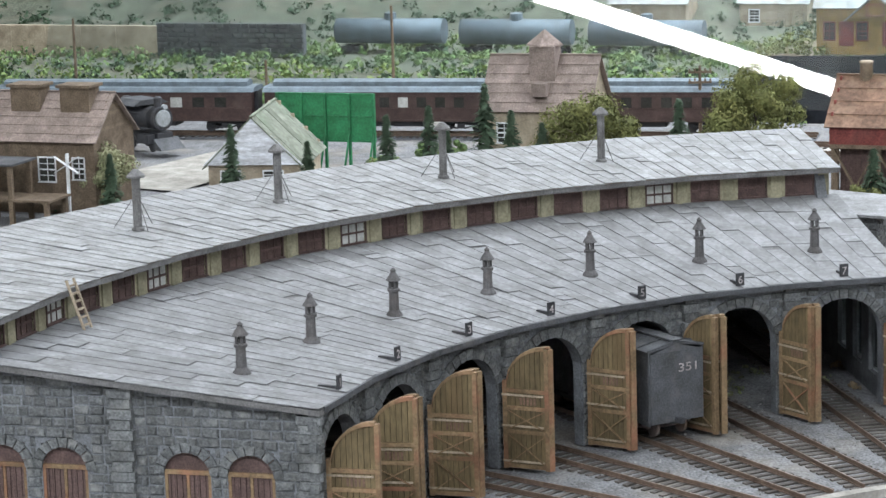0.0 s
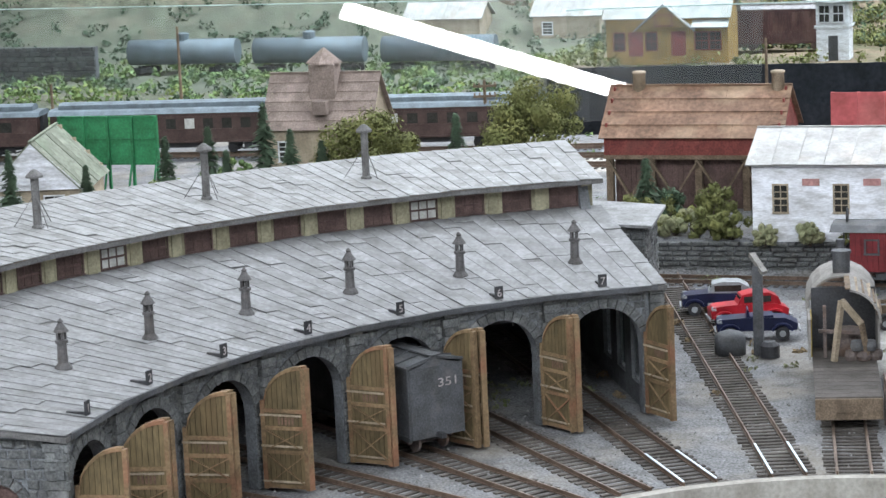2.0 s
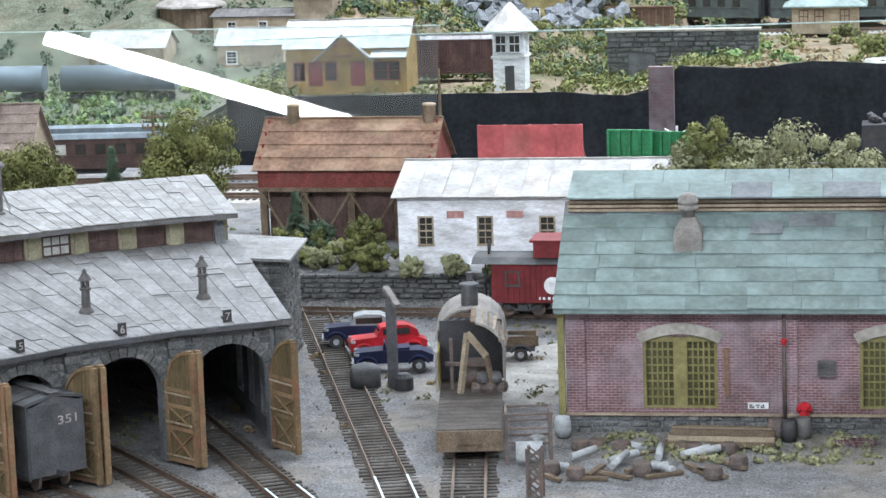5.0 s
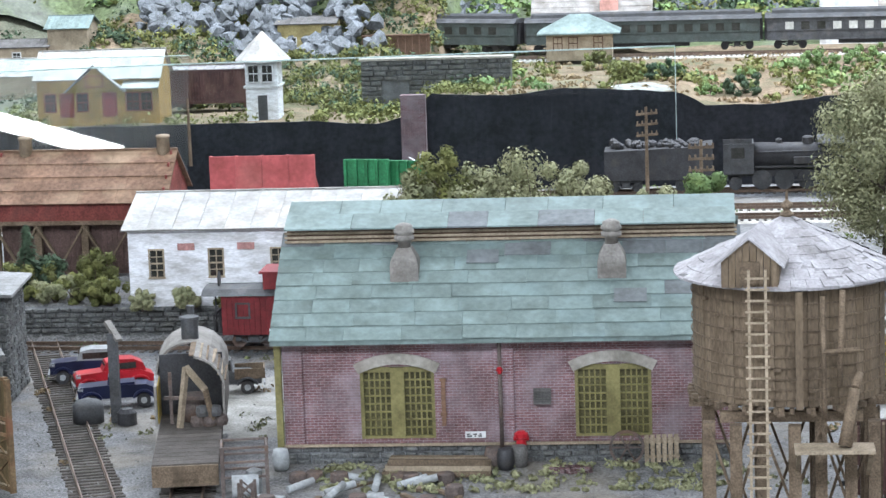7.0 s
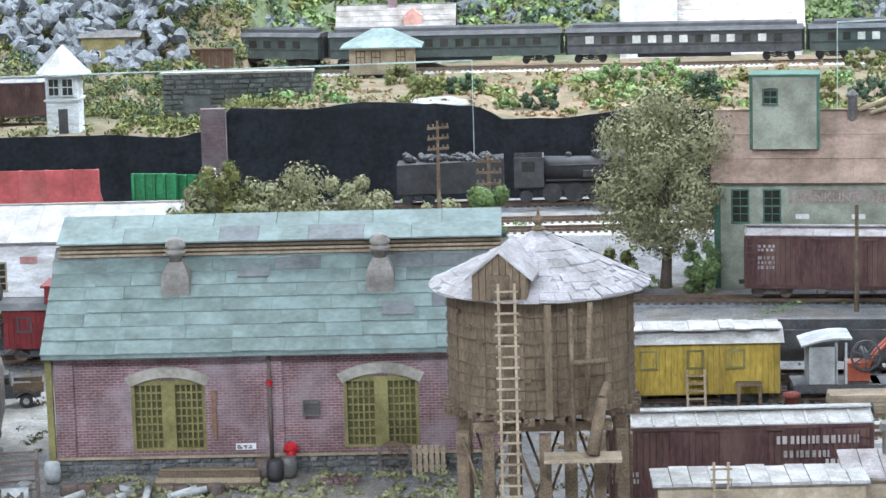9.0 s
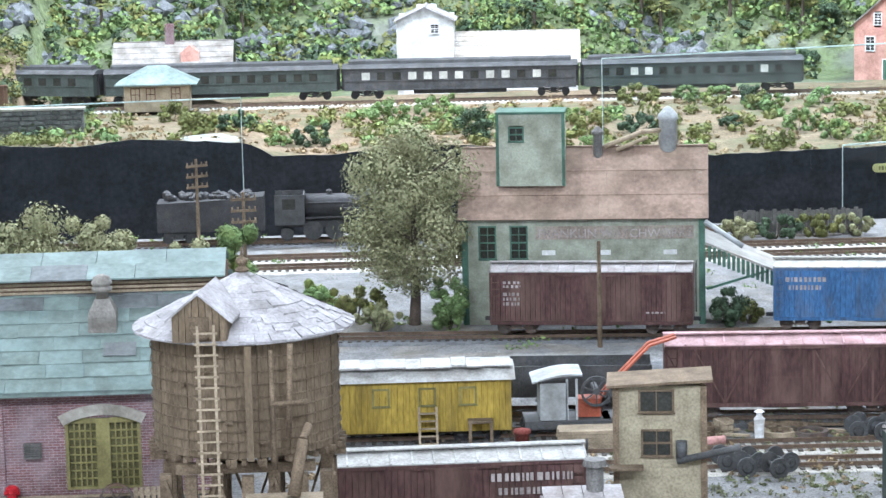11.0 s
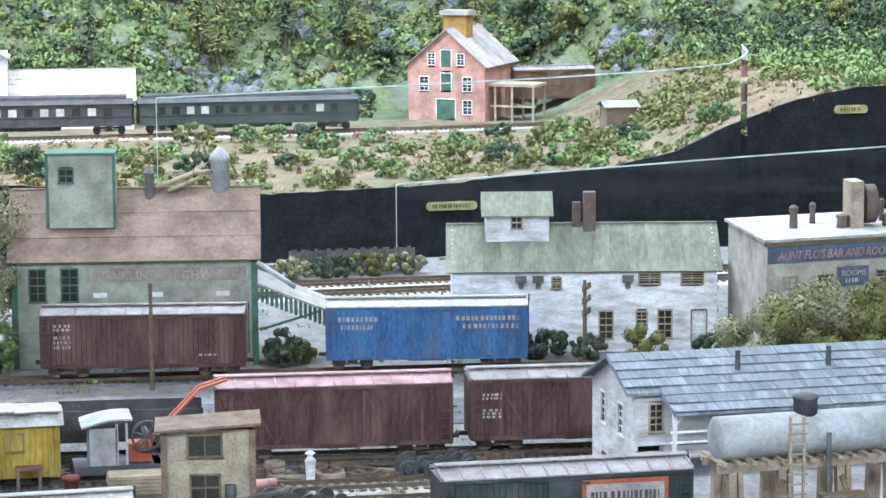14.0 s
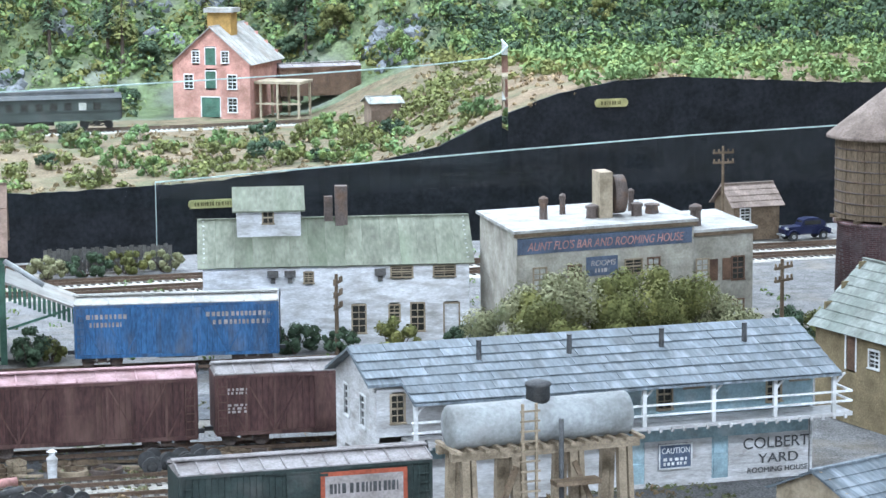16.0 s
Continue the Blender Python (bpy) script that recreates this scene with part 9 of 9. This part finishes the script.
house("yellow_freight_office", "pale yellow freight office below the rock face", -37.0, 286, 0, 6.0, 5, 4.0, 4.5, mat("pale_yellow", (0.5, 0.42, 0.2), 0.85, 0.15, 1.5, 0.1), soot, [("f", 1, 1.3, 0.9, 1.2), ("f", 3.2, 1.3, 0.9, 1.2)], [], z=3.2, category="office")
br = thing("plate_girder_bridge", -28, 285.5, 0, 0, "rust-brown plate girder railway bridge", "bridge")
bm = bm_new()
box(bm, 0, 7.2, 0, 0.3, 3.2, 5.7)
gd = part("girder", bm, brown_wood, br)
for i in range(10):
    bm = bm_new()
    box(bm, 0.75 * i, 0.75 * i + 0.12, -0.15, -0.001, 3.2, 5.7)
    part("stiffener", bm, brown_wood, gd)
bm = bm_new()
box(bm, 0, 7.2, -0.2, 0.4, 5.7, 5.85)
part("flange", bm, brown_wood, gd)
gz = thing("far_shelter", -8.4, 283, 2.9, 0, "small tan shelter with blue-green hip roof", "shelter")
bm = bm_new()
box(bm, 0, 6.8, 0, 3.5, 0, 3.0)
part("wall", bm, tan_wall, gz)
for u in (0.8, 2.4, 5.0):
    window(gz, pose(0, -0.02, 0), u, u + 0.8, 1.2, 2.4, brown_wood, dark_pane, 2, 2, 0.05)
bm = bm_new()
v = [bm.verts.new(c) for c in ((-0.9, -0.8, 2.9), (7.7, -0.8, 2.9), (7.7, 4.3, 2.9), (-0.9, 4.3, 2.9), (2.4, 1.7, 4.7), (4.4, 1.7, 4.7), (-0.9, -0.8, 2.75), (7.7, -0.8, 2.75))]
for f in ((0, 1, 5, 4), (1, 2, 5), (2, 3, 4, 5), (3, 0, 4), (6, 7, 1, 0)):
    bm.faces.new([v[i] for i in f])
part("roof", bm, green_slate, gz)
ph = house("salmon_mill", "salmon-pink mill with pale roof and ochre roof hoist", 71.4, 300.5, -33, 9.2, 10, 6.3, 10.2, pink_wall, tin_roof, [("f", 1.4, 3.4, 1.0, 1.5), ("f", 6.6, 3.4, 1.0, 1.5), ("f", 2.4, 6.3, 0.8, 1.2), ("f", 5.9, 6.3, 0.8, 1.2), ("f", 6.6, 0.8, 1.0, 1.5)], [("f", 3.95, 3.4, 1.2, 1.9), ("f", 3.95, 6.0, 1.2, 1.9), ("f", 3.4, 0.2, 2.2, 2.2)], z=2.5, course=0.35, along="y", category="mill", door_m=trim_green, strips=9)
bm = bm_new()
box(bm, 3.2, 6.0, 2.6, 4.6, 8.8, 11.7)
part("roof_hoist", bm, ochre, ph, "ochre boarded roof hoist")
bm = bm_new()
box(bm, 2.9, 6.3, 2.3, 4.9, 11.7, 12.2)
part("hoist_roof", bm, tin_roof, ph)
bm = bm_new()
box(bm, 9.3, 14.8, 1.0, 5.0, 3.9, 4.2)
for x in (10, 12, 14.5):
    for y in (1.2, 4.8):
        box(bm, x - 0.12, x + 0.12, y - 0.12, y + 0.12, 0, 3.9)
box(bm, 9.4, 14.8, 1.1, 1.25, 1.6, 1.8)
part("loading_porch", bm, tan_wall, ph)
boxcar(88.6, 303, 2, "faded brown boxcar by the salmon mill", brown_wood, roof_dusty, 9.5, 15, False, [], 3.7)
house("tan_hut", "small tan square trackside hut", 87.5, 274, 0, 3.2, 3, 2.6, 3.1, rust_sheet, tin_roof, [], [], z=3.3, category="hut")
wg = house("white_granary", "tall white granary with low pale-roofed wing", 20.4, 298.5, -4, 6.2, 6, 8.6, 10.0, white_paint, shingle, [("f", 3.8, 7.2, 0.8, 0.9)], [], z=2.0, along="y", category="granary")
house("granary_wing", "long low wing with pale patched shingle roof", 26.9, 299, -4, 13.4, 8, 4.6, 7.6, white_board, mat("pale_shingle", (0.44, 0.41, 0.37), 0.85, 0.2, 1.5, 0.2, (0.45, 0.38, 0.3), 0.4, rnd=0.2), [], [], z=1.2, rows_of=7, strips=14, category="building")
# left: retaining walls and grey train behind the meadow
lw = thing("meadow_wall", -170, 247.3, 0, 0, "long brown and stone retaining wall behind the meadow", "wall", kind="structure")
bm = bm_new()
box(bm, 0, 49, 0, 0.8, -1, 3.7)
for i in range(12):
    box(bm, i * 4, i * 4 + 0.4, -0.1, -0.001, -1, 3.6)
part("plank_wall", bm, tan_wall, lw)
bm = bm_new()
box(bm, 49.01, 65, 0, 0.8, -1, 4.0)
sw = part("stone_wall", bm, mortar, lw)
bm = bm_new()
stone_blocks(bm, 49.01, 65, -0.8, 4.1, 0.5, 1.0, [], pose(0, -0.02, 0), rng, 0.25, 0.06)
part("stone_facing", bm, stone, sw, kind="stuff")
for i in range(3):
    t = thing("tank_car", -97.5 + 13.2 * i, 252, 0.6, 2, "blue-grey tank car on the far track", "tank car", "far tank cars")
    bm = bm_new()
    tube(bm, (-5.6, 0, 2.3), (5.6, 0, 2.3), 1.25, n=20)
    part("barrel", bm, blue_grey, t)
    bm = bm_new()
    lathe(bm, [(0.6, 3.4), (0.6, 4.1), (0.3, 4.2)], 12)
    part("dome", bm, blue_grey, t)
    for u in (-4, 4):
        truck_of(t, u, black, black)
for i, (x, m, w) in enumerate(((-80.5, tin_roof, 8), (-67, tin_roof, 7))):
    house("far_shed", "low far shed with pale tin roof", x, 272 + i, 0, w, 5, 3.0, 4.4, tan_wall, m, [("f", 1, 1, 1, 1.2)], [], z=0.8, category="shed", group="far sheds")
house("stone_mill", "tan stone mill block with flat dark roof", -69.2, 280, 0, 8.6, 6, 5.0, 5.5, tan_wall, soot, [("f", 1.6, 3.0, 0.8, 1.4), ("f", 5.0, 3.0, 0.8, 1.4)], [], z=1.0, category="mill")
house("mill_tower", "tall tan stone mill tower with blue-green roof", -60.5, 280.5, 0, 4.2, 5, 6.9, 7.9, tan_wall, green_slate, [("f", 1.4, 1.4, 0.8, 1.2)], [], z=1.0, category="tower")
ft = thing("far_water_tank", -73.0, 285, 2.6, 0, "squat round plank water tank with grey hip roof", "water tank")
bm = bm_new()
lathe(bm, [(3.0, 0), (3.0, 0.6)], 20)
part("base", bm, stone, ft)
for i in range(30):
    bm = bm_new()
    box(bm, 3.05, 3.3 + 0.03 * (i % 3), -0.33, 0.33, 0.6, 4.3, pose(0, 0, 0, 0, 0, 12 * i))
    part("stave", bm, tank_wood, ft)
bm = bm_new()
lathe(bm, [(4.0, 4.2), (3.95, 4.4), (0.1, 6.2)], 10)
part("roof", bm, old_metal, ft)
fs = house("far_station", "grey roofed station house with pink dormer", -10.6, 298.0, 0, 12.6, 7, 3.7, 6.2, tan_wall, old_metal, [("f", 2, 1.2, 1.0, 1.4), ("f", 8, 1.2, 1.0, 1.4)], [], z=2.5, category="station", rows_of=5, strips=10)
bm = bm_new()
prism(bm, [(7.2, 4.2), (9.2, 4.2), (9.2, 5.2), (8.2, 6.0), (7.2, 5.2)], 0.6, 3.0)
part("dormer", bm, pink_wall, fs, "small pink gabled dormer")
bm = bm_new()
box(bm, 5.4, 6.4, 3.0, 4.0, 5.8, 8.2)
part("chimney", bm, brick_m, fs)
# stone abutment that carries the far plateau
ab = thing("stone_abutment", -25.2, 263.0, 0, 0, "old brown stone abutment wall below the far tracks", "wall", kind="structure")
bm = bm_new()
box(bm, 0, 14.6, 0, 1.2, -1, 5.4)
aw2 = part("wall_core", bm, mortar, ab)
bm = bm_new()
stone_blocks(bm, 0, 14.6, -0.5, 5.4, 0.5, 1.1, [(2.0, 4.6, -1, 3.0)], pose(0, -0.03, 0), random.Random(63), 0.28, 0.06)
part("stone_facing", bm, stone, aw2, kind="stuff")
bm = bm_new()
box(bm, -0.2, 14.8, -0.35, 1.3, 5.4, 5.6)
part("coping", bm, concrete, ab)
boxcar(-39.2, 262, 0, "dull red boxcar behind the far depot", maroon, roof_dusty, 11, 16, False, [], 1.2)
# brick pillar in the gap of the drape
bm = bm_new()
box(bm, -19.8, -17.5, 248.6, 249.5, -30, 3.6)
pb = solo("brick_pillar", bm, brick_m, label="weathered brick bridge pillar beside the drape", category="pillar", kind="structure")

# plexiglass guards
def guard(pts, z0, z1, label):
    t = thing("plexiglass_guard", pts[0][0], pts[0][1], 0, 0, label, "glass panel", "plexiglass guards")
    bm, be = bm_new(), bm_new()
    o = Vector((pts[0][0], pts[0][1], 0))
    n = len(pts)
    for i, (a, b) in enumerate(zip(pts, pts[1:])):
        p, q = Vector((*a, 0)) - o, Vector((*b, 0)) - o
        h = [z0[0] + (z0[1] - z0[0]) * (i + k) / (n - 1) for k in (0, 1)] + [z1[0] + (z1[1] - z1[0]) * (i + k) / (n - 1) for k in (0, 1)]
        v = [bm.verts.new(p + Vector((0, 0, h[0]))), bm.verts.new(q + Vector((0, 0, h[1]))), bm.verts.new(q + Vector((0, 0, h[3]))), bm.verts.new(p + Vector((0, 0, h[2])))]
        bm.faces.new(v)
        beam(be, p + Vector((0, 0, h[2])), q + Vector((0, 0, h[3])), 0.11, 0.11)
    beam(be, Vector((0, 0, z0[0])), Vector((0, 0, z1[0])), 0.07)
    pn = part("pane", bm, lit_glass, t)
    pn.visible_shadow = False
    part("polished_edge", be, edge_glass, t, "polished glass edge with its lit brightness painted in")
    return t


guard([(57.5, 232), (73, 231.5), (89, 231), (106, 230), (128, 228)], (-8, -6), (3.7, 7.0), "clear plexiglass guard panel with polished edge")
arc = [(90.0 + 2.6 * math.sin(a), 240 + 2.6 - 2.6 * math.cos(a)) for a in (0.5, 1.0, 2.0)]
guard([(37.6, 240), (55, 240), (72.4, 240), (84, 240), (90, 240), *arc], (0.0, 2.8), (11.0, 14.3), "clear curved plexiglass guard panel with polished edge")
guard([(5.4, 246), (-16.7, 246), (-41.6, 246), (-57, 246)], (-2, -2), (7.8, 6.9), "clear plexiglass guard panel over the village")
for (x, z0, w) in ((63.4, -1.0, 4.9), (103.4, 7.1, 3.4)):
    t = thing("name_plate", x, 248.9, 0, 0, "cream station name plate pinned to black cloth", "name plate", "name plates")
    bm = bm_new()
    n = 8
    out = [(0.35 + 0.35 * math.cos(math.pi * (0.5 + i / n)), z0 + 0.4 + 0.4 * math.sin(math.pi * (0.5 + i / n))) for i in range(n + 1)] + [(w - 0.35 + 0.35 * math.cos(math.pi * (1.5 + i / n)), z0 + 0.4 + 0.4 * math.sin(math.pi * (1.5 + i / n))) for i in range(n + 1)]
    prism(bm, out[::-1], 0, 0.1)
    part("plate", bm, mat("cream_plate", (0.6, 0.55, 0.25), 0.6, 0.1, 1, 0.05), t)
    bars(t, pose(0, 0.02, 0), 0.6, z0 + 0.22, w - 1.2, 0.36, olive_paint, random.Random(int(x)), 1)
# fence and gate bits
fn = thing("picket_fence", 67.2, 166.0, 0, -6, "short white picket fence beside the boarding house", "fence")
for i in range(9):
    bm = bm_new()
    box(bm, 0.26 * i, 0.26 * i + 0.17, 0, 0.05, 0, 1.7)
    part("picket", bm, white_board, fn)
bm = bm_new()
for z in (0.4, 1.3):
    box(bm, 0, 2.3, 0.051, 0.1, z, z + 0.12)
part("rail", bm, white_board, fn)
fn = thing("board_fence", 44.6, 207.2, 0, 0, "grey weathered board fence along the far track", "fence")
for i in range(30):
    bm = bm_new()
    box(bm, 0.33 * i, 0.33 * i + 0.3, 0, 0.06, 0, 1.9 + 0.1 * math.sin(i * 2.3))
    part("board", bm, soot, fn)

# tilted guard beside the meadow, and the tube lamp that it mirrors
tp = thing("tilted_plexiglass", -130, 240, 0, 0, "tilted clear plexiglass guard with ceiling tube mirrored in it", "glass panel", "plexiglass guards")
lean = math.tan(radians(17))
bm = bm_new()
bm.faces.new([bm.verts.new(c) for c in ((0, -2.5 * lean, -2.5), (92, -2.5 * lean, -2.5), (92, 8.3 * lean, 8.3), (0, 8.3 * lean, 8.3))])
pn = part("pane", bm, tilt_glass, tp)
pn.visible_shadow = False
bm = bm_new()
box(bm, 0, 92, 8.3 * lean - 0.04, 8.3 * lean + 0.04, 8.3, 8.38)
part("polished_edge", bm, edge_glass, tp)
tl = thing("tube_lamp", -125.75, 32, 112, 0, "bright fluorescent tube lamp hung from the ceiling on two rods", "lamp")
bm = bm_new()
tube(bm, (-24.25, 18.5, 0), (24.25, -18.5, 0), 1.65, n=16)
part("tube", bm, tube_glow, tl, "glowing white glass tube")
for s in (-1, 1):
    bm = bm_new()
    tube(bm, (s * 24.25, -s * 18.5, 0), (s * 25.0, -s * 19.05, 0), 2.0, n=16)
    part("end_cap", bm, white_paint, tl)
    bm = bm_new()
    tube(bm, (s * 16, -s * 12.2, 1.5), (s * 16, -s * 12.2, 13.0), 0.3, n=8)
    part("hanging_rod", bm, old_metal, tl)

# leaning ladder on the roundhouse roof
ld = thing("roof_ladder", *polar(42.0, 175.9)[:2], 7.45, 175.9 + 90, "small pale wooden ladder leaning on the clerestory", "ladder")
bm = bm_new()
for s in (-0.28, 0.28):
    beam(bm, (s, 0, 0), (s, -0.75, 2.05), 0.09)
part("side_rail", bm, pale_wood, ld)
bm = bm_new()
for i in range(6):
    u = (i + 0.6) / 6.4
    box(bm, -0.3, 0.3, -0.75 * u - 0.04, -0.75 * u + 0.04, 2.05 * u - 0.04, 2.05 * u + 0.04)
part("rung", bm, pale_wood, ld)

# pale road at the cottage and the dusty patch by the cars
bm = bm_new()
v = [bm.verts.new(c) for c in ((-93, 176, 0.13), (-84, 174, 0.13), (-82, 195, 0.13), (-88.5, 196, 0.13))]
bm.faces.new(v)
solo("pale_road", bm, concrete, label="pale concrete lane beside the cottage", category="road", kind="structure")

dust_m = mat("pale_dust", (0.36, 0.35, 0.32), 0.95, 0.3, 2, 0.5, (0.22, 0.215, 0.2), 0.45, big=0.1)


def dust(x, y, rx, ry, seed, label, fz=near_z, rise=0.05):
    """A flat spill with a ragged rim."""
    bm = bm_new()
    rings = []
    for k in range(1, 7):
        ring = []
        for i in range(48):
            a = 2 * math.pi * i / 48
            r = k / 6 * (1 + 0.22 * noise.noise(Vector((2 * math.cos(a), 2 * math.sin(a), seed))) + 0.1 * noise.noise(Vector((7 * math.cos(a), 7 * math.sin(a), seed))))
            px, py = x + rx * r * math.cos(a), y + ry * r * math.sin(a)
            ring.append(bm.verts.new((px, py, fz(px, py) + rise * (1 - (k / 6) ** 6) - 0.01 * (k == 6))))
        rings.append(ring)
    bm.faces.new(rings[0])
    for p, q in zip(rings, rings[1:]):
        for i in range(48):
            bm.faces.new((p[i], p[(i + 1) % 48], q[(i + 1) % 48], q[i]))
    solo("dust_spill", bm, dust_m, label=label, category="dust", kind="structure")


dust(-14.6, 141.0, 4.6, 7.5, 1.0, "pale dusty ground between cars and engine house")
dust(105.5, 203.5, 6.0, 2.6, 2.0, "pale road gravel before the board shed")
dust(2.2, 254.5, 3.0, 3.2, 3.0, "pale path climbing the far bank", far_z, 0.12)
# loose stones and cinders
rg = np.random.default_rng(77)
pts, sz = [], []
while len(pts) < 5200:
    x, y = rg.uniform(-45, 66), rg.uniform(104, 160)
    r = math.hypot(x - CX, y - CY)
    if r < 17.6 or (lumps(x, y, 5, 8) < 0.0 and rg.random() < 0.7):
        continue
    pts.append((x, y, near_z(x, y)))
    sz.append(rg.uniform(0.04, 0.13) * (1.6 if rg.random() < 0.06 else 1))
tet = np.array([(1, 0, -0.5), (-0.6, 0.9, -0.5), (-0.6, -0.9, -0.5), (0, 0, 0.8), (0.4, 0.5, 0.5)])
vs = np.concatenate([np.array(p) + tet * s * rg.uniform(0.6, 1.3, (5, 1)) for p, s in zip(pts, sz)])
fs = np.concatenate([np.array([(0, 1, 4), (0, 4, 3), (1, 2, 3), (2, 0, 3), (1, 3, 4)]) + 5 * i for i in range(len(pts))])
tagged(new("loose_stones", soup("loose_stones", vs, fs, stone_bits)), "loose cinders and small stones over the yard", "stones", kind="stuff")
# planks and timber bits in the middle yard
for i in range(26):
    x, y = rg.uniform(30, 48), rg.uniform(139.5, 142.5)
    bm = bm_new()
    L = rg.uniform(0.5, 1.8)
    box(bm, -L, L, -0.12, 0.12, 0.02, 0.14)
    solo("scrap_plank", bm, pale_wood if i % 2 else old_wood, x, y, 0.02 * (i % 3), rg.uniform(-40, 40), "weathered scrap plank lying in the weeds", "plank", "scrap in the yard")
for i in range(9):
    bm = bm_new()
    box(bm, -1.4, 1.4, -0.14, 0.14, 0, 0.22)
    solo("spare_tie", bm, old_wood, 43.6 + rg.uniform(-0.3, 3.2), 141.0 + 0.3 * i * 0.4, 0.22 * (i // 5), rg.uniform(-6, 6), "spare wooden tie stacked by the track", "tie", "spare ties")
